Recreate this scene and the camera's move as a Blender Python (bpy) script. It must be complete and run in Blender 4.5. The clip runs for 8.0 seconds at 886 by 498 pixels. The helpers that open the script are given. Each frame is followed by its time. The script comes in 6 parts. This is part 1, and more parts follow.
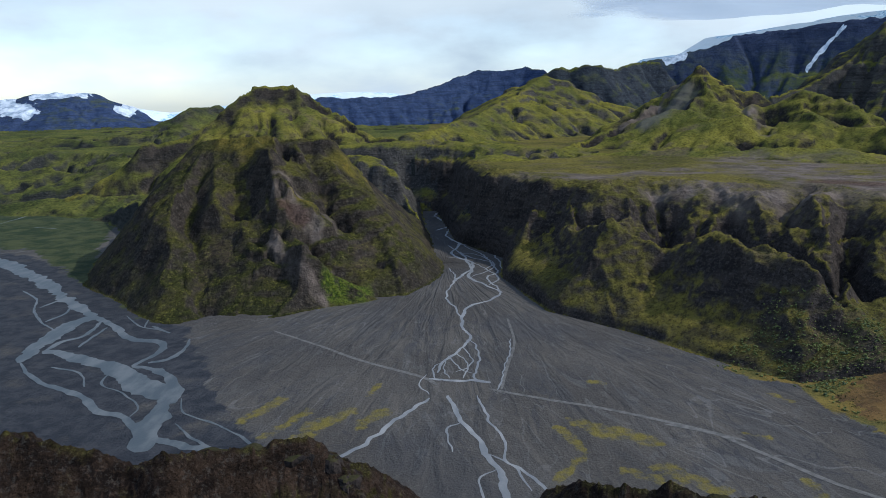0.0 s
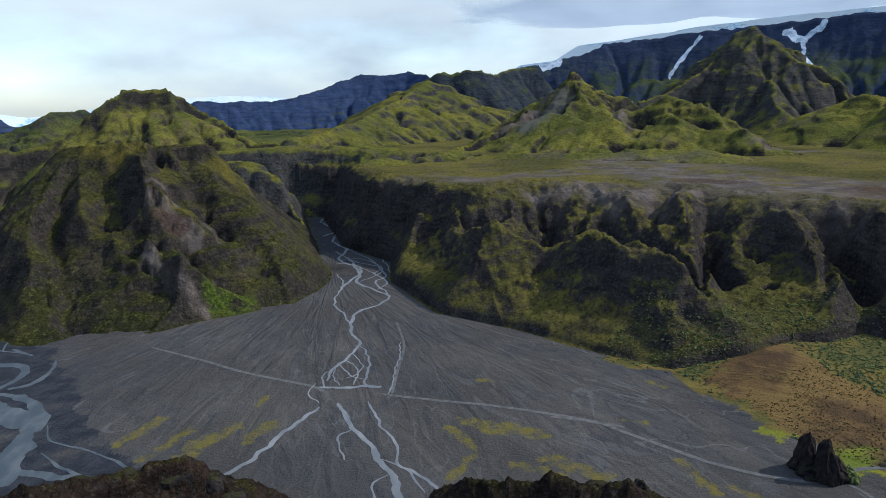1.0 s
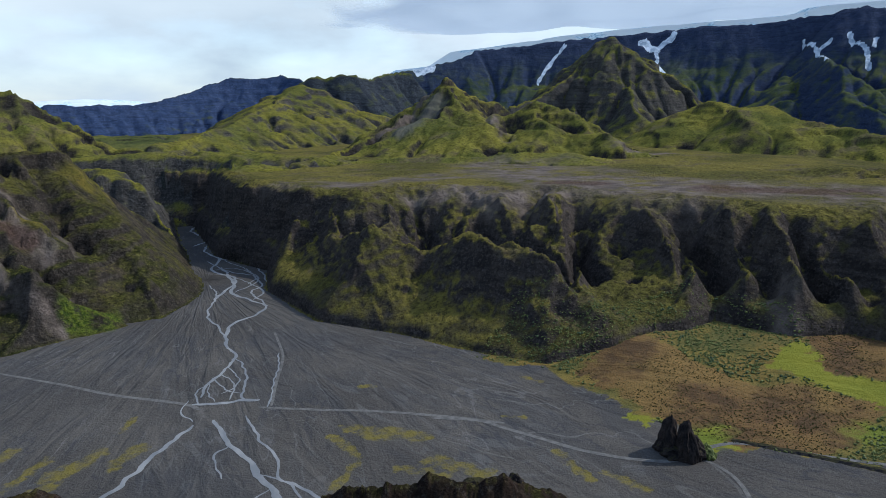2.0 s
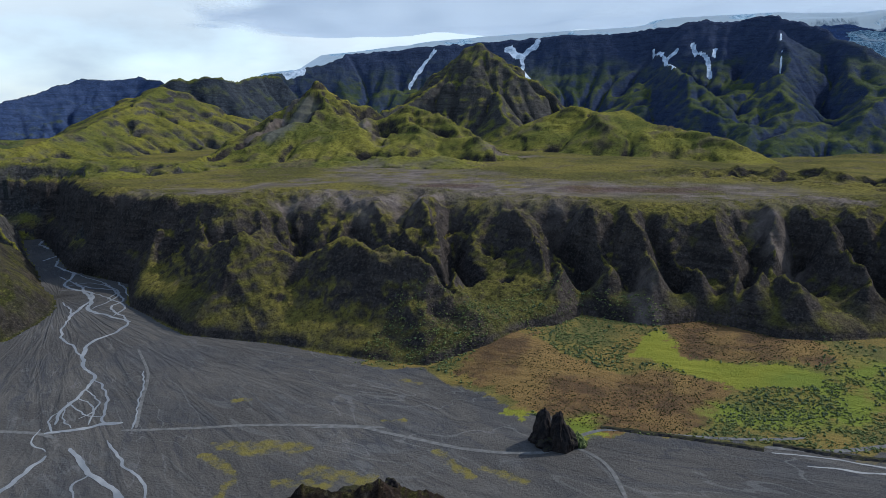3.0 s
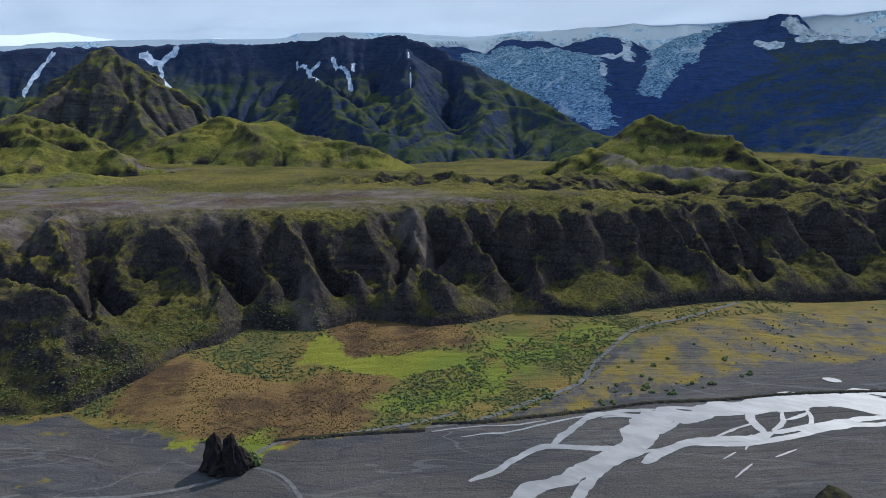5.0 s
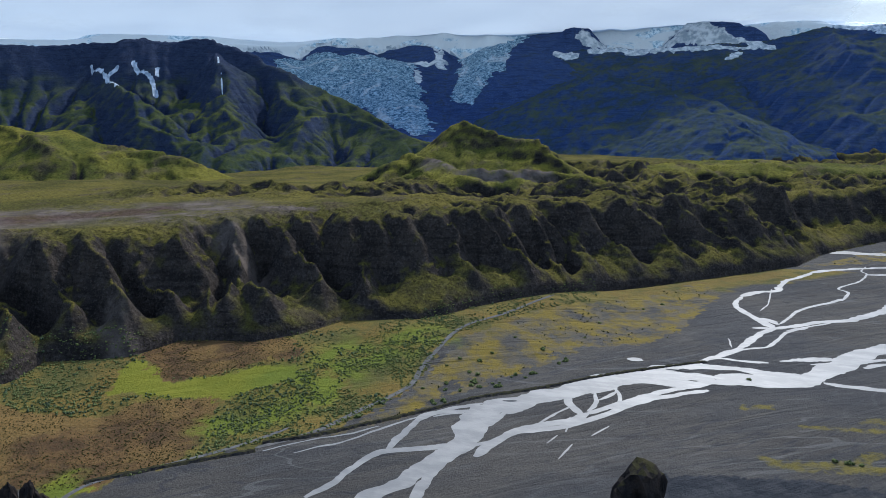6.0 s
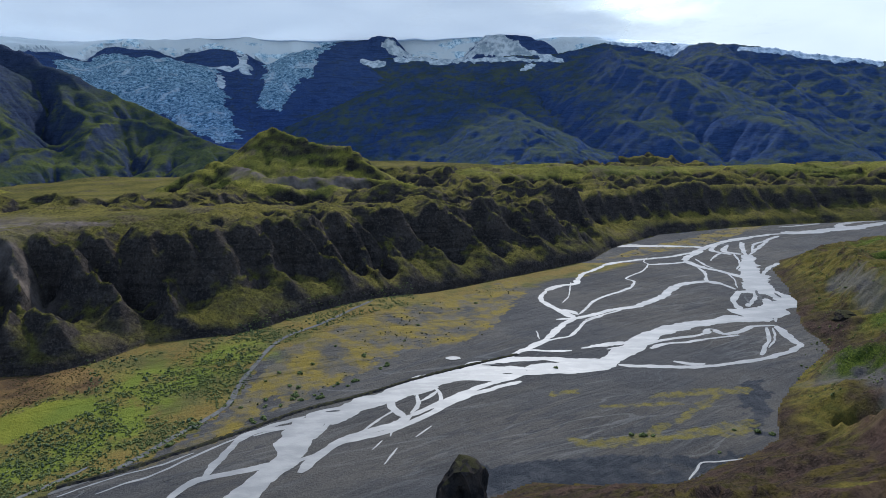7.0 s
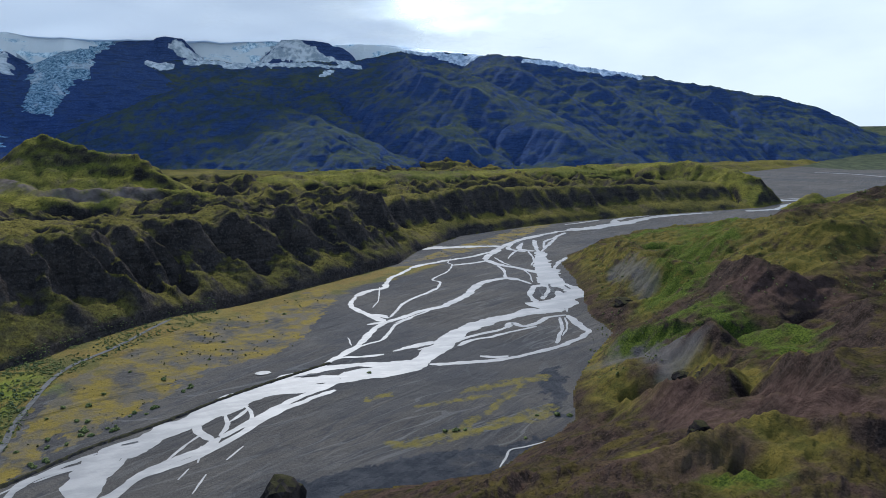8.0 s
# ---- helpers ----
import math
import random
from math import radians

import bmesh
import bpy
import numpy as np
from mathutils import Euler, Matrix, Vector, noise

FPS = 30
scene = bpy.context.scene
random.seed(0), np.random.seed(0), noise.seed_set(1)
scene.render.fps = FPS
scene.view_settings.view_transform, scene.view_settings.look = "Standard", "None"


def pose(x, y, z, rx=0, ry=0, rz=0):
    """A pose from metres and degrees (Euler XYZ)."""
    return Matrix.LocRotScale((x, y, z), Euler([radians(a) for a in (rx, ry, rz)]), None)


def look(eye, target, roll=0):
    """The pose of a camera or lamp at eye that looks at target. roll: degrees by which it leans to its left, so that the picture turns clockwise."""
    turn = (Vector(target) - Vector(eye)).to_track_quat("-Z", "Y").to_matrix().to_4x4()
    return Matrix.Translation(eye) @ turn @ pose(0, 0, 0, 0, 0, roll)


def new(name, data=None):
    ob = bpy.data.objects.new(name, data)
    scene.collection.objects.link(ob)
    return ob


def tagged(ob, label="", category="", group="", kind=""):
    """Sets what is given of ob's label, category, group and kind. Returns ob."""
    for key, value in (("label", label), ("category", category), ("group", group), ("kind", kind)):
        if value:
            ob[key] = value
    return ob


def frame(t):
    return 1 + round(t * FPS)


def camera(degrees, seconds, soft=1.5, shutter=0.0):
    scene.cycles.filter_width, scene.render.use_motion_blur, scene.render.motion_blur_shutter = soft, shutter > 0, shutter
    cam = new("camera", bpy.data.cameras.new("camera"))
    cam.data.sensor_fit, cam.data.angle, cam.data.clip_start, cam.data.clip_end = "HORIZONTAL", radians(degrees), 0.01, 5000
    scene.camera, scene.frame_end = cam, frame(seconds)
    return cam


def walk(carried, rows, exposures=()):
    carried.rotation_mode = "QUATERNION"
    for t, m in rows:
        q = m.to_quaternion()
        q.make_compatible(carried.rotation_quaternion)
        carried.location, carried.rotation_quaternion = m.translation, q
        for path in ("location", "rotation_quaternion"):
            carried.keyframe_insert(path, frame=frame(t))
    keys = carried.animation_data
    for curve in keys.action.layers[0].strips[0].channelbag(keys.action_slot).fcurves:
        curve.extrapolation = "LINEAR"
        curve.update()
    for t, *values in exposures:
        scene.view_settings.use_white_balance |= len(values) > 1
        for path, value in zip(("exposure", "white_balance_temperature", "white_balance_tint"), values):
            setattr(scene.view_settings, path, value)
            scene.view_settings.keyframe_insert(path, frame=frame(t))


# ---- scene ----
cam = camera(65.01, 8.0, soft=0.65)
# seconds, x, y, z, yaw, pitch, roll
PATH = [
    (0.0, 0.0, -0.0, 200.0, 0.00, -11.96, 1.18),
    (0.5, 1.1, 0.0, 199.9, -4.67, -11.89, 1.15),
    (1.0, 2.1, 0.0, 199.7, -9.30, -11.79, 1.12),
    (2.5, 5.4, 0.0, 199.3, -24.33, -11.49, 0.80),
    (3.0, 6.5, 0.1, 199.1, -29.49, -11.40, 0.70),
    (3.5, 7.6, 0.1, 199.0, -35.73, -11.27, 0.54),
    (4.0, 8.7, 0.1, 198.9, -42.71, -11.15, 0.49),
    (4.5, 9.8, 0.1, 198.7, -49.93, -11.01, 0.43),
    (6.0, 13.2, 0.0, 198.3, -71.81, -10.49, 0.86),
    (6.5, 14.3, 0.0, 198.1, -79.12, -10.31, 0.93),
    (7.0, 15.5, 0.0, 198.0, -87.08, -10.16, 0.85),
    (7.5, 16.6, 0.0, 197.8, -95.37, -10.00, 0.79),
    (8.0, 17.8, 0.0, 197.7, -103.09, -9.88, 0.80),
]
walk(cam, [(t, pose(x, y, z, 90 + pitch, roll, yaw)) for t, x, y, z, yaw, pitch, roll in PATH],
     exposures=[(0.0, -0.20, 5750, 9), (3.0, -0.13, 5750, 9), (4.5, -0.05, 5750, 9), (8.0, -0.04, 5750, 9)])

# ---- light ----
world = bpy.data.worlds.new("sky")
scene.world = world
world.use_nodes = True
SUN_AZ, SUN_EL = 94.0, 40.0
wn, wl = world.node_tree.nodes, world.node_tree.links
wn.clear()
w_out, w_bg = wn.new("ShaderNodeOutputWorld"), wn.new("ShaderNodeBackground")
sky = wn.new("ShaderNodeTexSky")
sky.sky_type, sky.sun_disc = "NISHITA", False
sky.sun_elevation, sky.sun_rotation = radians(SUN_EL), radians(SUN_AZ)
dim = wn.new("ShaderNodeMix")
dim.data_type, dim.blend_type, dim.inputs[0].default_value = "RGBA", "MULTIPLY", 1.0
dim.inputs[7].default_value = (0.31, 0.31, 0.31, 1)
co, mp, nz, rp = (wn.new("ShaderNode" + n) for n in ("TexCoord", "Mapping", "TexNoise", "ValToRGB"))
mp.inputs["Scale"].default_value = (1.0, 1.0, 2.6)
nz.inputs["Scale"].default_value, nz.inputs["Detail"].default_value, nz.inputs["Roughness"].default_value = 1.7, 8.0, 0.5
rp.color_ramp.elements[0].position, rp.color_ramp.elements[1].position = 0.36, 0.56
shade = wn.new("ShaderNodeTexNoise")
shade.inputs["Scale"].default_value, shade.inputs["Detail"].default_value = 2.0, 6.0
cloud = wn.new("ShaderNodeValToRGB")
cloud.color_ramp.elements[0].position, cloud.color_ramp.elements[1].position = 0.30, 0.62
cloud.color_ramp.elements[0].color, cloud.color_ramp.elements[1].color = (0.58, 0.68, 0.75, 1), (0.90, 0.98, 1.0, 1)
both = wn.new("ShaderNodeMix")
both.data_type = "RGBA"
wl.new(sky.outputs[0], dim.inputs[6])
wl.new(co.outputs["Generated"], mp.inputs[0])
wl.new(mp.outputs[0], nz.inputs[0])
wl.new(mp.outputs[0], shade.inputs[0])
wl.new(nz.outputs[0], rp.inputs[0])
wl.new(shade.outputs[0], cloud.inputs[0])
sep, low, mul = wn.new("ShaderNodeSeparateXYZ"), wn.new("ShaderNodeMapRange"), wn.new("ShaderNodeMath")
low.inputs[1].default_value, low.inputs[2].default_value = 0.18, 0.42
low.inputs[3].default_value, low.inputs[4].default_value = 1.0, 0.22
mul.operation = "MULTIPLY"
wl.new(co.outputs["Generated"], sep.inputs[0])
wl.new(sep.outputs[2], low.inputs[0])
wl.new(rp.outputs[0], mul.inputs[0])
wl.new(low.outputs[0], mul.inputs[1])
wl.new(mul.outputs[0], both.inputs[0])
wl.new(dim.outputs[2], both.inputs[6])
wl.new(cloud.outputs[0], both.inputs[7])
wl.new(both.outputs[2], w_bg.inputs[0])
w_bg.inputs[1].default_value = 1.0
wl.new(w_bg.outputs[0], w_out.inputs[0])

lamp = bpy.data.lights.new("sun", "SUN")
lamp.energy, lamp.angle, lamp.color = 4.3, radians(0.6), (1.0, 0.95, 0.86)
sun = new("sun", lamp)
a, e = radians(SUN_AZ), radians(SUN_EL)
way = Vector((math.sin(a) * math.cos(e), math.cos(a) * math.cos(e), math.sin(e)))
sun.matrix_world = look(way * 3000, (0, 0, 0))


# ---- materials ----
class Mat:
    """A small builder of node materials."""

    def __init__(self, name):
        self.m = bpy.data.materials.new(name)
        self.m.use_nodes = True
        self.n, self.l = self.m.node_tree.nodes, self.m.node_tree.links
        self.b = self.n["Principled BSDF"]
        self.pos = self.n.new("ShaderNodeNewGeometry")

    def put(self, value, socket):
        if isinstance(value, (int, float)):
            socket.default_value = value
        elif isinstance(value, tuple):
            socket.default_value = (*value, 1)
        else:
            self.l.new(value, socket)

    def noise(self, size, detail=4.0, rough=0.55, stretch=(1, 1, 1), distort=0.0):
        mp, nz = self.n.new("ShaderNodeMapping"), self.n.new("ShaderNodeTexNoise")
        mp.inputs["Scale"].default_value = [k / size for k in stretch]
        nz.inputs["Scale"].default_value, nz.inputs["Detail"].default_value = 1.0, detail
        nz.inputs["Roughness"].default_value, nz.inputs["Distortion"].default_value = rough, distort
        self.l.new(self.pos.outputs["Position"], mp.inputs[0])
        self.l.new(mp.outputs[0], nz.inputs[0])
        return nz.outputs[0]

    def streak(self, size, along, turn, detail=4.0, rough=0.55, distort=0.0):
        """Noise drawn out along a compass line."""
        mp, nz = self.n.new("ShaderNodeMapping"), self.n.new("ShaderNodeTexNoise")
        mp.vector_type = "TEXTURE"
        mp.inputs["Scale"].default_value = (size * along, size, size)
        mp.inputs["Rotation"].default_value = (0, 0, radians(turn))
        nz.inputs["Scale"].default_value, nz.inputs["Detail"].default_value = 1.0, detail
        nz.inputs["Roughness"].default_value, nz.inputs["Distortion"].default_value = rough, distort
        self.l.new(self.pos.outputs["Position"], mp.inputs[0])
        self.l.new(mp.outputs[0], nz.inputs[0])
        return nz.outputs[0]

    def attr(self, name):
        at = self.n.new("ShaderNodeAttribute")
        at.attribute_name = name
        return at.outputs["Fac"]

    def up(self):
        s = self.n.new("ShaderNodeSeparateXYZ")
        self.l.new(self.pos.outputs["Normal"], s.inputs[0])
        return s.outputs[2]

    def step(self, value, lo, hi):
        r = self.n.new("ShaderNodeMapRange")
        r.interpolation_type = "SMOOTHSTEP"
        self.put(value, r.inputs[0])
        r.inputs[1].default_value, r.inputs[2].default_value = lo, hi
        return r.outputs[0]

    def math(self, op, a, b=0.0):
        r = self.n.new("ShaderNodeMath")
        r.operation = op
        self.put(a, r.inputs[0])
        self.put(b, r.inputs[1])
        return r.outputs[0]

    def mix(self, fac, a, b):
        r = self.n.new("ShaderNodeMix")
        r.data_type = "RGBA"
        self.put(fac, r.inputs[0])
        self.put(a, r.inputs[6])
        self.put(b, r.inputs[7])
        return r.outputs[2]

    def bump(self, height, distance, strength=0.6):
        r = self.n.new("ShaderNodeBump")
        r.inputs["Distance"].default_value, r.inputs["Strength"].default_value = distance, strength
        self.put(height, r.inputs["Height"])
        self.l.new(r.outputs[0], self.b.inputs["Normal"])

    def finish(self, color, rough=0.95, spec=0.2):
        self.put(color, self.b.inputs["Base Color"])
        self.put(rough, self.b.inputs["Roughness"])
        self.b.inputs["Specular IOR Level"].default_value = spec
        return self.m


def land_material(name, rock, rock2, moss, moss2, earth, cut=(0.55, 0.8), earthy=0.5, size=1.0, speck=0.5, gritty=0.7, dust=(0.085, 0.075, 0.062), straw=(0.21, 0.19, 0.04), icy=False, green_to=None, earth_at=0.52):
    """Moss and grass on gentle ground, bare rock and scree on steep ground, with the covers that lie on it."""
    k = Mat(name)
    big, mid, fine = k.noise(140 * size, 5, 0.6), k.noise(22 * size, 6, 0.62), k.noise(3.0 * size, 6, 0.7)
    slope = k.math("ADD", k.up(), k.math("MULTIPLY", k.math("SUBTRACT", mid, 0.5), 0.6))
    slope = k.math("ADD", slope, k.math("MULTIPLY", k.math("SUBTRACT", fine, 0.5), 0.4))
    grassy = k.step(slope, *cut)
    if green_to:
        tall = k.n.new("ShaderNodeSeparateXYZ")
        k.l.new(k.pos.outputs["Position"], tall.inputs[0])
        height = k.math("ADD", tall.outputs[2], k.math("MULTIPLY", k.math("SUBTRACT", big, 0.5), 260))
        grassy = k.math("MULTIPLY", grassy, k.step(height, green_to[1], green_to[0]))
    stone = k.mix(k.step(mid, 0.35, 0.65), rock, rock2)
    stone = k.mix(k.math("MULTIPLY", k.step(fine, 0.5, 0.62), 0.6), stone, tuple(c * 1.7 for c in rock2))
    layer = k.noise(7 * size, 3, 0.6, (0.15, 0.15, 1.6))
    stone = k.mix(k.math("MULTIPLY", k.step(layer, 0.5, 0.62), 0.45), stone, tuple(c * 0.45 for c in rock))
    green = k.mix(k.step(big, 0.38, 0.62), moss, moss2)
    green = k.mix(k.math("MULTIPLY", k.step(k.noise(5 * size, 6, 0.7), 0.48, 0.66), speck), green, tuple(c * 0.42 for c in moss))
    green = k.mix(k.math("MULTIPLY", k.step(fine, 0.45, 0.68), 0.4), green, tuple(c * 0.5 for c in moss))
    green = k.mix(k.math("MULTIPLY", k.step(k.noise(60 * size, 6, 0.65), earth_at, earth_at + 0.14), earthy), green, earth)
    col = k.mix(grassy, stone, green)
    grit = k.noise(3.2 * size, 6, 0.82)
    col = k.mix(k.math("MULTIPLY", k.step(grit, 0.52, 0.62), gritty), col, tuple(c * 0.55 for c in rock))
    col = k.mix(k.math("MULTIPLY", k.step(grit, 0.44, 0.32), 0.5), col, k.mix(grassy, dust, straw))
    tufts = k.noise(5.5 * size, 5, 0.85)
    col = k.mix(k.math("MULTIPLY", k.step(tufts, 0.52, 0.60), 0.55), col, tuple(c * 0.5 for c in rock))
    col = k.mix(k.math("MULTIPLY", k.step(tufts, 0.46, 0.38), 0.35), col, k.mix(grassy, dust, straw))
    turf = k.mix(k.step(mid, 0.35, 0.65), (0.074, 0.067, 0.016), (0.140, 0.107, 0.024))
    turf = k.mix(k.math("MULTIPLY", k.step(grit, 0.5, 0.6), 0.6), turf, (0.030, 0.032, 0.012))
    col = k.mix(k.math("MULTIPLY", k.attr("turf"), k.step(k.noise(17, 6, 0.7), 0.32, 0.52)), col, turf)
    soil = k.mix(k.step(mid, 0.4, 0.6), (0.090, 0.072, 0.060), (0.150, 0.120, 0.098))
    col = k.mix(k.math("MULTIPLY", k.attr("scree"), k.step(k.noise(40, 5, 0.65), 0.34, 0.58)), col, soil)
    col = k.mix(k.math("MULTIPLY", k.attr("red"), 0.7), col, k.mix(k.step(k.noise(5, 6, 0.7), 0.38, 0.62), (0.048, 0.029, 0.022), (0.098, 0.060, 0.046)))
    col = k.mix(k.math("MULTIPLY", k.attr("rocky"), 0.7), col, k.mix(fine, (0.06, 0.055, 0.05), (0.15, 0.14, 0.13)))
    col = k.mix(k.math("MULTIPLY", k.attr("lush"), k.step(k.noise(16, 6, 0.7), 0.36, 0.54)), col, k.mix(k.step(fine, 0.4, 0.6), (0.028, 0.046, 0.010), (0.090, 0.108, 0.016)))
    snow = k.step(k.math("ADD", k.attr("snow"), k.math("MULTIPLY", k.math("SUBTRACT", k.noise(26, 6, 0.7), 0.5), 0.9)), 0.45, 0.6)
    col = k.mix(snow, col, k.mix(k.step(mid, 0.38, 0.62), (0.27, 0.33, 0.39), (0.58, 0.63, 0.68)))
    if icy:
        crack = k.noise(15, 9, 0.8, (1, 1, 0.5), 0.8)
        lane = k.noise(150, 4, 0.6, (1, 1, 1), 1.2)
        ice = k.mix(k.step(crack, 0.42, 0.60), (0.035, 0.120, 0.230), (0.50, 0.70, 0.84))
        ice = k.mix(k.math("MULTIPLY", k.step(lane, 0.55, 0.66), 0.5), ice, (0.80, 0.86, 0.90))
        edge = k.step(k.math("ADD", k.attr("ice"), k.math("MULTIPLY", k.math("SUBTRACT", k.noise(45, 6, 0.7), 0.5), 0.8)), 0.4, 0.55)
        col = k.mix(edge, col, ice)
        mid = k.math("ADD", mid, k.math("MULTIPLY", k.math("MULTIPLY", edge, crack), 1.5))
    k.bump(k.math("ADD", k.math("MULTIPLY", mid, 1.2), k.math("MULTIPLY", fine, 0.5)), 7.0 * size, 1.0)
    return k.finish(col, 1.0, 0.02)


BASALT, BASALT2 = (0.018, 0.017, 0.016), (0.042, 0.035, 0.029)
MOSS, MOSS2, EARTH = (0.098, 0.102, 0.022), (0.195, 0.170, 0.030), (0.100, 0.076, 0.048)
m_cliff = land_material("cliff", (0.029, 0.025, 0.023), (0.062, 0.050, 0.041), (0.082, 0.074, 0.020), (0.162, 0.132, 0.030), EARTH, (0.60, 0.92), 0.7)
# dark rocky hill, with cloud shade also put into its rock and moss
m_rocky_shaded = land_material("rocky", (0.024, 0.021, 0.018), (0.052, 0.042, 0.033), (0.030, 0.033, 0.011), (0.076, 0.069, 0.018), (0.062, 0.045, 0.033), (0.54, 0.92), 0.8)
m_hill = land_material("hill", BASALT, BASALT2, MOSS, MOSS2, EARTH, (0.54, 0.88), 0.75, 1.0, 0.5, 0.5)
m_peak = land_material("peak", (0.030, 0.029, 0.028), (0.070, 0.064, 0.056), MOSS, (0.180, 0.160, 0.024), EARTH, (0.60, 0.92), 0.6, 1.2, 0.5, 0.5)
# far rock, earth and grit carry the blue of distance haze in their colour
m_far_hazed = land_material("far", (0.022, 0.031, 0.060), (0.036, 0.047, 0.078), (0.040, 0.056, 0.022), (0.090, 0.100, 0.026), (0.036, 0.042, 0.056), (0.56, 0.90), 0.7, 1.1, 0.5, 0.6, (0.034, 0.050, 0.098), (0.085, 0.105, 0.036), False, (270, 440))
# left slopes: hill green dulled and darkened in place of shade
m_slopes_shaded = land_material("slopes", (0.022, 0.024, 0.022), (0.044, 0.044, 0.038), (0.050, 0.062, 0.020), (0.120, 0.122, 0.028), (0.070, 0.060, 0.040), (0.62, 0.95), 0.7, 1.2, 0.5, 0.5)
m_dark = land_material("dark_face", (0.020, 0.024, 0.032), (0.040, 0.046, 0.052), (0.060, 0.075, 0.022), (0.115, 0.120, 0.024), (0.050, 0.046, 0.040), (0.62, 0.92), 0.6, 1.6, 0.5, 0.5, (0.05, 0.055, 0.06), (0.12, 0.12, 0.035))
# farthest ridges: aerial haze is mixed into the rock's base blue
m_back_hazed = land_material("back", (0.026, 0.042, 0.088), (0.040, 0.057, 0.108), (0.036, 0.052, 0.036), (0.070, 0.084, 0.034), (0.034, 0.046, 0.074), (0.84, 1.1), 0.6, 2.0, 0.5, 0.6, (0.045, 0.060, 0.100), (0.080, 0.095, 0.045))
# glacier head: rock tinted blue for haze, below ice of its own blue
m_glacier_hazed = land_material("glacier_rock", (0.032, 0.058, 0.150), (0.046, 0.076, 0.175), (0.030, 0.046, 0.060), (0.050, 0.068, 0.060), (0.030, 0.042, 0.080), (0.90, 1.1), 0.6, 2.0, 0.5, 0.6, (0.034, 0.050, 0.098), (0.060, 0.080, 0.090), True)
# massif: dark rock and moss coloured bluer to hold the air's haze
m_massif_hazed = land_material("massif", (0.030, 0.054, 0.130), (0.044, 0.072, 0.152), (0.038, 0.058, 0.050), (0.078, 0.094, 0.046), (0.026, 0.040, 0.078), (0.69, 0.99), 0.6, 1.2, 0.5, 0.6, (0.030, 0.048, 0.105), (0.060, 0.080, 0.040))
# near edge: darker version of the near hill's colours, standing for cloud shade
m_crags_shaded = land_material("near_rock", (0.012, 0.009, 0.008), (0.034, 0.022, 0.015), (0.024, 0.024, 0.009), (0.050, 0.042, 0.012), (0.036, 0.023, 0.016), (0.78, 1.10), 0.9, 0.4)
# brown hillside, its colours also lowered for the shade lying on it
m_near = land_material("near", (0.022, 0.016, 0.013), (0.055, 0.037, 0.028), (0.040, 0.036, 0.012), (0.092, 0.069, 0.019), (0.072, 0.044, 0.033), (0.74, 1.04), 0.95, 0.4, 0.7, 0.6, (0.100, 0.070, 0.056), (0.120, 0.090, 0.028), False, None, 0.46)


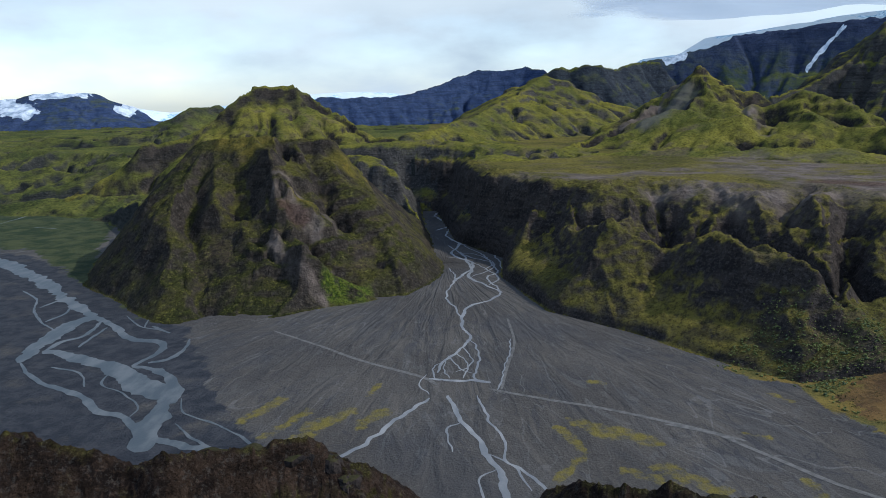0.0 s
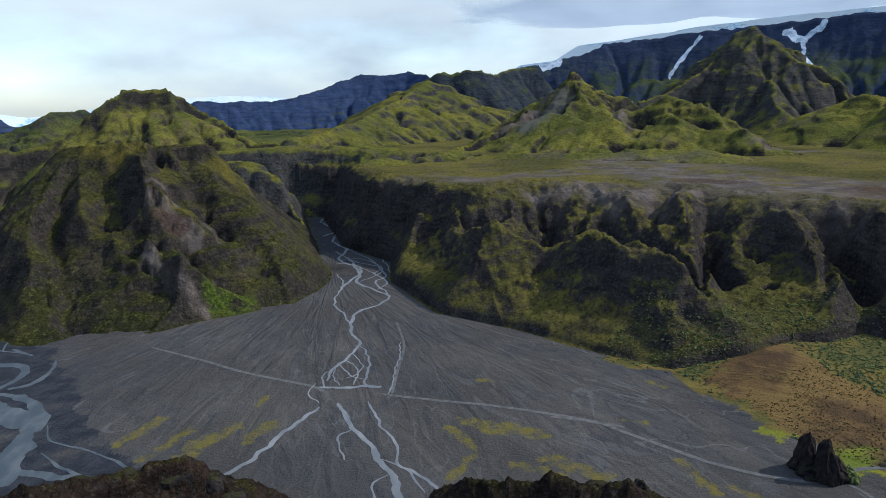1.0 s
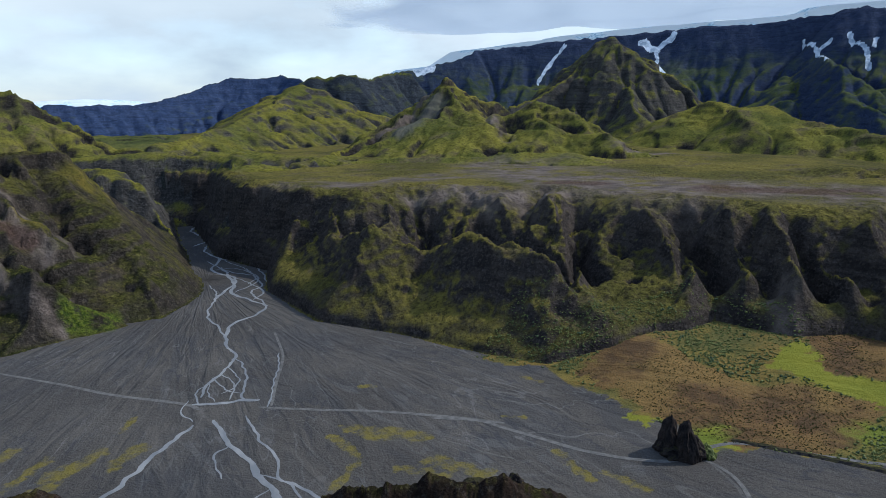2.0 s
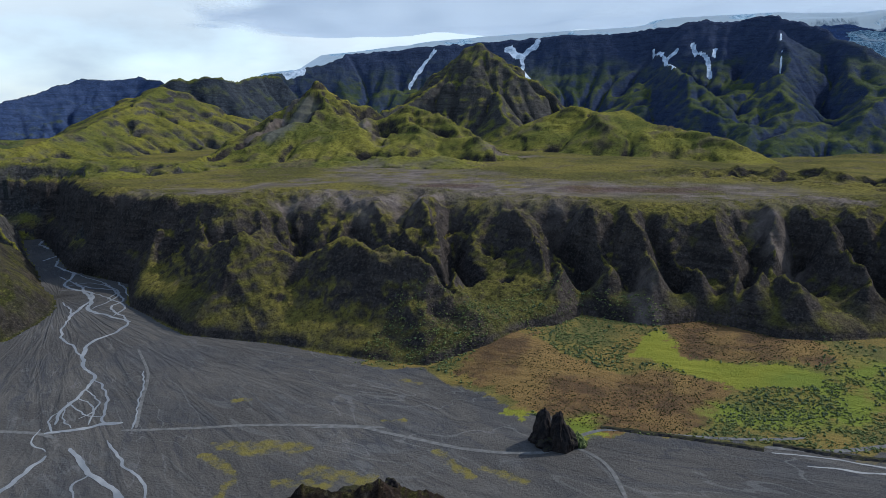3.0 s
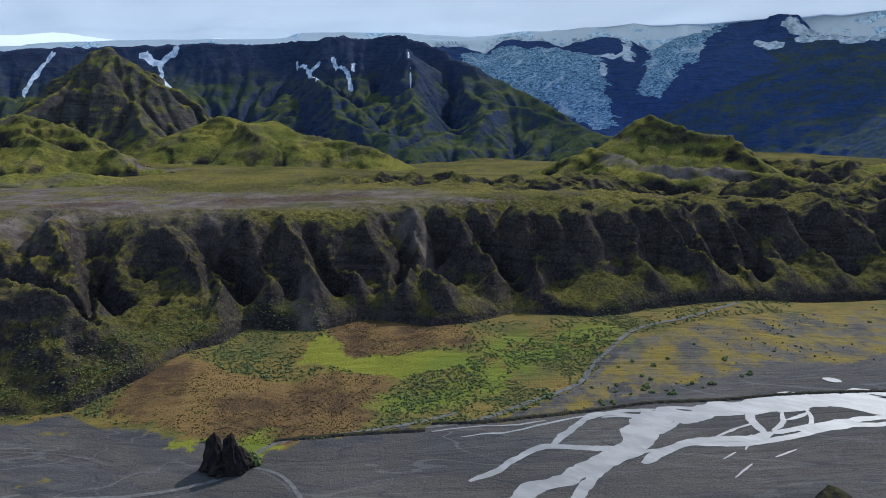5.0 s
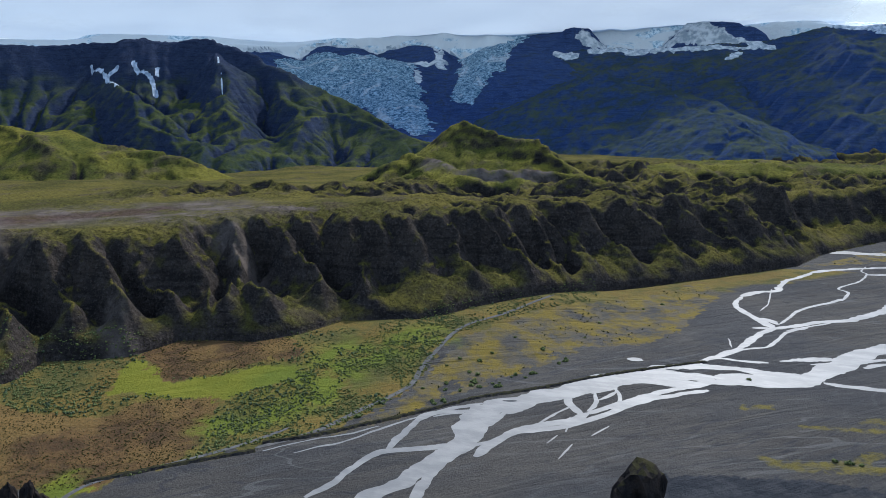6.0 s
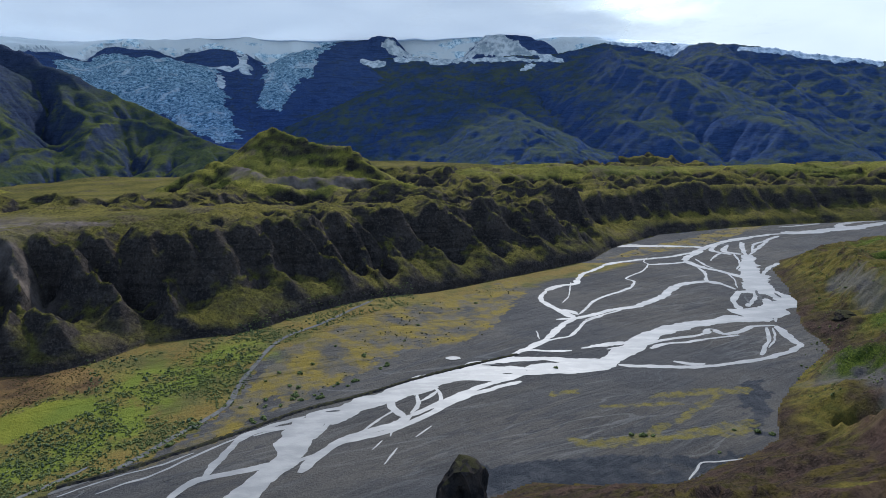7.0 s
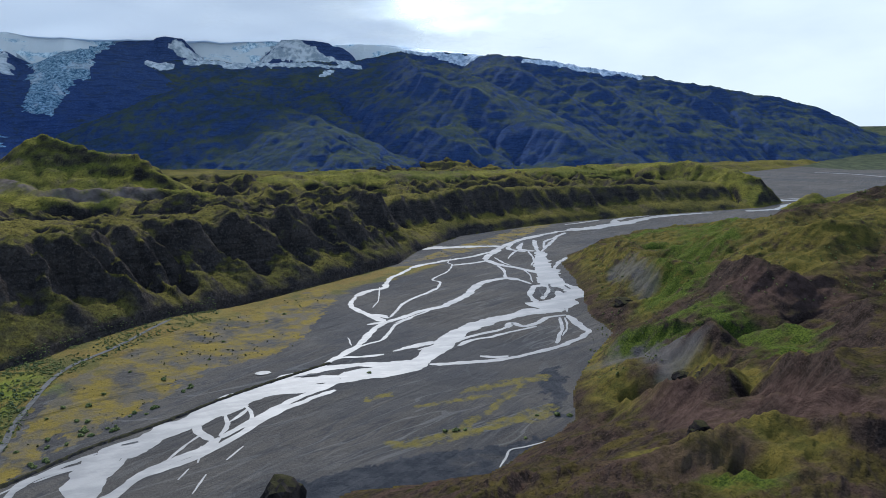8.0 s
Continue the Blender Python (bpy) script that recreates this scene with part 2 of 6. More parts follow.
def plain_material():
    """River gravel with dry channels, moss and, on the fan, heath, meadow and scrub."""
    k = Mat("plain")
    big, mid, fine = k.noise(120, 5, 0.6), k.noise(18, 5, 0.6), k.noise(1.6, 5, 0.7)
    col = k.mix(k.step(big, 0.36, 0.64), (0.050, 0.0445, 0.038), (0.077, 0.068, 0.0565))
    col = k.mix(k.math("MULTIPLY", k.step(fine, 0.4, 0.7), 0.45), col, (0.108, 0.099, 0.087))
    # dry channels: on the fan they spread from the mouth of the canyon, in the valley they run along it
    where = k.n.new("ShaderNodeSeparateXYZ")
    k.l.new(k.pos.outputs["Position"], where.inputs[0])
    dx, dy = k.math("SUBTRACT", where.outputs[0], 0.0), k.math("SUBTRACT", where.outputs[1], 860.0)
    turn = k.math("ARCTAN2", dx, k.math("MULTIPLY", dy, -1.0))
    away = k.math("SQRT", k.math("ADD", k.math("MULTIPLY", dx, dx), k.math("MULTIPLY", dy, dy)))
    on_fan = k.step(k.math("SUBTRACT", where.outputs[1], k.math("MULTIPLY", where.outputs[0], 0.25)), 110, 210)
    some, other = k.step(k.noise(160, 4, 0.6), 0.36, 0.60), k.step(k.noise(110, 4, 0.6), 0.42, 0.62)

    def spread(across, along, distort, seed):
        vec, nz = k.n.new("ShaderNodeCombineXYZ"), k.n.new("ShaderNodeTexNoise")
        k.put(k.math("MULTIPLY", turn, across), vec.inputs[0])
        k.put(k.math("MULTIPLY", away, 1.0 / along), vec.inputs[1])
        vec.inputs[2].default_value = seed
        nz.inputs["Scale"].default_value, nz.inputs["Detail"].default_value = 1.0, 2.5
        nz.inputs["Roughness"].default_value, nz.inputs["Distortion"].default_value = 0.5, distort
        k.l.new(vec.outputs[0], nz.inputs[0])
        return nz.outputs[0]

    for across, along, distort, size, turned, wide, tone, much, mask in (
            (8, 170, 0.9, 60, -50, 0.060, (0.043, 0.044, 0.046), 0.50, some), (13, 120, 1.3, 40, -46, 0.022, (0.115, 0.110, 0.102), 0.42, other),
            (19, 90, 1.5, 28, -54, 0.016, (0.030, 0.032, 0.037), 0.60, some), (10, 150, 1.4, 50, -62, 0.010, (0.150, 0.144, 0.132), 0.50, some),
            (28, 100, 1.6, 18, -48, 0.014, (0.034, 0.036, 0.040), 0.40, other)):
        flow = k.math("ADD", k.math("MULTIPLY", spread(across, along, distort, across * 1.7), on_fan),
                      k.math("MULTIPLY", k.streak(size, 6.0, turned, 2.5, 0.5, distort), k.math("SUBTRACT", 1.0, on_fan)))
        vein = k.math("ABSOLUTE", k.math("SUBTRACT", flow, 0.5))
        amount = k.math("MULTIPLY", k.math("ADD", k.math("MULTIPLY", mask, 0.85), 0.15), much * 0.8)
        col = k.mix(k.math("MULTIPLY", k.math("SUBTRACT", 1.0, k.step(vein, wide * 0.4, wide)), amount), col, tone)
    relief = k.math("ADD", k.math("MULTIPLY", spread(19, 90, 1.5, 32.3), on_fan), k.math("MULTIPLY", k.streak(20, 6.0, -54, 3, 0.55, 1.2), k.math("SUBTRACT", 1.0, on_fan)))
    # far scrub; in the left valley its darker green stands for cloud shade
    dim_scrub = k.mix(k.step(k.noise(40, 5, 0.65), 0.4, 0.6), (0.020, 0.030, 0.012), (0.050, 0.056, 0.022))
    damp = k.step(k.noise(210, 3, 0.5), 0.50, 0.62)
    col = k.mix(k.math("MULTIPLY", damp, 0.45), col, (0.044, 0.045, 0.048))
    # darker gravel round the left river and below the near bank
    dark_bed = k.mix(k.step(k.noise(14, 5, 0.65), 0.4, 0.6), (0.024, 0.026, 0.030), (0.040, 0.041, 0.044))
    col = k.mix(k.math("MULTIPLY", k.attr("dark_gravel"), k.step(k.noise(45, 5, 0.6), 0.28, 0.46)), col, dark_bed)
    spot = k.step(k.math("ADD", k.math("MULTIPLY", k.noise(11, 5, 0.7), 0.8), k.math("MULTIPLY", k.attr("moss"), 0.30)), 0.56, 0.78)
    col = k.mix(k.math("MULTIPLY", spot, 0.85), col, k.mix(fine, (0.085, 0.070, 0.020), (0.20, 0.158, 0.022)))
    col = k.mix(k.attr("scrub_far"), col, dim_scrub)
    scrub = k.mix(k.step(k.noise(34, 5, 0.6), 0.4, 0.6), (0.090, 0.080, 0.022), (0.155, 0.115, 0.026))
    scrub = k.mix(k.math("MULTIPLY", k.step(k.noise(48, 5, 0.65), 0.46, 0.58), 0.8), scrub, (0.165, 0.108, 0.026))
    scrub = k.mix(k.math("MULTIPLY", k.step(fine, 0.5, 0.64), 0.6), scrub, (0.022, 0.032, 0.012))
    col = k.mix(k.attr("scrub"), col, scrub)
    gold = k.mix(k.step(k.noise(26, 5, 0.65), 0.37, 0.57), (0.108, 0.090, 0.062), (0.170, 0.122, 0.022))
    gold = k.mix(k.math("MULTIPLY", k.step(fine, 0.5, 0.7), 0.5), gold, (0.06, 0.06, 0.02))
    col = k.mix(k.math("MULTIPLY", k.attr("gold"), k.step(k.noise(34, 6, 0.68), 0.36, 0.56)), col, gold)
    heath = k.mix(k.step(mid, 0.38, 0.62), (0.070, 0.040, 0.018), (0.130, 0.074, 0.026))
    heath = k.mix(k.math("MULTIPLY", k.step(k.noise(70, 5, 0.6), 0.46, 0.62), 0.7), heath, (0.200, 0.124, 0.036))
    heath = k.mix(k.math("MULTIPLY", k.step(fine, 0.5, 0.66), 0.6), heath, (0.035, 0.034, 0.016))
    col = k.mix(k.attr("heath"), col, heath)
    col = k.mix(k.attr("meadow"), col, k.mix(mid, (0.125, 0.135, 0.014), (0.185, 0.170, 0.018)))
    col = k.mix(k.math("MULTIPLY", k.attr("lush"), k.step(k.noise(22, 5, 0.65), 0.34, 0.56)), col, k.mix(mid, (0.080, 0.105, 0.014), (0.155, 0.165, 0.018)))
    grit = k.noise(0.7, 4, 0.75)
    col = k.mix(k.math("MULTIPLY", k.step(grit, 0.54, 0.68), 0.5), col, (0.022, 0.023, 0.024))
    k.bump(k.math("ADD", k.math("ADD", mid, k.math("MULTIPLY", fine, 0.5)), k.math("MULTIPLY", relief, 1.5)), 2.4, 1.0)
    return k.finish(col, 0.95, 0.08)


m_plain = plain_material()


def water_material(name, deep, silt, rough, bars=False):
    k = Mat(name)
    col = k.mix(k.step(k.noise(14, 4, 0.6, (1, 0.4, 1)), 0.4, 0.65), deep, silt)
    if bars:
        col = k.mix(k.step(k.noise(15, 4, 0.62, (1, 0.5, 1)), 0.56, 0.60), col, (0.050, 0.052, 0.056))
    k.bump(k.noise(1.3, 4, 0.6), 0.25, 0.35)
    return k.finish(col, rough, 0.18)


m_water = water_material("water", (0.160, 0.152, 0.136), (0.230, 0.216, 0.190), 0.42)
k_bar = Mat("gravel_bar")
m_bar = k_bar.finish(k_bar.mix(k_bar.step(k_bar.noise(6, 6, 0.7), 0.38, 0.62), (0.060, 0.059, 0.058), (0.105, 0.102, 0.097)), 0.95, 0.05)
# left river's water, made darker than the main river's for cloud shade
m_left_shaded = water_material("side_water_shaded", (0.050, 0.059, 0.062), (0.098, 0.103, 0.100), 0.5)
m_stream = water_material("stream", (0.125, 0.128, 0.126), (0.21, 0.205, 0.19), 0.45)
kt = Mat("track")
m_track = kt.finish(kt.mix(kt.step(kt.noise(5, 6, 0.7), 0.38, 0.62), (0.080, 0.076, 0.069), (0.128, 0.121, 0.108)), 0.95, 0.05)
kn = Mat("snowfield")
drift = kn.noise(260, 7, 0.62, (1, 1, 3), 0.8)
kn.bump(kn.noise(60, 7, 0.7), 14, 0.7)
m_snow = kn.finish(kn.mix(kn.step(drift, 0.50, 0.60), (0.60, 0.65, 0.69), kn.mix(kn.step(kn.noise(20, 7, 0.75), 0.42, 0.58), (0.20, 0.36, 0.50), (0.66, 0.78, 0.86))), 0.7)

kc = Mat("cloud")
puff = kc.math("ADD", kc.math("SUBTRACT", kc.math("MULTIPLY", kc.attr("thick"), 1.9), 0.55), kc.math("MULTIPLY", kc.math("SUBTRACT", kc.noise(420, 8, 0.6), 0.5), 1.5))
m_cloud = kc.finish((0.52, 0.57, 0.60), 1.0, 0.0)
soft_light = kc.n.new("ShaderNodeBsdfTranslucent")
soft_light.inputs[0].default_value = (0.48, 0.53, 0.56, 1)
half, clear, veil = kc.n.new("ShaderNodeMixShader"), kc.n.new("ShaderNodeBsdfTransparent"), kc.n.new("ShaderNodeMixShader")
half.inputs[0].default_value = 0.6
kc.l.new(kc.b.outputs[0], half.inputs[1])
kc.l.new(soft_light.outputs[0], half.inputs[2])
kc.l.new(kc.step(puff, -0.1, 1.3), veil.inputs[0])
kc.l.new(clear.outputs[0], veil.inputs[1])
kc.l.new(half.outputs[0], veil.inputs[2])
kc.l.new(veil.outputs[0], kc.n["Material Output"].inputs[0])

# ---- plan of the land ----
RIDGES = {}
RIDGES['rocky_hill'] = [[-418, 909, 89], [-373, 928, 120], [-311, 929, 154], [-247, 917, 160], [-166, 915, 150], [-138, 920, 138], [-97, 935, 94], [-51, 929, 74], [-24, 900, 62]]
RIDGES['rocky_spur'] = [[-245, 908, 157], [-203, 825, 112], [-180, 759, 72], [-134, 697, 38], [-115, 645, 11]]
RIDGES['rocky_spur_b'] = [[-311, 929, 154], [-317, 842, 106], [-305, 739, 63], [-280, 674, 29]]
RIDGES['rocky_spur_c'] = [[-166, 915, 148], [-125, 871, 106], [-94, 825, 70], [-57, 778, 44], [-43, 739, 20]]
RIDGES['canyon_spur'] = [[-131, 921, 130], [-72, 897, 74], [-31, 879, 70], [-10, 850, 42], [0, 830, 14]]
RIDGES['left_knoll'] = [[-624, 1197, 55], [-536, 1129, 75], [-464, 1052, 54], [-400, 917, 46]]
RIDGES['table_peak'] = [[-663, 1511, 125], [-566, 1550, 139], [-529, 1616, 174], [-487, 1650, 221], [-456, 1689, 249], [-367, 1711, 248], [-331, 1749, 228], [-241, 1733, 172], [-183, 1690, 125], [-130, 1695, 123]]
RIDGES['left_bench'] = [[-1230, 1943, 100], [-1146, 1994, 122], [-963, 1978, 115], [-846, 2031, 139], [-782, 2163, 200], [-710, 2293, 203]]
RIDGES['left_slopes'] = [[-1022, 1602, 69], [-856, 1584, 67], [-705, 1602, 101], [-586, 1596, 109]]
RIDGES['far_left_mountain'] = [[-2274, 3650, 254], [-2153, 3722, 275], [-2049, 3781, 294], [-1895, 3860, 277], [-1779, 3860, 220], [-1643, 3811, 140]]
RIDGES['far_ice'] = [[-1918, 4346, 207], [-1712, 4431, 168], [-1322, 4562, 211], [-911, 4713, 264], [-618, 4760, 277], [-318, 4789, 264]]
RIDGES['back_ridge'] = [[-577, 3249, 233], [-426, 3272, 230], [-253, 3391, 228], [-65, 3499, 270], [48, 3600, 312], [195, 3695, 357], [282, 3689, 349], [426, 3675, 368], [511, 3564, 342]]
RIDGES['canyon_bench'] = [[-121, 1425, 122], [-29, 1430, 122], [73, 1398, 116], [159, 1371, 109]]
RIDGES['bench_rise'] = [[-84, 1598, 130], [21, 1700, 144]] + [[114, 1897, 169], [191, 2071, 205], [280, 2263, 247], [345, 2405, 290]]
RIDGES['canyon_wall'] = [[-97, 1246, 94], [-16, 1230, 89], [59, 1148, 90], [127, 1093, 89]]
RIDGES['dark_cliff'] = [[326, 2479, 280], [393, 2469, 311], [542, 2441, 316], [602, 2529, 302], [764, 2798, 340], [859, 2822, 335]]
RIDGES['great_ridge'] = [[790, 2894, 345], [950, 2898, 360], [1162, 2874, 427], [1184, 2921, 440], [1685, 2665, 487], [2128, 2328, 508], [2378, 1995, 540], [2272, 2044, 525], [2426, 1775, 525], [2469, 1626, 480]]
RIDGES['great_ridge_end'] = [[2469, 1626, 480], [2407, 1444, 388], [2400, 1251, 310], [2370, 1085, 241], [2311, 972, 196]]
RIDGES['ridge_foot_a'] = [[2296, 1617, 437], [2017, 1491, 298], [1805, 1356, 201], [1596, 1218, 122]]
RIDGES['ridge_foot_b'] = [[2060, 1907, 355], [1859, 1682, 271], [1816, 1504, 229], [1686, 1265, 143]]
RIDGES['ridge_foot_c'] = [[2318, 1401, 333], [2134, 1221, 245], [1953, 1135, 190], [1772, 1142, 150], [1635, 1166, 121]]
RIDGES['ridge_foot_d'] = [[2108, 1059, 206], [2069, 907, 188], [2014, 779, 161], [1951, 659, 128], [1881, 548, 96]]
RIDGES['green_cone'] = [[279, 1475, 111], [395, 1552, 145], [499, 1627, 194], [558, 1650, 246], [584, 1652, 270], [620, 1660, 246], [685, 1656, 208], [754, 1670, 201]]
RIDGES['cone_peak'] = [[880, 1909, 197], [970, 1922, 220], [1086, 1974, 285], [1195, 2004, 367], [1236, 2002, 397], [1281, 1973, 406], [1319, 1948, 373], [1350, 1866, 308], [1383, 1779, 240], [1386, 1713, 201]]
RIDGES['peak_spur'] = [[1282, 1973, 401], [1216, 1837, 297], [1171, 1723, 228], [1111, 1606, 173]]
RIDGES['green_knob'] = [[620, 1499, 157], [688, 1491, 181], [763, 1466, 199], [795, 1415, 180], [829, 1348, 146], [859, 1258, 112]]
RIDGES['cone_spur'] = [[583, 1652, 254], [575, 1559, 209], [492, 1482, 160], [412, 1392, 122]]
RIDGES['green_slope'] = [[493, 1524, 178], [552, 1397, 154], [673, 1343, 158], [722, 1261, 142], [754, 1183, 127], [798, 1130, 111]]
RIDGES['cone_skirt'] = [[287, 1300, 101], [399, 1239, 105], [509, 1177, 109], [628, 1095, 114]]
RIDGES['long_hill'] = [[1207, 1536, 187], [1220, 1461, 199], [1240, 1378, 179], [1249, 1302, 190], [1271, 1209, 172], [1297, 1105, 142], [1301, 1022, 123]]
RIDGES['hillock'] = [[1713, 596, 142], [1684, 525, 187], [1692, 498, 200], [1658, 433, 172], [1653, 369, 158], [1636, 305, 149], [1595, 245, 111]]
RIDGES['mid_bluff'] = [[1413, 542, 129], [1304, 398, 112], [1332, 293, 110], [1404, 170, 88], [1313, 64, 74]]
RIDGES['glacier_rock'] = [[4045, 1349, 589], [3752, 1277, 472], [3429, 1141, 351], [3151, 1025, 249], [2876, 901, 162]]
RIDGES['right_massif'] = [[4051, 718, 532], [4130, 533, 582], [4113, 83, 569], [4158, -227, 584], [4244, -418, 595], [4276, -574, 608], [4342, -795, 668], [4266, -1134, 640], [4003, -1325, 613], [3799, -2048, 488], [3605, -2548, 387], [3467, -2890, 317], [3336, -3040, 244], [3195, -3044, 172]]
RIDGES['massif_spur_a'] = [[3398, 331, 370], [3011, 151, 289], [2714, -31, 225], [2510, -144, 192], [2354, -224, 138], [2193, -308, 83]]
RIDGES['massif_spur_b'] = [[3784, -482, 534], [3520, -819, 498], [3280, -945, 425], [3069, -952, 321]]
RIDGES['massif_spur_c'] = [[3196, 371, 393], [2918, 25, 289], [2714, -139, 229], [2506, -243, 176], [2296, -312, 95]]
RIDGES['massif_spur_d'] = [[3734, -795, 514], [3284, -945, 373], [2944, -1025, 258], [2597, -1090, 173], [2416, -1240, 109]]
RIDGES['massif_spur_e'] = [[3796, 370, 449], [3505, 259, 347], [3112, 107, 232], [2814, 9, 140], [2613, -73, 87]]
RIDGES['low_terrace'] = [[1768, -3, 90], [1807, -201, 96], [1863, -453, 79], [1915, -631, 79], [1927, -988, 86], [1805, -1283, 95]]
RIDGES['terrace_bluff'] = [[1802, -1010, 88], [1732, -1124, 103], [1635, -1177, 106], [1545, -1212, 76], [1472, -1223, 53]]
RIDGES['bulge'] = [[106, 753, 68], [151, 673, 76], [197, 609, 79], [227, 556, 73], [236, 508, 62], [243, 471, 47], [244, 448, 38]]
RIDGES['near_rocks'] = [[-109, 156, 126], [-101, 156, 122], [-92, 157, 118], [-80, 159, 113], [-70, 160, 115], [-58, 166, 111], [-49, 171, 109], [-40, 175, 108], [-33, 175, 104], [-26, 170, 100]]
RIDGES['near_rocks_b'] = [[31, 137, 116], [44, 133, 118], [59, 122, 123]]
RIDGES['near_shoulder'] = [[193, -4, 97], [202, -21, 93], [211, -50, 88], [256, -103, 71], [314, -145, 57], [296, -177, 68], [276, -189, 78], [262, -237, 95]]
RIDGES['near_knoll'] = [[444, -221, 41], [425, -235, 52], [396, -244, 64], [362, -240, 61], [350, -257, 63], [307, -304, 86]]
RIDGES['near_bluff'] = [[892, -372, 25], [727, -371, 51], [642, -358, 46], [628, -381, 53], [574, -425, 51], [493, -428, 58], [461, -461, 64]]
RIDGES['near_downs'] = [[1029, -568, 15], [995, -606, 35], [943, -631, 51], [880, -651, 61], [818, -665, 73], [774, -670, 86], [713, -662, 102], [646, -644, 127]]
RIDGES['ice_cap_right'] = [[1388, 4282, 444], [1721, 4160, 550], [2276, 4001, 625], [2576, 3815, 650], [2852, 3613, 664], [3220, 3290, 675], [3422, 3083, 718], [3716, 2722, 719], [3894, 2461, 696]]
RIDGES['snow_head'] = [[3791, 2617, 693], [3979, 2514, 701], [4105, 2407, 708], [4348, 2055, 756], [4541, 1730, 786], [4647, 1421, 795], [4741, 1066, 794], [4822, 641, 834], [4861, 175, 802], [4863, -118, 798], [4844, -439, 733], [4834, -569, 771], [4760, -1016, 720]]
RIDGES['glacier_left'] = [[3719, 2280, 629], [3587, 1908, 486], [3394, 1625, 376], [3011, 1257, 257], [2733, 1011, 182]]
RIDGES['glacier_fall'] = [[3973, 1921, 660], [3739, 1714, 530], [3453, 1496, 403], [3072, 1241, 278], [2772, 1049, 196], [2651, 942, 151]]
RIDGES['glacier_right'] = [[4129, 1560, 650], [3760, 1541, 511], [3475, 1444, 403]]
RIDGES['glacier_fall_b'] = [[4439, 820, 729], [4212, 934, 639], [3943, 984, 522], [3679, 1004, 401], [3473, 1000, 302]]
RIDGES['nunatak'] = [[4318, 632, 714], [4354, 595, 766], [4362, 535, 739]]
RIDGES['nunatak_b'] = [[4414, -41, 732], [4432, -139, 785], [4409, -220, 750], [4382, -333, 697], [4376, -397, 681]]
RIDGES['nunatak_c'] = [[3915, 1405, 558], [3994, 1328, 581], [4050, 1319, 614]]
CHANNELS = []
CHANNELS.append(('left_river', 3, 3, [(-807.9, 1243.3), (-807.9, 1312.7), (-814.6, 1361.7)]))
CHANNELS.append(('left_river', 3, 2, [(-720.3, 1198.3), (-668.3, 1175.8)]))
CHANNELS.append(('main_river', 13, 22, [(294.2, 158.2), (323.6, 147.8), (344.1, 137.1), (370.5, 126.5), (403.4, 115.4), (432.4, 115.0), (464.2, 109.7), (485.2, 87.1), (508.5, 56.7), (538.4, 24.5), (542.9, -14.6), (549.9, -36.5), (560.1, -80.2), (572.5, -103.4), (602.8, -124.2), (635.2, -142.1), (663.2, -167.3), (680.9, -195.9), (698.2, -230.2), (718.0, -266.3)]))
CHANNELS.append(('main_river', 6, 6, [(398.8, 110.5), (421.8, 90.5), (435.0, 70.6), (446.4, 53.4), (467.6, 36.4), (489.8, 22.1), (505.0, 6.4), (523.2, -18.4), (533.3, -31.3)]))
CHANNELS.append(('main_river', 6, 8, [(403.3, 106.3), (379.3, 119.0), (353.5, 124.1), (335.7, 124.4), (314.2, 125.6)]))
CHANNELS.append(('main_river', 6, 6, [(315.3, 181.6), (332.1, 174.3), (352.2, 170.6), (373.7, 162.6), (382.3, 144.6), (396.2, 122.3)]))
CHANNELS.append(('main_river', 7, 5, [(377.6, 160.7), (400.5, 158.8), (425.9, 156.7), (435.7, 152.1), (442.4, 138.3), (449.3, 124.2)]))
CHANNELS.append(('main_river', 2.5, 2.5, [(358.7, 212.7), (368.6, 203.6), (380.0, 191.0), (397.1, 180.1), (410.9, 170.5), (430.5, 156.3)]))
CHANNELS.append(('main_river', 2, 2, [(355.5, 232.6), (379.4, 209.3), (391.2, 192.6), (408.2, 177.1)]))
CHANNELS.append(('main_river', 6, 6, [(1545.9, -1404.6), (1597.5, -1310.4), (1539.5, -1147.7), (1432.7, -949.2)]))
CHANNELS.append(('main_river', 12, 12, [(2451.6, -2063.3), (2300.8, -2140.6), (2039.8, -2133.4)]))
CHANNELS.append(('canyon_stream', 3.8, 3.0, [(20.6, 923.8), (30.3, 820.4), (25.8, 785.1), (42.1, 746.8), (56.7, 715.6), (41.7, 684.2), (19.4, 657.7), (14.4, 607.8), (18.9, 569.9), (8.0, 539.0), (-5.1, 513.6), (-8.0, 493.3)]))
CHANNELS.append(('canyon_stream', 2.2, 2.2, [(50.1, 905.2), (60.1, 809.8), (46.6, 779.5), (59.1, 714.2)]))
CHANNELS.append(('canyon_stream', 1.9, 1.9, [(3.6, 831.7), (10.0, 778.2), (-1.3, 710.7), (10.3, 649.6), (14.8, 615.1)]))
CHANNELS.append(('canyon_stream', 2.2, 1.9, [(3.5, 968.6), (27.7, 893.8), (58.1, 853.4), (46.3, 818.4)]))
CHANNELS.append(('canyon_stream', 1.9, 1.9, [(18.9, 980.3), (46.5, 907.5), (55.5, 864.1)]))
CHANNELS.append(('canyon_stream', 1.9, 2.2, [(18.9, 569.9), (25.6, 528.3), (19.3, 488.7), (21.5, 475.6)]))
CHANNELS.append(('canyon_stream', 1.7, 1.7, [(7.7, 533.3), (15.3, 506.6), (10.6, 482.1)]))
CHANNELS.append(('canyon_stream', 1.7, 1.7, [(0.5, 529.7), (9.4, 499.7), (19.1, 490.8)]))
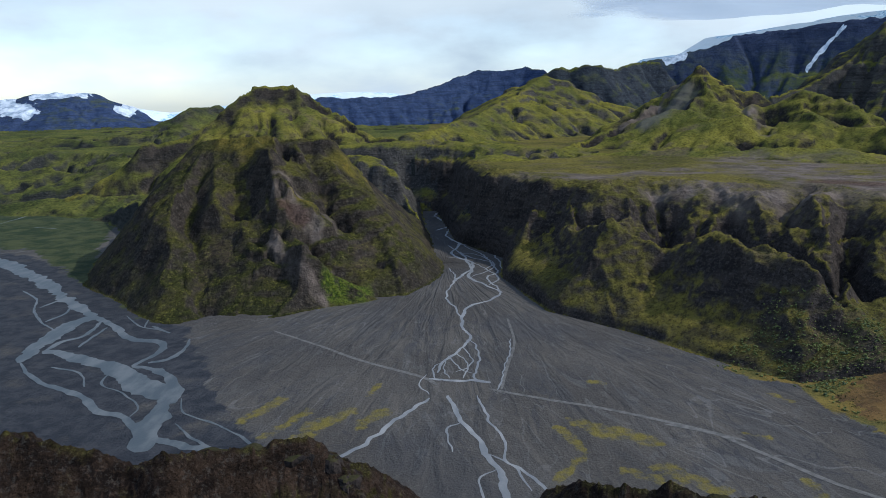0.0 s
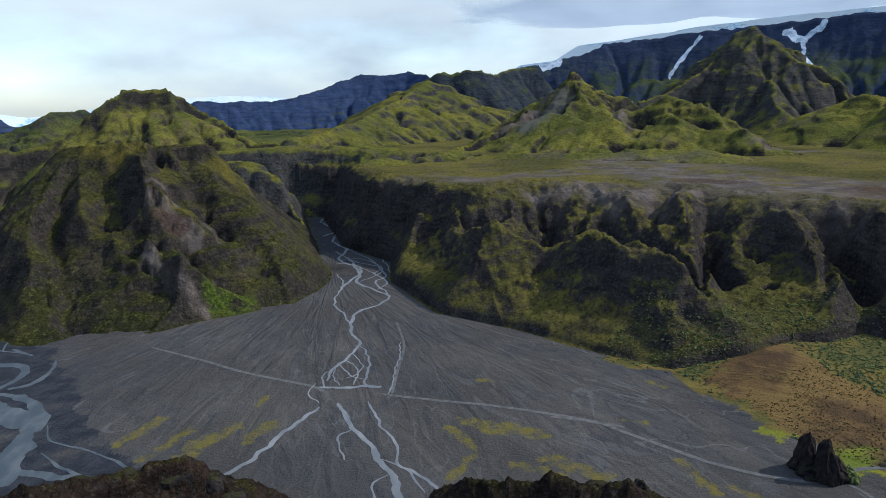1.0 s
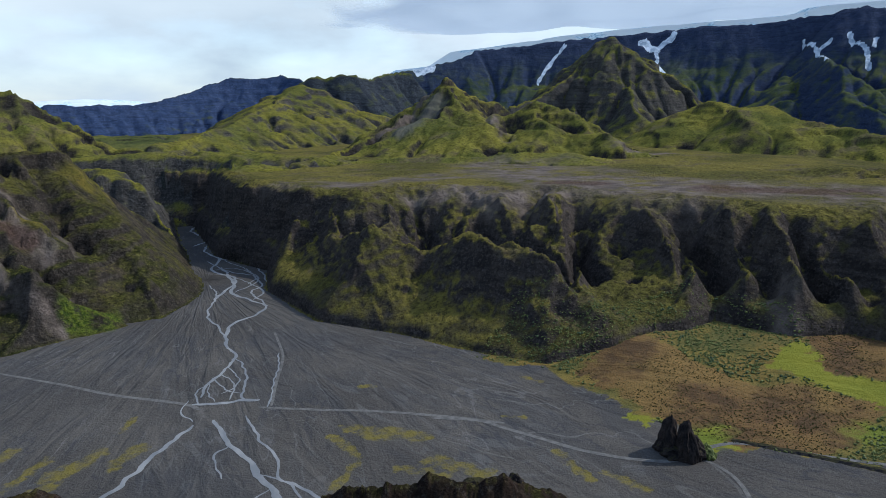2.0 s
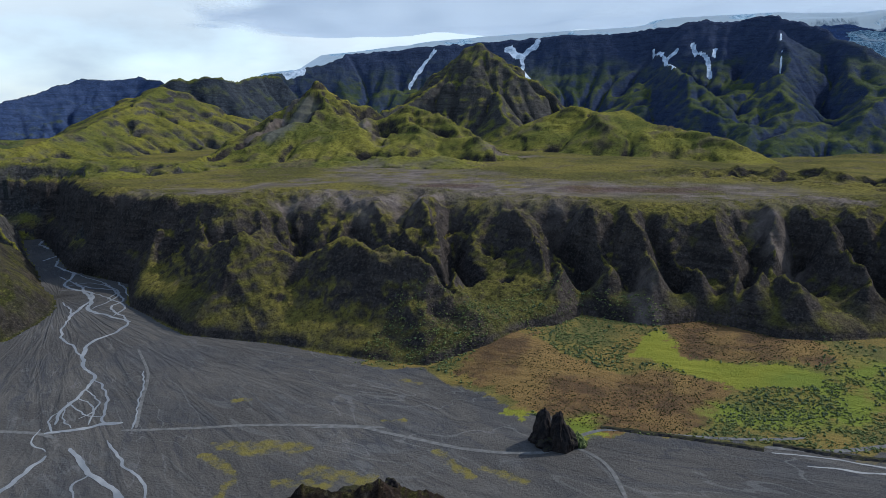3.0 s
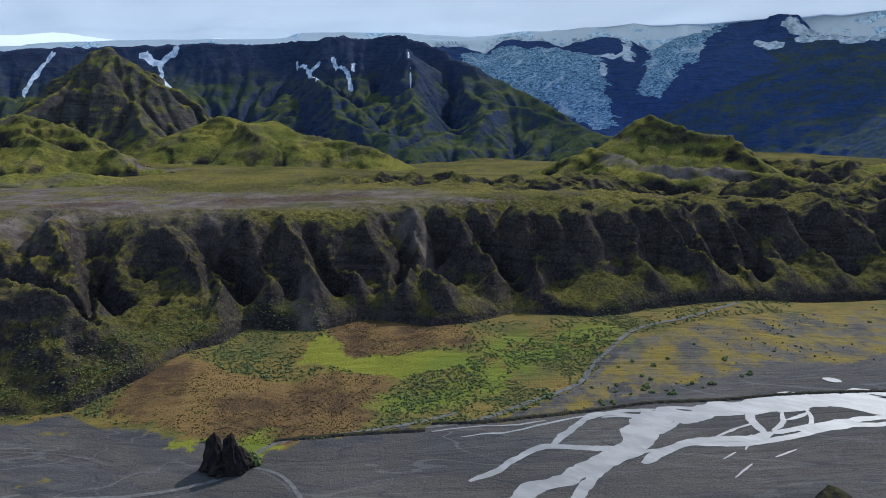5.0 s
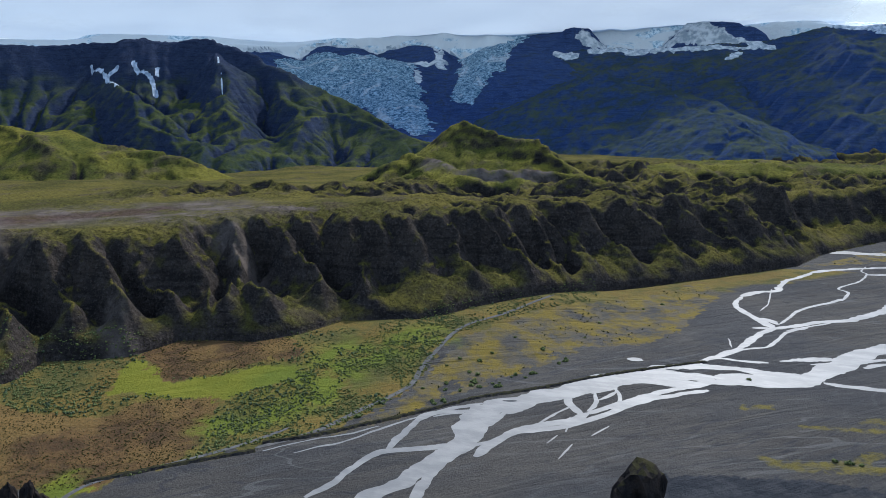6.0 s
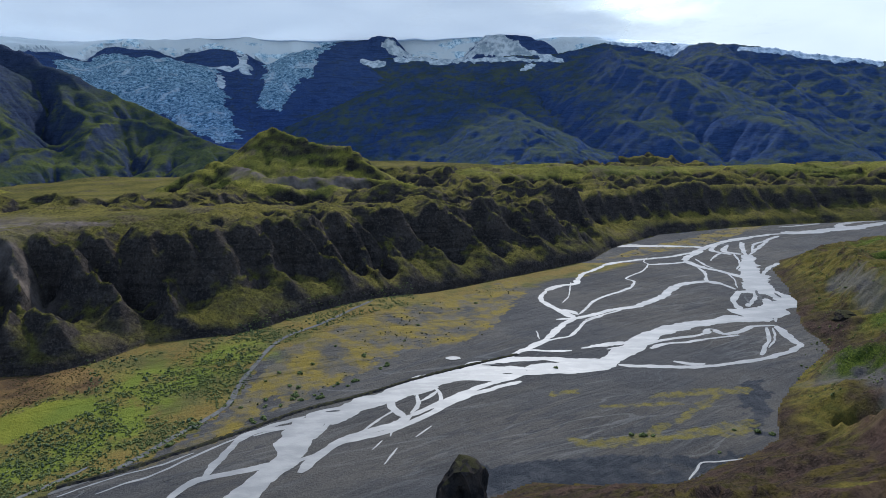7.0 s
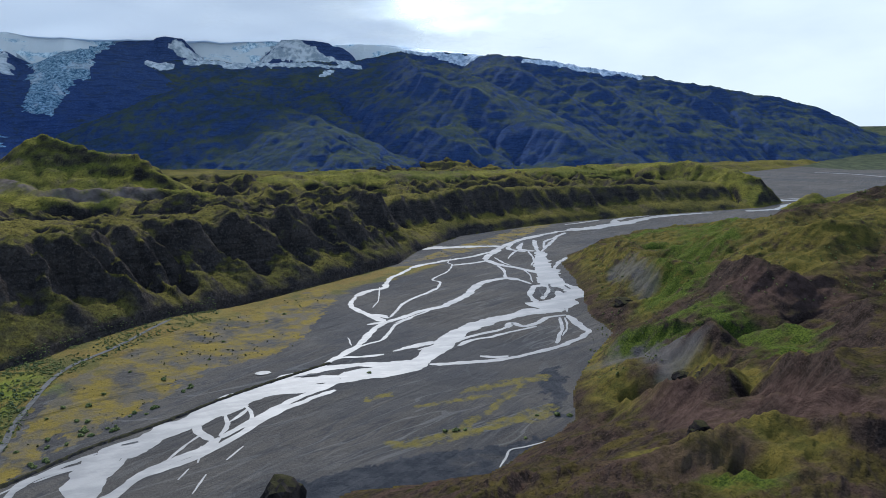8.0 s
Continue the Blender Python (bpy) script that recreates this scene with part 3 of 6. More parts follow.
CHANNELS.append(('canyon_stream', 2.2, 2.2, [(-5.1, 513.6), (-11.9, 502.4), (-10.1, 482.2)]))
CHANNELS.append(('canyon_stream', 1.5, 1.5, [(0.0, 525.6), (-3.3, 502.2), (0.5, 482.4)]))
CHANNELS.append(('canyon_stream', 1.5, 1.5, [(11.7, 548.8), (18.8, 530.1), (15.8, 503.2), (5.8, 494.8)]))
CHANNELS.append(('canyon_stream', 6.0, 5.2, [(-14.5, 482.1), (8.4, 478.6), (30.8, 474.8)]))
CHANNELS.append(('canyon_stream', 1.5, 1.5, [(-17.0, 491.0), (-20.0, 470.3), (-13.9, 454.2)]))
CHANNELS.append(('canyon_stream', 4.5, 3.8, [(-3.1, 1298.9), (-18.3, 1228.0), (9.0, 1137.2), (-14.9, 1088.1)]))
CHANNELS.append(('canyon_stream', 3.8, 3.8, [(10.6, 1115.7), (1.0, 1038.8), (18.6, 976.9), (8.0, 909.8), (32.4, 857.5), (27.2, 812.9), (6.1, 761.0)]))
CHANNELS.append(('canyon_stream', 2.2, 2.2, [(18.6, 976.9), (55.4, 941.9), (65.6, 870.6), (67.7, 809.5)]))
CHANNELS.append(('canyon_stream', 1.9, 1.9, [(8.0, 909.8), (38.2, 907.0), (59.7, 839.6), (29.4, 785.1)]))
CHANNELS.append(('canyon_stream', 1.9, 2.2, [(0.3, 893.2), (29.2, 867.4), (58.9, 782.7), (46.6, 745.5)]))
CHANNELS.append(('main_river', 24.0, 17.2, [(1596.0, -1485.8), (1564.9, -1317.7), (1577.6, -1126.4), (1566.0, -1005.6), (1492.5, -920.9), (1442.7, -861.3)]))
CHANNELS.append(('main_river', 27.2, 18.4, [(1510.4, -1305.0), (1486.5, -1219.4), (1418.2, -1125.1), (1404.4, -1032.1)]))
CHANNELS.append(('main_river', 7.4, 16.5, [(1556.5, -1031.2), (1499.5, -970.5), (1474.8, -902.5)]))
CHANNELS.append(('main_river', 19.3, 36.6, [(1402.1, -943.2), (1400.6, -885.2), (1381.1, -790.2), (1330.6, -709.3), (1277.0, -607.1), (1252.1, -536.4)]))
CHANNELS.append(('main_river', 18.5, 15.0, [(1479.1, -890.4), (1420.4, -798.8), (1392.4, -728.8), (1358.1, -684.7), (1312.5, -655.3), (1277.0, -607.1)]))
CHANNELS.append(('main_river', 13.2, 10.3, [(1328.4, -557.0), (1369.7, -651.4)]))
CHANNELS.append(('main_river', 16.6, 9.8, [(1257.3, -544.5), (1235.2, -494.8), (1196.8, -435.6), (1158.3, -390.1), (1099.9, -345.6), (1045.9, -310.8), (1011.2, -294.9)]))
CHANNELS.append(('main_river', 9.6, 4.4, [(1228.5, -514.8), (1182.6, -479.0), (1117.4, -439.0), (1054.5, -400.5)]))
CHANNELS.append(('main_river', 8.5, 3.2, [(1182.6, -479.0), (1141.7, -441.3), (1078.2, -413.6)]))
CHANNELS.append(('main_river', 8.3, 7.7, [(1165.1, -429.2), (1081.6, -403.0), (1030.8, -391.4)]))
CHANNELS.append(('main_river', 4.9, 16.2, [(1142.4, -400.1), (1090.0, -376.6), (1058.1, -389.4)]))
CHANNELS.append(('main_river', 4.6, 12.0, [(1146.8, -386.2), (1095.6, -358.9), (1057.3, -374.7)]))
CHANNELS.append(('main_river', 3.7, 3.1, [(1060.8, -380.7), (989.7, -363.9), (950.0, -344.8)]))
CHANNELS.append(('main_river', 23.2, 36.0, [(1055.4, -398.0), (965.2, -368.0), (906.6, -349.5), (853.4, -336.6), (810.7, -330.8)]))
CHANNELS.append(('main_river', 11.8, 10.6, [(1011.2, -294.9), (972.5, -300.6), (935.4, -322.5), (894.6, -336.6), (856.6, -337.9)]))
CHANNELS.append(('main_river', 3.7, 5.1, [(1025.1, -312.7), (982.4, -312.5), (958.4, -317.6)]))
CHANNELS.append(('main_river', 5.8, 2.3, [(1071.2, -365.2), (1044.9, -346.7), (1009.8, -330.4)]))
CHANNELS.append(('main_river', 4.2, 6.4, [(964.4, -298.1), (923.2, -295.0), (879.9, -284.8), (861.8, -296.7), (835.7, -302.7)]))
CHANNELS.append(('main_river', 2.6, 1.8, [(930.5, -324.9), (884.5, -319.1), (844.3, -308.2)]))
CHANNELS.append(('main_river', 26.8, 54.6, [(819.5, -334.4), (794.9, -340.6), (766.3, -333.9), (736.7, -309.1), (730.6, -284.1), (722.5, -267.6)]))
CHANNELS.append(('main_river', 7.0, 9.3, [(828.6, -303.9), (787.1, -283.4), (746.2, -276.6)]))
CHANNELS.append(('main_river', 4.3, 6.9, [(839.8, -323.4), (794.7, -309.5), (756.8, -287.5)]))
CHANNELS.append(('main_river', 11.6, 8.3, [(820.7, -297.2), (825.5, -314.1), (837.7, -330.3)]))
CHANNELS.append(('main_river', 10.8, 10.0, [(791.2, -321.3), (727.5, -295.0)]))
CHANNELS.append(('main_river', 4.4, 3.5, [(737.2, -307.3), (697.8, -292.6)]))
CHANNELS.append(('main_river', 24.4, 14.8, [(707.1, -294.6), (706.7, -261.7), (696.9, -229.4), (685.9, -204.2), (672.6, -182.3), (651.8, -162.1), (627.5, -147.6)]))
CHANNELS.append(('main_river', 22.5, 21.6, [(638.7, -153.7), (617.9, -137.2), (596.0, -119.3), (574.4, -102.4)]))
CHANNELS.append(('main_river', 12.1, 4.8, [(630.1, -131.9), (623.3, -111.8), (614.2, -89.3)]))
CHANNELS.append(('main_river', 24.3, 17.0, [(576.6, -105.3), (570.3, -80.0), (565.6, -55.8), (559.9, -36.8)]))
CHANNELS.append(('main_river', 17.6, 19.7, [(559.9, -36.8), (556.9, -18.7), (556.5, -1.0), (552.4, 16.4)]))
CHANNELS.append(('main_river', 13.1, 13.9, [(580.1, -103.5), (580.1, -81.5), (585.1, -58.0), (582.9, -34.0), (578.0, -10.5), (564.0, 12.1)]))
CHANNELS.append(('main_river', 5.3, 3.6, [(606.8, -80.6), (605.9, -60.4), (608.2, -40.8), (594.9, -27.7)]))
CHANNELS.append(('main_river', 5.7, 5.4, [(614.4, -149.8), (627.6, -166.9), (632.9, -188.0), (639.8, -204.4), (649.2, -228.1), (653.6, -241.7)]))
CHANNELS.append(('main_river', 9.7, 5.9, [(658.3, -210.5), (672.3, -221.1), (657.5, -228.1), (663.2, -245.3), (682.1, -265.0), (685.0, -287.2)]))
CHANNELS.append(('main_river', 5.7, 5.6, [(625.8, -147.2), (638.7, -167.2), (651.2, -199.4), (663.3, -215.1)]))
CHANNELS.append(('main_river', 8.1, 6.2, [(571.2, -114.0), (568.9, -133.2), (566.7, -157.6), (568.7, -183.7), (575.0, -206.7), (584.7, -231.9), (597.7, -254.0), (615.7, -276.3), (626.4, -287.1)]))
CHANNELS.append(('main_river', 6.9, 4.9, [(581.1, -161.8), (574.2, -175.2), (574.5, -185.6)]))
CHANNELS.append(('main_river', 6.4, 11.7, [(684.7, -288.3), (658.1, -286.2), (633.3, -284.3), (624.6, -286.3)]))
CHANNELS.append(('main_river', 3.5, 4.5, [(678.8, -276.3), (642.9, -265.0), (612.1, -248.7), (596.4, -239.5)]))
CHANNELS.append(('main_river', 2.0, 2.0, [(677.2, -281.9), (641.6, -269.3), (616.3, -253.9)]))
CHANNELS.append(('main_river', 5.0, 3.6, [(673.6, -286.7), (651.2, -287.5)]))
CHANNELS.append(('main_river', 6.0, 8.7, [(608.7, -38.9), (639.7, -59.0), (684.8, -80.6), (712.3, -96.0)]))
CHANNELS.append(('main_river', 10.0, 4.1, [(712.3, -96.0), (733.0, -86.9), (752.5, -77.1), (771.4, -71.7), (805.9, -71.4), (832.5, -78.1)]))
CHANNELS.append(('main_river', 10.1, 5.6, [(832.5, -78.1), (857.7, -96.1), (873.4, -119.6), (925.1, -134.8), (949.9, -154.4), (981.5, -172.1)]))
CHANNELS.append(('main_river', 9.9, 7.9, [(981.5, -172.1), (1004.3, -197.5), (1026.5, -245.8), (1048.1, -287.5), (1078.6, -324.5), (1110.4, -349.0)]))
CHANNELS.append(('main_river', 1.6, 1.7, [(875.1, -114.1), (810.5, -103.7), (773.2, -92.2)]))
CHANNELS.append(('main_river', 10.2, 7.2, [(739.2, -81.7), (740.4, -94.0), (725.8, -104.0)]))
CHANNELS.append(('main_river', 6.6, 6.7, [(706.6, -77.7), (712.3, -96.0)]))
CHANNELS.append(('main_river', 2.9, 5.4, [(728.0, -104.4), (749.3, -113.9), (776.8, -124.9), (806.5, -146.9), (830.0, -169.0), (847.9, -183.6)]))
CHANNELS.append(('main_river', 3.7, 2.3, [(847.9, -183.6), (878.8, -192.9), (898.3, -187.3), (939.1, -216.2), (983.7, -235.3), (1006.7, -234.0), (1036.0, -246.4)]))
CHANNELS.append(('main_river', 8.4, 8.1, [(983.7, -235.3), (994.7, -272.6), (1002.5, -292.3)]))
CHANNELS.append(('main_river', 7.0, 14.6, [(708.0, -95.4), (724.7, -116.0), (742.4, -137.7), (762.5, -174.3), (803.2, -208.3), (854.2, -240.7), (878.1, -278.7), (865.1, -297.8)]))
CHANNELS.append(('main_river', 3.1, 3.7, [(704.8, -106.7), (725.8, -128.4), (743.6, -150.6)]))
CHANNELS.append(('main_river', 3.6, 4.0, [(608.2, -40.8), (638.3, -64.1), (650.7, -84.3), (674.4, -96.1), (698.6, -105.6), (721.4, -127.5)]))
CHANNELS.append(('main_river', 1.6, 1.6, [(640.9, -55.0), (666.8, -53.7)]))
CHANNELS.append(('main_river', 25.1, 15.0, [(1141.3, -215.8), (1134.8, -272.5), (1125.4, -338.8), (1110.4, -349.0)]))
CHANNELS.append(('main_river', 3.8, 8.2, [(896.5, -356.3), (947.1, -382.8), (992.3, -417.8)]))
CHANNELS.append(('main_river', 10.1, 7.9, [(1067.0, -539.3), (1112.5, -590.5)]))
CHANNELS.append(('main_river', 19.3, 28.0, [(555.0, 12.1), (537.5, 37.0), (524.7, 52.3), (504.4, 69.7), (484.9, 85.3), (467.2, 103.0), (459.0, 114.5)]))
CHANNELS.append(('main_river', 21.1, 16.4, [(463.1, 112.1), (447.4, 116.7), (429.4, 118.6), (407.6, 119.0), (388.2, 118.1)]))
CHANNELS.append(('main_river', 5.5, 4.0, [(464.0, 121.5), (456.1, 129.9), (447.7, 140.1), (435.9, 148.8), (421.5, 155.8)]))
CHANNELS.append(('main_river', 1.6, 1.6, [(457.1, 127.9), (442.2, 124.8)]))
CHANNELS.append(('main_river', 2.8, 2.6, [(444.2, 126.9), (440.0, 138.0), (432.3, 147.7)]))
CHANNELS.append(('main_river', 5.5, 3.1, [(473.0, 93.2), (463.2, 97.2), (447.0, 103.9), (428.7, 107.8)]))
CHANNELS.append(('main_river', 5.6, 8.3, [(543.2, -31.1), (527.5, -8.7), (508.5, 12.0), (492.1, 27.2), (477.8, 37.8), (467.1, 47.9)]))
CHANNELS.append(('main_river', 7.7, 7.6, [(467.1, 47.9), (452.7, 57.0), (441.0, 72.2), (430.1, 86.5), (415.6, 96.1), (401.4, 101.9), (384.9, 105.1)]))
CHANNELS.append(('main_river', 6.9, 5.8, [(496.8, 66.9), (476.7, 61.2), (463.8, 51.8)]))
CHANNELS.append(('main_river', 3.0, 4.2, [(504.4, 46.9), (484.3, 44.8), (469.7, 48.1)]))
CHANNELS.append(('main_river', 2.4, 2.8, [(521.0, 34.2), (499.6, 29.0), (483.4, 30.7)]))
CHANNELS.append(('main_river', 4.1, 3.7, [(491.8, 44.2), (501.8, 37.2), (512.8, 31.9)]))
CHANNELS.append(('main_river', 4.0, 4.2, [(503.1, 49.9), (512.8, 39.7), (519.3, 32.1)]))
CHANNELS.append(('main_river', 4.5, 5.5, [(471.9, 42.9), (484.4, 34.4), (490.5, 28.3)]))
CHANNELS.append(('main_river', 2.9, 2.4, [(474.9, 61.0), (456.3, 71.0), (438.9, 78.4)]))
CHANNELS.append(('main_river', 1.6, 1.6, [(450.4, 32.8), (433.1, 41.9)]))
CHANNELS.append(('main_river', 1.6, 1.6, [(457.3, 59.2), (433.6, 58.3)]))
CHANNELS.append(('main_river', 1.6, 1.6, [(417.6, 51.9), (396.0, 57.3)]))
CHANNELS.append(('main_river', 1.6, 1.6, [(427.4, 62.5), (414.7, 67.2)]))
CHANNELS.append(('main_river', 1.6, 1.6, [(408.2, -158.7), (404.1, -140.1), (402.2, -129.0), (392.1, -123.1), (382.1, -116.4)]))
CHANNELS.append(('left_river', 26.1, 14.5, [(-689.0, 975.0), (-601.7, 913.5), (-522.9, 844.1), (-476.1, 798.7), (-421.0, 733.5), (-375.8, 681.8), (-349.2, 657.1)]))
CHANNELS.append(('left_river', 30.3, 7.0, [(-347.5, 657.0), (-356.0, 622.5), (-356.9, 590.8), (-356.9, 568.9), (-347.4, 532.5)]))
CHANNELS.append(('left_river', 8.7, 5.4, [(-351.1, 661.0), (-316.3, 628.4), (-295.1, 599.4), (-275.2, 583.0), (-252.9, 577.3), (-242.1, 562.4), (-243.5, 542.2), (-250.1, 520.1)]))
CHANNELS.append(('left_river', 5.9, 6.3, [(-331.6, 638.0), (-327.0, 596.7), (-339.7, 582.3), (-342.8, 561.1)]))
CHANNELS.append(('left_river', 4.5, 3.8, [(-317.7, 620.1), (-317.8, 588.5), (-316.7, 566.6)]))
CHANNELS.append(('left_river', 14.6, 20.1, [(-342.8, 561.1), (-317.0, 548.9), (-289.7, 532.0), (-264.0, 516.0), (-235.7, 491.8), (-211.8, 469.8), (-197.5, 459.3)]))
CHANNELS.append(('left_river', 8.7, 11.3, [(-250.1, 520.1), (-226.1, 510.5), (-207.4, 490.4), (-198.0, 471.1), (-192.7, 446.8)]))
CHANNELS.append(('left_river', 17.4, 18.9, [(-198.3, 461.3), (-192.1, 433.4), (-190.2, 410.3), (-183.5, 379.3)]))
CHANNELS.append(('left_river', 5.6, 5.4, [(-347.4, 532.5), (-321.6, 503.9), (-300.9, 486.4), (-282.1, 475.1), (-257.5, 459.2), (-236.8, 437.2), (-218.4, 430.3), (-203.4, 413.2), (-188.0, 389.9)]))
CHANNELS.append(('left_river', 3.5, 7.7, [(-227.8, 583.2), (-222.4, 561.3), (-226.7, 534.9), (-240.3, 525.6)]))
CHANNELS.append(('left_river', 1.7, 2.5, [(-188.3, 456.0), (-177.8, 432.8), (-165.2, 423.8), (-151.3, 415.0), (-131.9, 398.7), (-114.8, 380.0)]))
CHANNELS.append(('left_river', 1.9, 3.7, [(-177.2, 416.1), (-159.2, 396.1), (-144.9, 384.7), (-132.9, 378.7)]))
CHANNELS.append(('left_river', 16.2, 5.5, [(-183.1, 394.8), (-162.7, 386.8), (-138.2, 379.6)]))
CHANNELS.append(('left_river', 2.9, 2.2, [(-480.8, 761.3), (-443.4, 724.0), (-424.0, 685.1), (-395.7, 645.7), (-365.1, 614.8)]))
CHANNELS.append(('left_river', 3.9, 4.1, [(-421.5, 690.9), (-414.8, 722.0)]))
CHANNELS.append(('left_river', 4.9, 1.6, [(-388.0, 641.6), (-383.3, 668.8), (-393.6, 699.2)]))
CHANNELS.append(('left_river', 2.1, 1.6, [(-381.0, 753.8), (-337.3, 705.7), (-311.3, 693.5), (-291.8, 653.4), (-282.4, 617.9)]))
CHANNELS.append(('left_river', 1.6, 2.7, [(-314.7, 654.9), (-286.6, 621.5), (-260.2, 608.4)]))
CHANNELS.append(('left_river', 1.9, 1.7, [(-262.3, 512.4), (-257.6, 484.3), (-235.5, 467.9), (-212.6, 443.2), (-211.5, 427.4)]))
CHANNELS.append(('left_river', 2.9, 1.6, [(-315.8, 521.1), (-286.5, 507.8), (-267.9, 479.6)]))
CHANNELS.append(('left_river', 2.7, 2.6, [(-344.3, 721.3), (-295.1, 682.3)]))
CHANNELS.append(('left_river', 4.1, 3.9, [(-275.7, 620.8), (-251.8, 599.9)]))
CHANNELS.append(('canyon_stream', 3.8, 4.5, [(0, 452), (9, 412), (18, 382), (26, 352), (29, 319)]))
CHANNELS.append(('canyon_stream', 1.9, 2.2, [(20, 451), (27, 411), (33, 378), (34, 358), (49, 334), (54, 315)]))
CHANNELS.append(('canyon_stream', 3.8, 3.8, [(-13, 448), (-35, 414), (-53, 381), (-71, 359)]))
CHANNELS.append(('canyon_stream', 1.5, 1.5, [(26, 352), (16, 341), (18, 319)]))
CHANNELS.append(('canyon_stream', 1.5, 1.5, [(21, 371), (37, 352), (42, 329)]))
CHANNELS.append(('canyon_stream', 1.5, 1.5, [(9, 412), (-2, 401), (1, 372)]))
CHANNELS.append(('canyon_stream', 1.4, 1.4, [(54, 567), (44, 502), (34, 460)]))
CHANNELS.append(('main_river', 5, 6, [(612.8, -41.2), (596.0, -29.2), (582.9, -18.1)]))
CHANNELS.append(('main_river', 4, 4, [(625.8, -147.2), (620.0, -129.7), (611.2, -112.1)]))
CHANNELS.append(('main_river', 8, 10, [(561.5, 7.8), (553.4, 15.6), (546.6, 26.9)]))
TRACKS = []
TRACKS.append(('track', 3, 4, [(-157.3, 601.2), (-111.7, 561.1), (-68.8, 521.9), (-22.7, 488.1), (-7.8, 471.4)]))
TRACKS.append(('track', 3.6, 3.6, [(28.4, 462.6), (63.9, 443.7), (105.5, 424.0), (142.6, 402.0), (174.9, 378.5)]))
TRACKS.append(('track', 3.6, 3.6, [(134.7, 403.3), (160.5, 388.8), (175.1, 368.3), (197.4, 335.9), (216.7, 316.5), (238.3, 302.3), (255.4, 300.8), (278.8, 306.1), (297.3, 302.1), (320.7, 280.1), (357.0, 251.6), (389.4, 233.6)]))
TRACKS.append(('track', 4.6, 4.6, [(358.0, 239.4), (388.5, 215.4), (434.6, 197.6), (478.3, 183.5), (513.2, 184.6), (545.5, 183.4), (604.3, 175.9), (662.1, 145.5), (736.5, 114.7)]))
TRACKS.append(('track', 2.5, 3, [(255.1, 307.3), (264.1, 287.4), (262.3, 266.5), (247.1, 238.2)]))
TRACKS.append(('track', 2.5, 2.5, [(56.4, 625.3), (56.3, 562.6), (45.5, 503.8), (37.1, 460.4)]))
LEVEE = []
LEVEE.append(('levee', 5, 5, [(293.2, 308.6), (328.1, 269.7), (354.6, 237.0)]))
LEVEE.append(('levee', 6, 6, [(365.1, 238.6), (384.3, 211.9), (410.2, 185.8), (439.5, 157.5), (473.9, 126.6), (501.3, 90.0), (537.0, 51.0), (569.7, 7.6), (596.7, -32.2)]))
BARS = []
BARS.append(('bar', 6.4, 5.2, [(829.1, -324.6), (784.5, -312.7)]))
BARS.append(('bar', 3.6, 3.4, [(806.1, -302.8), (769.3, -293.7)]))
BARS.append(('bar', 3.1, 3.2, [(472.1, 109.0), (474.6, 99.3)]))
BARS.append(('bar', 4.1, 4.0, [(817.5, -341.2), (795.3, -339.3)]))
BARS.append(('bar', 10.0, 10.3, [(1130.7, -378.7), (1153.7, -404.1)]))
BARS.append(('bar', 3.0, 3.1, [(569.6, -1.2), (571.4, -19.4)]))
AREAS = []
AREAS.append(('heath', [(258, 438), (296, 454), (341, 471), (341, 411), (355, 365), (391, 347), (409, 305), (372, 284), (334, 272), (295, 300), (274, 327), (265, 376)]))
AREAS.append(('heath', [(455, 414), (506, 405), (510, 355), (532, 315), (489, 287), (444, 324), (420, 358)]))
AREAS.append(('meadow', [(377, 380), (439, 398), (419, 352), (444, 319), (479, 281), (459, 268), (407, 304), (398, 354)]))
AREAS.append(('meadow', [(268, 304), (285, 322), (299, 324), (292, 309)]))
AREAS.append(('meadow', [(258, 366), (268, 349), (257, 340), (249, 353)]))
AREAS.append(('scrub', [(248, 480), (333, 497), (415, 499), (481, 388), (538, 303), (610, 228), (711, 158), (572, 189), (423, 192), (338, 261), (289, 304), (263, 350), (253, 399), (252, 441)]))
AREAS.append(('scrub', [(343, 269), (414, 294), (475, 266), (544, 251), (605, 226), (681, 175), (750, 118), (806, 79), (746, 71), (647, 142), (581, 178), (513, 180), (470, 180), (427, 194), (383, 212)]))
AREAS.append(('scrub', [(199, 495), (252, 533), (314, 510), (308, 468), (257, 441), (230, 466)]))
AREAS.append(('scrub', [(370, 456), (385, 410), (399, 382), (348, 369), (341, 398)]))
AREAS.append(('bushy', [(911, -406), (1119, -596), (1255, -896), (1494, -1564), (569, -626), (405, -427), (415, -389), (477, -340), (411, -250), (393, -184), (560, -254), (659, -312)]))
AREAS.append(('scrub_far', [(-910, 1304), (-877, 1470), (-808, 1548), (-569, 1172), (-484, 939), (-311, 723), (-284, 641), (-419, 780), (-598, 988), (-734, 1043)]))
AREAS.append(('scrub_far', [(3020, -2251), (6225, -5785), (9935, -10840), (2349, -2567), (2479, -2306)]))
AREAS.append(('gold', [(391, 200), (460, 176), (518, 174), (580, 168), (653, 134), (746, 71), (642, 58), (555, 119), (488, 158), (429, 159)]))
AREAS.append(('gold', [(461, 156), (579, 124), (692, 89), (794, 37), (892, -42), (862, -54), (753, -36), (646, -1), (624, 34), (601, 77), (512, 118)]))
AREAS.append(('gold', [(1015, -163), (1087, -229), (1229, -372), (1405, -556), (1334, -528), (1123, -348), (1042, -220)]))
PATCHES = []
PATCHES.append(('moss', 12, [(-134, 419), (-115, 451)]))
PATCHES.append(('moss', 9, [(-115, 395), (-92, 434)]))
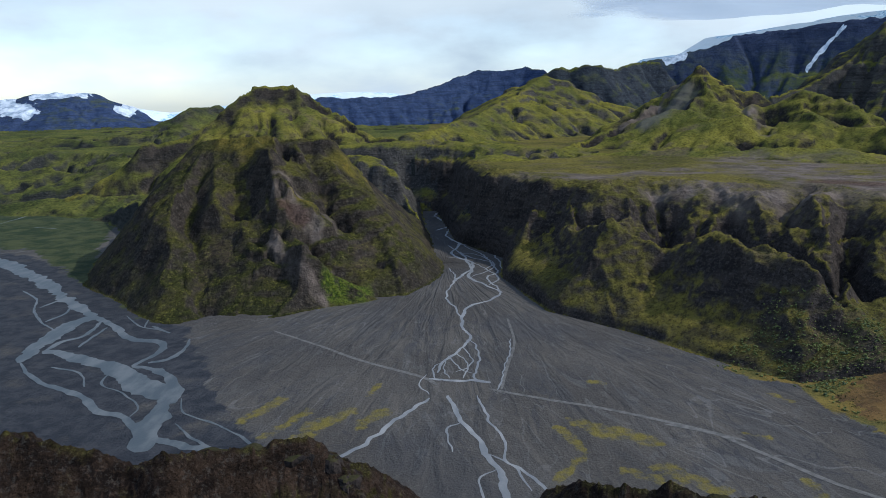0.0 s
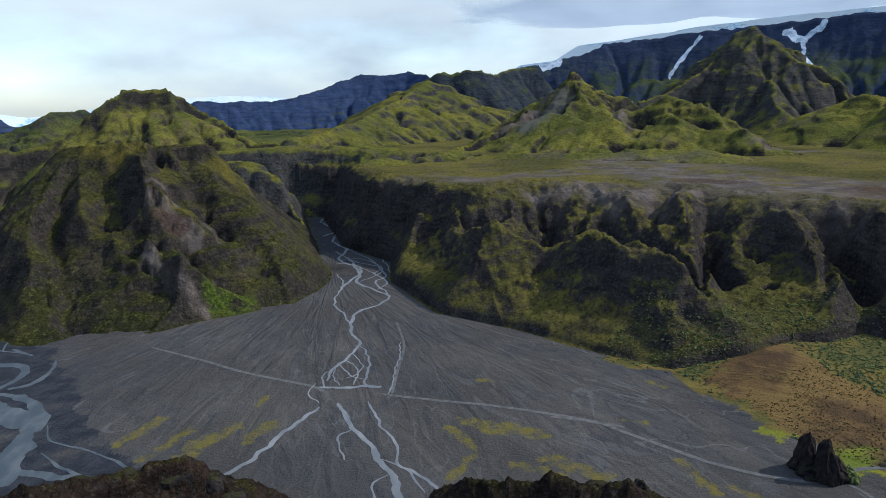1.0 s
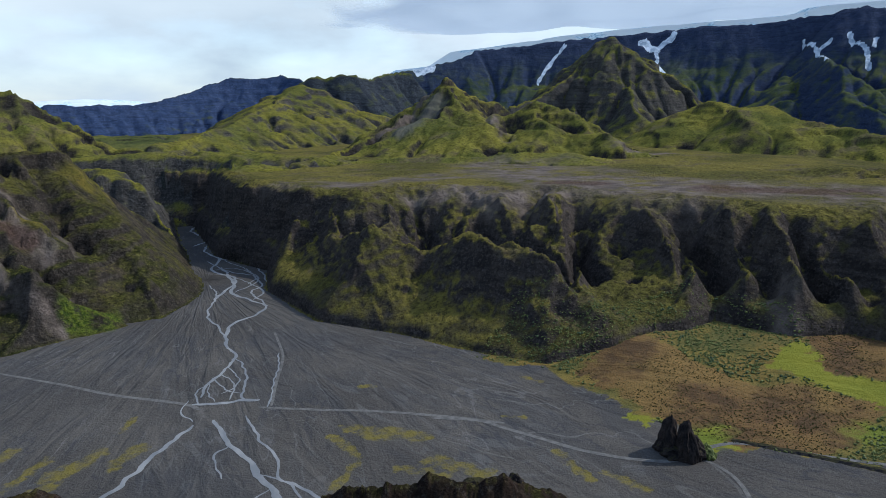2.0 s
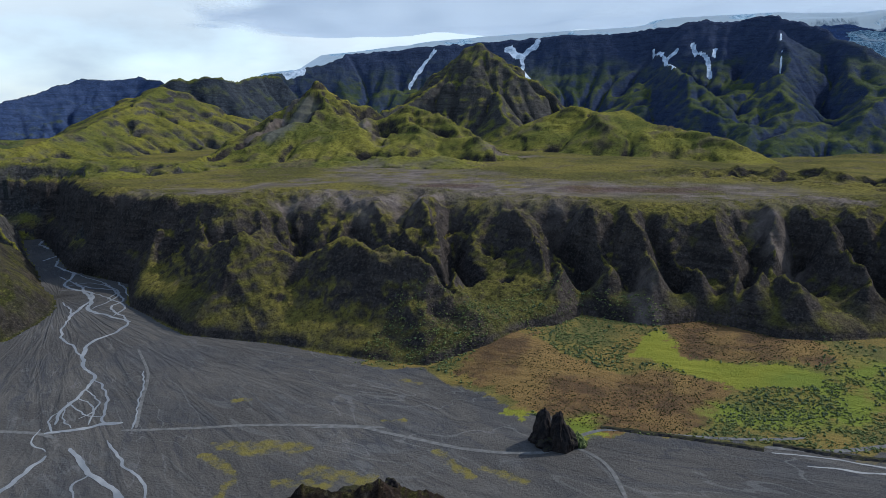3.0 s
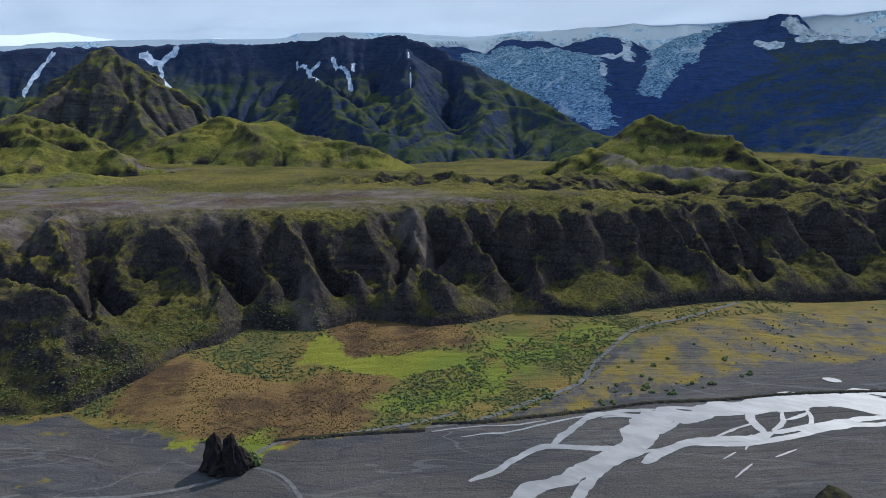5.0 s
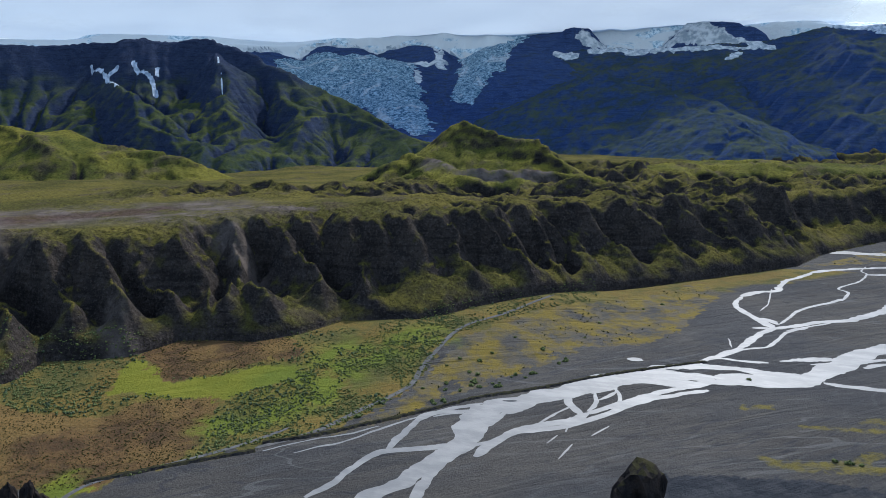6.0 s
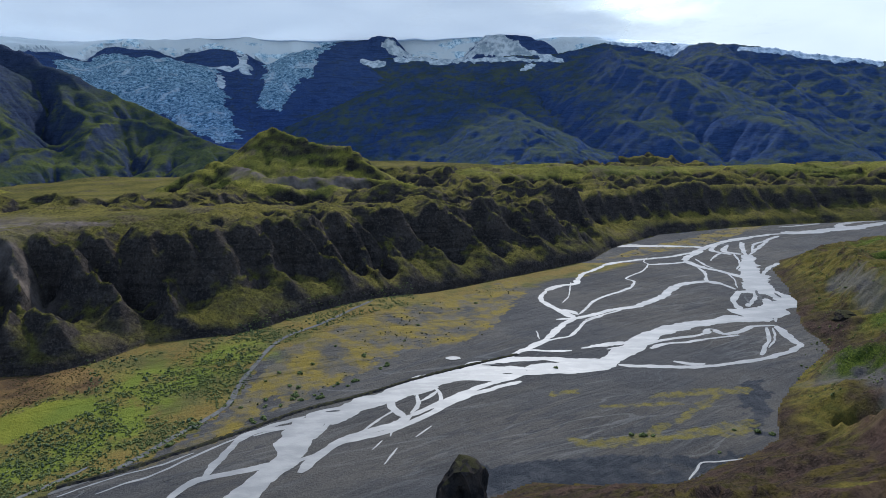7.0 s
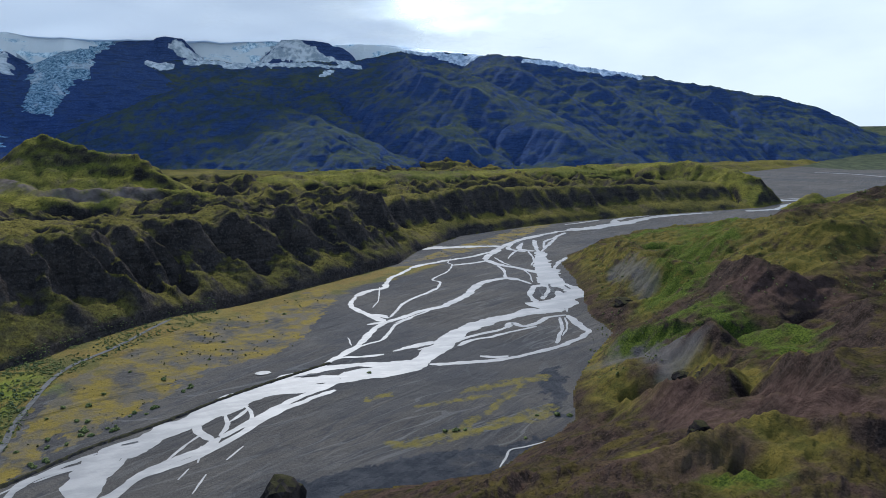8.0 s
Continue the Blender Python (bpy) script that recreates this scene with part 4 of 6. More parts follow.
PATCHES.append(('moss', 12, [(-55, 410), (-42, 429)]))
PATCHES.append(('moss', 7, [(56, 337), (76, 363)]))
PATCHES.append(('moss', 15, [(91, 395), (118, 379)]))
PATCHES.append(('moss', 16, [(119, 350), (136, 328)]))
PATCHES.append(('moss', 7, [(102, 472), (112, 468)]))
PATCHES.append(('moss', 8, [(221, 443), (228, 433)]))
PATCHES.append(('moss', 7, [(179, 388), (190, 383)]))
PATCHES.append(('moss', 6, [(-57, 456), (-51, 475)]))
PATCHES.append(('moss', 9, [(68, 400), (79, 369)]))
PATCHES.append(('moss', 12, [(77, 411), (121, 385)]))
PATCHES.append(('moss', 10, [(96, 348), (119, 330)]))
PATCHES.append(('moss', 8, [(188, 333), (190, 299)]))
PATCHES.append(('moss', 10, [(203, 302), (212, 282)]))
PATCHES.append(('moss', 14, [(-91, 405), (-65, 429)]))
PATCHES.append(('moss', 12, [(-95, 390), (-75, 421)]))
PATCHES.append(('moss', 10, [(430, -92), (461, -132), (513, -179)]))
PATCHES.append(('moss', 6, [(505, -53), (517, -72)]))
PATCHES.append(('moss', 12, [(441, -158), (460, -181)]))
PATCHES.append(('snow', 32, [(1779, 2558), (1811, 2499)]))
PATCHES.append(('snow', 22, [(1814, 2504), (1892, 2498)]))
PATCHES.append(('snow', 17, [(1814, 2504), (1379, 1870)]))
PATCHES.append(('snow', 13, [(1507, 2719), (1408, 2691), (1347, 2655)]))
PATCHES.append(('snow', 14, [(2179, 2109), (2120, 1989)]))
PATCHES.append(('snow', 14, [(2167, 1974), (2120, 1989), (1993, 1826)]))
PATCHES.append(('snow', 16, [(2216, 1946), (2193, 1909), (2190, 1848), (2127, 1783)]))
PATCHES.append(('snow', 12, [(2242, 1861), (2212, 1839)]))
PATCHES.append(('snow', 5, [(2264, 1606), (2040, 1433)]))
PATCHES.append(('snow', 30, [(900, 2884), (964, 2876)]))
PATCHES.append(('snow', 150, [(-2255, 3611), (-2121, 3552)]))
PATCHES.append(('snow', 90, [(-1719, 3790), (-1704, 4317)]))
PATCHES.append(('snow', 60, [(-2124, 3697), (-1916, 3809)]))
PATCHES.append(('snow', 50, [(4040, 1347), (3812, 1255)]))
PATCHES.append(('snow', 40, [(3661, 1342), (3539, 1290)]))
PATCHES.append(('snow', 40, [(4102, 464), (4103, 83), (4140, -226)]))
PATCHES.append(('snow', 30, [(4083, 270), (4140, -226), (4197, -475)]))
PATCHES.append(('snow', 60, [(4087, 658), (4066, 557)]))
PATCHES.append(('snow', 40, [(4018, -251), (4111, -301)]))
PATCHES.append(('snow', 30, [(4354, -767), (4296, -937), (4148, -1160)]))
PATCHES.append(('snow', 40, [(4425, -729), (4289, -985)]))
PATCHES.append(('snow', 40, [(4273, -1052), (4174, -1167)]))
PATCHES.append(('snow', 40, [(3918, -1398), (3885, -1662)]))
PATCHES.append(('snow', 30, [(3865, -1795), (3804, -2050)]))
PATCHES.append(('snow', 90, [(4271, 517), (4457, 91), (4218, -385)]))
PATCHES.append(('snow', 70, [(4422, 327), (4280, -170)]))
PATCHES.append(('snow', 50, [(4431, -695), (4207, -1141), (3879, -1660), (3798, -2048)]))
PATCHES.append(('turf', 40, [(969, -423), (772, -395), (614, -349)]))
PATCHES.append(('turf', 230, [(1261, -709), (965, -686), (889, -822), (866, -867)]))
PATCHES.append(('turf', 200, [(909, -554), (841, -688), (799, -804)]))
PATCHES.append(('turf', 50, [(797, -527), (704, -656)]))
PATCHES.append(('turf', 25, [(600, -278), (533, -251), (431, -219)]))
PATCHES.append(('turf', 20, [(418, -253), (313, -228)]))
PATCHES.append(('turf', 10, [(207, -111), (207, -137), (203, -145)]))
PATCHES.append(('turf', 16, [(170, -115), (179, -149)]))
PATCHES.append(('lush', 50, [(445, 284), (471, 264), (542, 225), (574, 204)]))
PATCHES.append(('lush', 35, [(378, 278), (416, 250), (466, 236)]))
PATCHES.append(('lush', 22, [(277, 314), (290, 319)]))
PATCHES.append(('lush', 60, [(965, -522), (904, -570), (814, -546), (614, -373)]))
PATCHES.append(('lush', 30, [(557, -312), (521, -344), (343, -277)]))
PATCHES.append(('lush', 30, [(836, -813), (828, -831)]))
PATCHES.append(('lush', 25, [(861, -569), (868, -645)]))
PATCHES.append(('lush', 8, [(209, -122), (206, -131)]))
PATCHES.append(('lush', 8, [(173, -115), (170, -122)]))
PATCHES.append(('scree', 12, [(-197, 816), (-170, 806), (-123, 786)]))
PATCHES.append(('scree', 40, [(757, 1147), (885, 1174)]))
PATCHES.append(('scree', 30, [(538, 1660), (463, 1601), (393, 1546)]))
PATCHES.append(('scree', 25, [(643, 1487), (608, 1318)]))
PATCHES.append(('scree', 50, [(1359, 473), (1317, 345), (1358, 242)]))
PATCHES.append(('red', 30, [(452, 831), (491, 793)]))
PATCHES.append(('rocky', 50, [(430, 1492), (546, 1600)]))
PATCHES.append(('scree', 30, [(622, 439), (600, 394)]))
PATCHES.append(('scree', 26, [(457, 443), (427, 393)]))
PATCHES.append(('scree', 190, [(512, 1021), (457, 794), (532, 712), (614, 654), (685, 551)]))
PATCHES.append(('scree', 80, [(136, 965), (236, 931), (371, 986)]))
PATCHES.append(('red', 30, [(525, -373), (491, -400), (472, -427)]))
PATCHES.append(('red', 22, [(280, -209), (212, -178), (184, -178)]))
PATCHES.append(('red', 24, [(392, -218), (257, -173)]))
PATCHES.append(('red', 14, [(233, -110), (191, -111), (190, -129)]))
PATCHES.append(('red', 40, [(589, 680), (699, 584)]))
PATCHES.append(('rocky', 26, [(515, -252), (486, -271), (418, -253)]))
PATCHES.append(('rocky', 20, [(786, -394), (661, -369)]))
# covers of the slopes, the glacier and the banks
AREAS.append(('ice', [(3531, 2159), (3810, 2080), (3837, 1843), (3933, 1649), (3807, 1409), (3528, 1299), (3266, 1171), (2843, 987), (2592, 884), (2554, 937), (2626, 1085), (3007, 1379), (2403, 1258), (2385, 1393)]))
AREAS.append(('ice', [(4255, 1316), (4314, 1115), (4374, 844), (3985, 884), (3652, 903), (3494, 910), (3323, 951), (3342, 1054), (3589, 1116), (3927, 1151)]))
PATCHES.append(('snow', 60, [(3800, 1440), (3941, 1272)]))
PATCHES.append(('snow', 45, [(4210, 1479), (4107, 1376)]))
PATCHES.append(('scree', 70, [(503, 751), (589, 702), (625, 595), (678, 548)]))
PATCHES.append(('red', 40, [(579, 658), (629, 639), (658, 587)]))
PATCHES.append(('red', 26, [(447, 826), (501, 797)]))
PATCHES.append(('scree', 60, [(269, 839), (320, 795), (380, 712)]))
PATCHES.append(('scree', 50, [(679, 531), (738, 505), (724, 415)]))
PATCHES.append(('scree', 16, [(-190, 782), (-165, 766), (-143, 757)]))
PATCHES.append(('red', 14, [(-181, 768), (-159, 762)]))
PATCHES.append(('scree', 10, [(-187, 731), (-171, 709), (-143, 683), (-124, 678)]))
PATCHES.append(('turf', 26, [(-129, 906), (-112, 945)]))
PATCHES.append(('turf', 30, [(-283, 912), (-242, 897)]))
PATCHES.append(('lush', 22, [(-116, 691), (-89, 701)]))
PATCHES.append(('turf', 14, [(-171, 781), (-146, 782)]))
AREAS.append(('dark_gravel', [(-717, 1017), (-574, 946), (-427, 795), (-329, 695), (-242, 615), (-196, 527), (-170, 460), (-110, 380), (-149, 358), (-188, 354), (-249, 382), (-373, 469)]))
PATCHES.append(('turf', 90, [(855, -503), (685, -484), (595, -494), (598, -575)]))
PATCHES.append(('turf', 70, [(855, -405), (655, -384), (626, -443), (552, -460)]))
PATCHES.append(('lush', 34, [(812, -462), (698, -445), (662, -454)]))
PATCHES.append(('lush', 22, [(517, -268), (477, -289), (464, -329), (367, -305)]))
PATCHES.append(('turf', 30, [(544, -246), (455, -223), (363, -201)]))
PATCHES.append(('turf', 22, [(265, -142), (197, -120), (194, -140)]))
PATCHES.append(('lush', 14, [(177, -117), (171, -122)]))
AREAS.append(('dark_gravel', [(396, -4), (407, -58), (412, -113), (417, -166), (397, -141), (371, -101), (356, -81), (368, 9)]))
AREAS.append(('dark_gravel', [(529, -190), (536, -215), (477, -197), (437, -185), (444, -177), (481, -181)]))
PATCHES.append(('moss', 14, [(506, -131), (517, -195)]))
PATCHES.append(('moss', 16, [(426, -61), (436, -120), (456, -171)]))
PATCHES.append(('moss', 8, [(484, -87), (492, -140)]))
PATCHES.append(('moss', 7, [(510, -54), (511, -71)]))
LONE_SHRUBS = [(461, 150), (458, 148), (501, 139), (506, 139), (501, 124), (496, 120), (499, 118), (497, 117), (521, 103), (534, 99), (532, 97), (482, 144), (560, 82), (572, 79), (570, 77), (514, 139), (493, 132), (524, 111), (517, 146), (537, 161), (586, 100), (599, 128), (449, 196), (417, 197), (494, 139), (492, 131), (499, 137), (491, 158), (521, 167), (457, 157), (453, 154), (505, 119), (519, 113), (530, 100), (537, 186), (516, 147), (558, 139), (540, 144), (566, 78), (630, 70)]
LONE_SHRUBS += [(677, 62), (746, 23), (773, 5), (801, -13), (480, 154), (478, 172), (438, -104), (438, -110), (438, -96), (448, -164), (563, -62), (416, -144), (444, -177), (441, -186)]
PILLAR = (180, 4, 114)
ROCK_A = (64, 128, 119)
ROCK_B = (56, 131, 118)
ROCK_C = (60, 125, 121)
KNOB_A = (392, -241, 65)
KNOB_B = (362, -241, 61)
KNOB_C = (662, -343, 54)
KNOB_D = (265, -169, 60)
POND = (585.8, 23.5)
STACK = (253.5, 308.8)
# kind of land, slope of the upper flank, its width, slope below it, size of the ribs, their depth
SHAPE = {
    "rocky_hill": ("hill_rocky", 0.85, 45, 0.60, 60, 10), "rocky_spur": ("hill_rocky", 0.8, 30, 0.65, 34, 10), "rocky_spur_b": ("hill_rocky", 0.8, 30, 0.65, 34, 10),
    "rocky_spur_c": ("hill_rocky", 0.9, 25, 0.8, 34, 8), "canyon_spur": ("hill_rocky", 1.1, 40, 0.9, 35, 8), "left_knoll": ("hill_knoll", 0.8, 40, 0.55, 40, 10),
    "table_peak": ("hill_table", 1.1, 50, 0.55, 60, 10), "left_bench": ("slopes_left", 0.6, 50, 0.45, 90, 14),
    "left_slopes": ("slopes_left", 0.4, 50, 0.35, 80, 14), "far_left_mountain": ("mountain_left", 0.5, 300, 0.4, 200, 50),
    "far_ice": ("ice_cap", 0.2, 200, 0.5, 0, 0), "ice_cap_right": ("ice_cap", 0.12, 200, 0.6, 0, 0),
    "nunatak": ("mountain_glacier", 0.9, 60, 1.2, 40, 8), "nunatak_b": ("mountain_glacier", 0.9, 60, 1.2, 40, 8), "nunatak_c": ("mountain_glacier", 0.7, 40, 1.2, 40, 8),
    "snow_head": ("ice_cap", 0.16, 380, 2.5, 120, 5), "glacier_fall": ("mountain_glacier", 0.12, 160, 0.5, 90, 9), "glacier_fall_b": ("mountain_glacier", 0.12, 160, 0.5, 90, 9),
    "glacier_left": ("mountain_glacier", 0.12, 160, 0.5, 90, 9), "glacier_right": ("mountain_glacier", 0.12, 160, 0.5, 90, 9),
    "back_ridge": ("mountain_back", 0.8, 150, 0.5, 120, 30),
    "canyon_bench": ("hill_bench", 0.10, 190, 0.8, 70, 8), "bench_rise": ("hill_bench", 0.5, 60, 0.45, 70, 14), "canyon_wall": ("hill_bench", 0.2, 60, 1.1, 40, 6),
    "dark_cliff": ("mountain_dark", 1.3, 110, 0.6, 70, 20), "great_ridge": ("mountain_great", 1.0, 180, 0.55, 150, 34),
    "great_ridge_end": ("mountain_great", 0.8, 150, 0.55, 120, 26), "ridge_foot_a": ("mountain_great", 0.6, 100, 0.55, 80, 18),
    "ridge_foot_b": ("mountain_great", 0.6, 100, 0.55, 80, 18), "ridge_foot_c": ("mountain_great", 0.55, 100, 0.5, 80, 18),
    "ridge_foot_d": ("mountain_great", 0.5, 90, 0.45, 80, 16), "green_cone": ("hill_cone", 1.15, 50, 0.75, 45, 8), "cone_peak": ("hill_peak", 0.95, 80, 0.8, 60, 26), "peak_spur": ("hill_peak", 0.9, 50, 0.85, 50, 12),
    "green_knob": ("hill_cone", 0.6, 60, 0.55, 50, 10), "cone_spur": ("hill_cone", 0.7, 40, 0.6, 40, 9),
    "green_slope": ("hill_cone", 0.4, 60, 0.4, 60, 8), "cone_skirt": ("hill_cone", 0.22, 90, 0.4, 50, 5),
    "long_hill": ("hill_long", 0.5, 80, 0.45, 70, 9), "hillock": ("hillock", 0.95, 50, 0.55, 40, 9),
    "mid_bluff": ("bluff_mid", 0.5, 40, 0.45, 50, 12), "glacier_rock": ("mountain_glacier", 0.45, 60, 0.5, 60, 16),
    "right_massif": ("mountain_massif", 0.75, 140, 0.48, 170, 42), "massif_spur_a": ("mountain_massif", 0.42, 100, 0.46, 100, 26),
    "massif_spur_b": ("mountain_massif", 0.6, 100, 0.5, 100, 22), "massif_spur_c": ("mountain_massif", 0.42, 100, 0.46, 100, 26),
    "massif_spur_d": ("mountain_massif", 0.6, 100, 0.55, 120, 22), "massif_spur_e": ("mountain_massif", 0.6, 100, 0.55, 120, 22), "low_terrace": ("terrace_low", 0.15, 80, 0.3, 60, 6),
    "terrace_bluff": ("terrace_low", 0.6, 60, 0.5, 40, 10), "bulge": ("cliff_plateau", 0.35, 60, 0.75, 45, 10),
    "near_rocks": ("near_crags", 0.9, 20, 1.1, 14, 3), "near_rocks_b": ("near_crags", 0.8, 30, 0.8, 10, 2),
    "near_shoulder": ("near_ridge", 0.5, 60, 0.5, 30, 4), "near_knoll": ("near_ridge", 0.5, 50, 0.35, 30, 8),
    "near_bluff": ("near_ridge", 0.6, 40, 0.35, 40, 10), "near_downs": ("near_ridge", 0.3, 100, 0.2, 60, 8),
}
# rise (or cut), half width, plan line
RELIEF = []
RELIEF.append((16, 26, [(271, 744), (290, 681), (267, 550), (287, 504), (300, 484), (303, 455)]))
RELIEF.append((-16, 22, [(406, 701), (378, 641), (352, 594), (321, 535)]))
RELIEF.append((14, 24, [(399, 737), (371, 678), (347, 615), (315, 565)]))
RELIEF.append((-12, 18, [(330, 738), (322, 695), (323, 635)]))
RELIEF.append((20, 26, [(444, 636), (440, 607), (432, 579), (419, 553), (397, 507)]))
RELIEF.append((18, 20, [(435, 538), (417, 500), (387, 468), (376, 463)]))
RELIEF.append((-12, 16, [(469, 595), (466, 575), (458, 522)]))
RELIEF.append((18, 20, [(494, 560), (478, 521), (469, 492), (426, 449)]))
RELIEF.append((18, 18, [(508, 515), (500, 483), (494, 466), (465, 432), (455, 409)]))
RELIEF.append((16, 16, [(527, 485), (523, 463), (512, 420), (494, 398)]))
RELIEF.append((-12, 14, [(523, 497), (521, 478), (521, 449)]))
RELIEF.append((17, 16, [(580, 476), (553, 442), (556, 416), (512, 376)]))
RELIEF.append((20, 20, [(635, 448), (614, 425), (593, 400), (526, 369), (487, 360)]))
RELIEF.append((15, 18, [(570, 384), (535, 337), (526, 310)]))
RELIEF.append((-9, 14, [(638, 427), (622, 405), (551, 351)]))
RELIEF.append((22, 20, [(657, 422), (642, 393), (624, 355), (619, 328), (579, 297)]))
RELIEF.append((15, 13, [(715, 402), (667, 363), (656, 346)]))
RELIEF.append((18, 18, [(689, 338), (667, 317), (653, 316), (613, 280), (601, 246)]))
RELIEF.append((15, 15, [(685, 317), (667, 286), (658, 270)]))
RELIEF.append((16, 16, [(742, 305), (685, 262), (678, 250)]))
RELIEF.append((18, 20, [(828, 313), (729, 244), (730, 220), (690, 196)]))
RELIEF.append((20, 20, [(781, 245), (757, 202), (758, 190), (748, 160), (730, 142), (717, 117)]))
RELIEF.append((18, 20, [(860, 208), (822, 168), (818, 139), (790, 113)]))
RELIEF.append((16, 20, [(900, 164), (873, 130), (869, 108)]))
RELIEF.append((18, 22, [(878, 251), (782, 195), (783, 165), (732, 131)]))
RELIEF.append((18, 22, [(863, 195), (830, 155), (852, 113), (801, 79)]))
RELIEF.append((18, 22, [(929, 164), (882, 114), (907, 73), (856, 38)]))
RELIEF.append((18, 24, [(960, 87), (937, 52), (952, 4), (908, -23)]))
RELIEF.append((16, 24, [(1106, 27), (985, -20), (991, -74), (970, -102)]))
RELIEF.append((16, 24, [(1021, -45), (1037, -103), (1091, -161), (1072, -184)]))
RELIEF.append((-16, 20, [(837, 167), (828, 133), (791, 100)]))
RELIEF.append((-16, 20, [(893, 114), (913, 72), (894, 32)]))
RELIEF.append((18, 40, [(1098, 202), (1131, 152), (982, 89), (963, 39)]))
RELIEF.append((20, 40, [(1393, 165), (1745, 90), (1264, 19)]))
RELIEF.append((16, 40, [(1192, -36), (1238, -106), (1170, -146), (1250, -217)]))
RELIEF.append((-16, 40, [(1292, 401), (1301, 300), (1350, 199), (1132, 93)]))
RELIEF.append((-14, 30, [(1218, 19), (1026, -46), (1140, -123)]))
RELIEF.append((14, 40, [(1330, -299), (1384, -394), (1413, -489)]))
RELIEF.append((24, 55, [(-230, 906), (-206, 841), (-184, 796), (-147, 776), (-107, 755), (-86, 726)]))
RELIEF.append((-18, 35, [(-174, 891), (-161, 856), (-137, 826), (-98, 800), (-70, 772)]))
RELIEF.append((20, 40, [(-138, 917), (-143, 1202), (-92, 1161), (-50, 1271), (-12, 1033), (0, 894)]))
RELIEF.append((14, 30, [(-296, 889), (-279, 839), (-253, 781), (-252, 741)]))
RELIEF.append((14, 40, [(-330, 894), (-322, 824), (-327, 761), (-359, 771)]))
RELIEF.append((-12, 30, [(-250, 863), (-225, 817), (-219, 761)]))
RELIEF.append((16, 30, [(-194, 760), (-173, 720), (-136, 686), (-124, 677)]))
RELIEF.append((10, 25, [(-232, 776), (-214, 737), (-185, 690)]))
RELIEF.append((14, 16, [(-224, 912), (-216, 890), (-213, 877)]))
RELIEF.append((-14, 14, [(-208, 903), (-199, 874)]))
RELIEF.append((12, 14, [(-193, 900), (-178, 874), (-167, 849)]))
RELIEF.append((16, 30, [(68, 1001), (72, 958), (63, 930)]))
RELIEF.append((14, 30, [(125, 887), (109, 876), (88, 842)]))
RELIEF.append((14, 40, [(188, 783), (151, 668), (159, 611)]))
RELIEF.append((-10, 30, [(252, 782), (200, 631), (194, 591)]))
RELIEF.append((14, 40, [(273, 749), (248, 582), (264, 541), (263, 490)]))
RELIEF.append((-14, 30, [(308, 748), (309, 688), (320, 628), (288, 509)]))
RELIEF.append((16, 24, [(339, 750), (329, 695), (329, 606), (301, 502), (304, 468)]))
RELIEF.append((14, 24, [(402, 709), (360, 638), (346, 601)]))
RELIEF.append((18, 50, [(581, 1629), (621, 1589), (713, 1636), (568, 1333)]))
RELIEF.append((16, 50, [(901, 1900), (730, 1449), (664, 1266), (532, 1122)]))
RELIEF.append((18, 50, [(759, 1448), (800, 1363), (750, 1167), (735, 1048)]))
RELIEF.append((-16, 45, [(706, 1652), (629, 1353), (552, 1297)]))
RELIEF.append((22, 60, [(1223, 1909), (1156, 1870), (1054, 1903)]))
RELIEF.append((22, 60, [(1263, 1939), (1282, 1808), (1342, 1743)]))
RELIEF.append((18, 50, [(1214, 1478), (1216, 1389), (1131, 1213)]))
RELIEF.append((45, 110, [(1980, 1834), (1813, 1602), (1694, 1473), (1627, 1241)]))
RELIEF.append((40, 110, [(2379, 1733), (2131, 1475), (1921, 1350), (1873, 1250), (1642, 1212)]))
RELIEF.append((45, 110, [(2410, 1535), (2359, 1351), (2317, 1232), (2083, 1046)]))
RELIEF.append((-35, 100, [(2285, 1776), (1902, 1406), (1647, 1236)]))
RELIEF.append((-35, 100, [(2227, 1441), (2043, 1252), (1773, 1104)]))
RELIEF.append((40, 90, [(2099, 958), (2099, 1094), (1878, 1070), (1757, 1036)]))
RELIEF.append((-30, 80, [(2129, 2166), (1898, 1844), (1258, 1203)]))
RELIEF.append((26, 150, [(3798, 523), (3012, 247), (2890, 91), (2764, -99), (2451, -199), (2176, -312)]))
RELIEF.append((50, 150, [(4268, -667), (3391, -664), (3069, -909), (2870, -949)]))
RELIEF.append((50, 140, [(3984, -1181), (3536, -1356), (3411, -1463), (3153, -1440)]))
RELIEF.append((45, 130, [(3798, -1592), (3537, -1745), (3243, -1818), (3140, -1885)]))
RELIEF.append((45, 130, [(3717, -2112), (3476, -2252), (3348, -2377)]))
RELIEF.append((-40, 130, [(3887, -208), (3177, -361), (2658, -427)]))
RELIEF.append((-40, 120, [(3005, -787), (2687, -888), (2542, -930)]))
RELIEF.append((45, 120, [(2978, -555), (2726, -665), (2602, -769)]))
RELIEF.append((40, 120, [(2885, -903), (2637, -1012), (2407, -1145)]))
RELIEF.append((16, 45, [(962, -411), (840, -422), (696, -389), (608, -370)]))
RELIEF.append((-14, 22, [(721, -351), (671, -362), (620, -365)]))
RELIEF.append((15, 26, [(569, -274), (509, -279), (478, -297), (395, -263), (336, -250)]))
RELIEF.append((-10, 22, [(590, -296), (488, -296), (396, -287), (363, -305)]))
RELIEF.append((13, 20, [(402, -181), (390, -205), (336, -202), (313, -216), (348, -245)]))
RELIEF.append((16, 36, [(626, -411), (532, -392), (500, -406), (494, -428)]))
RELIEF.append((14, 25, [(343, -262), (257, -219), (204, -196)]))
RELIEF.append((-10, 18, [(446, -218), (414, -235), (395, -251)]))
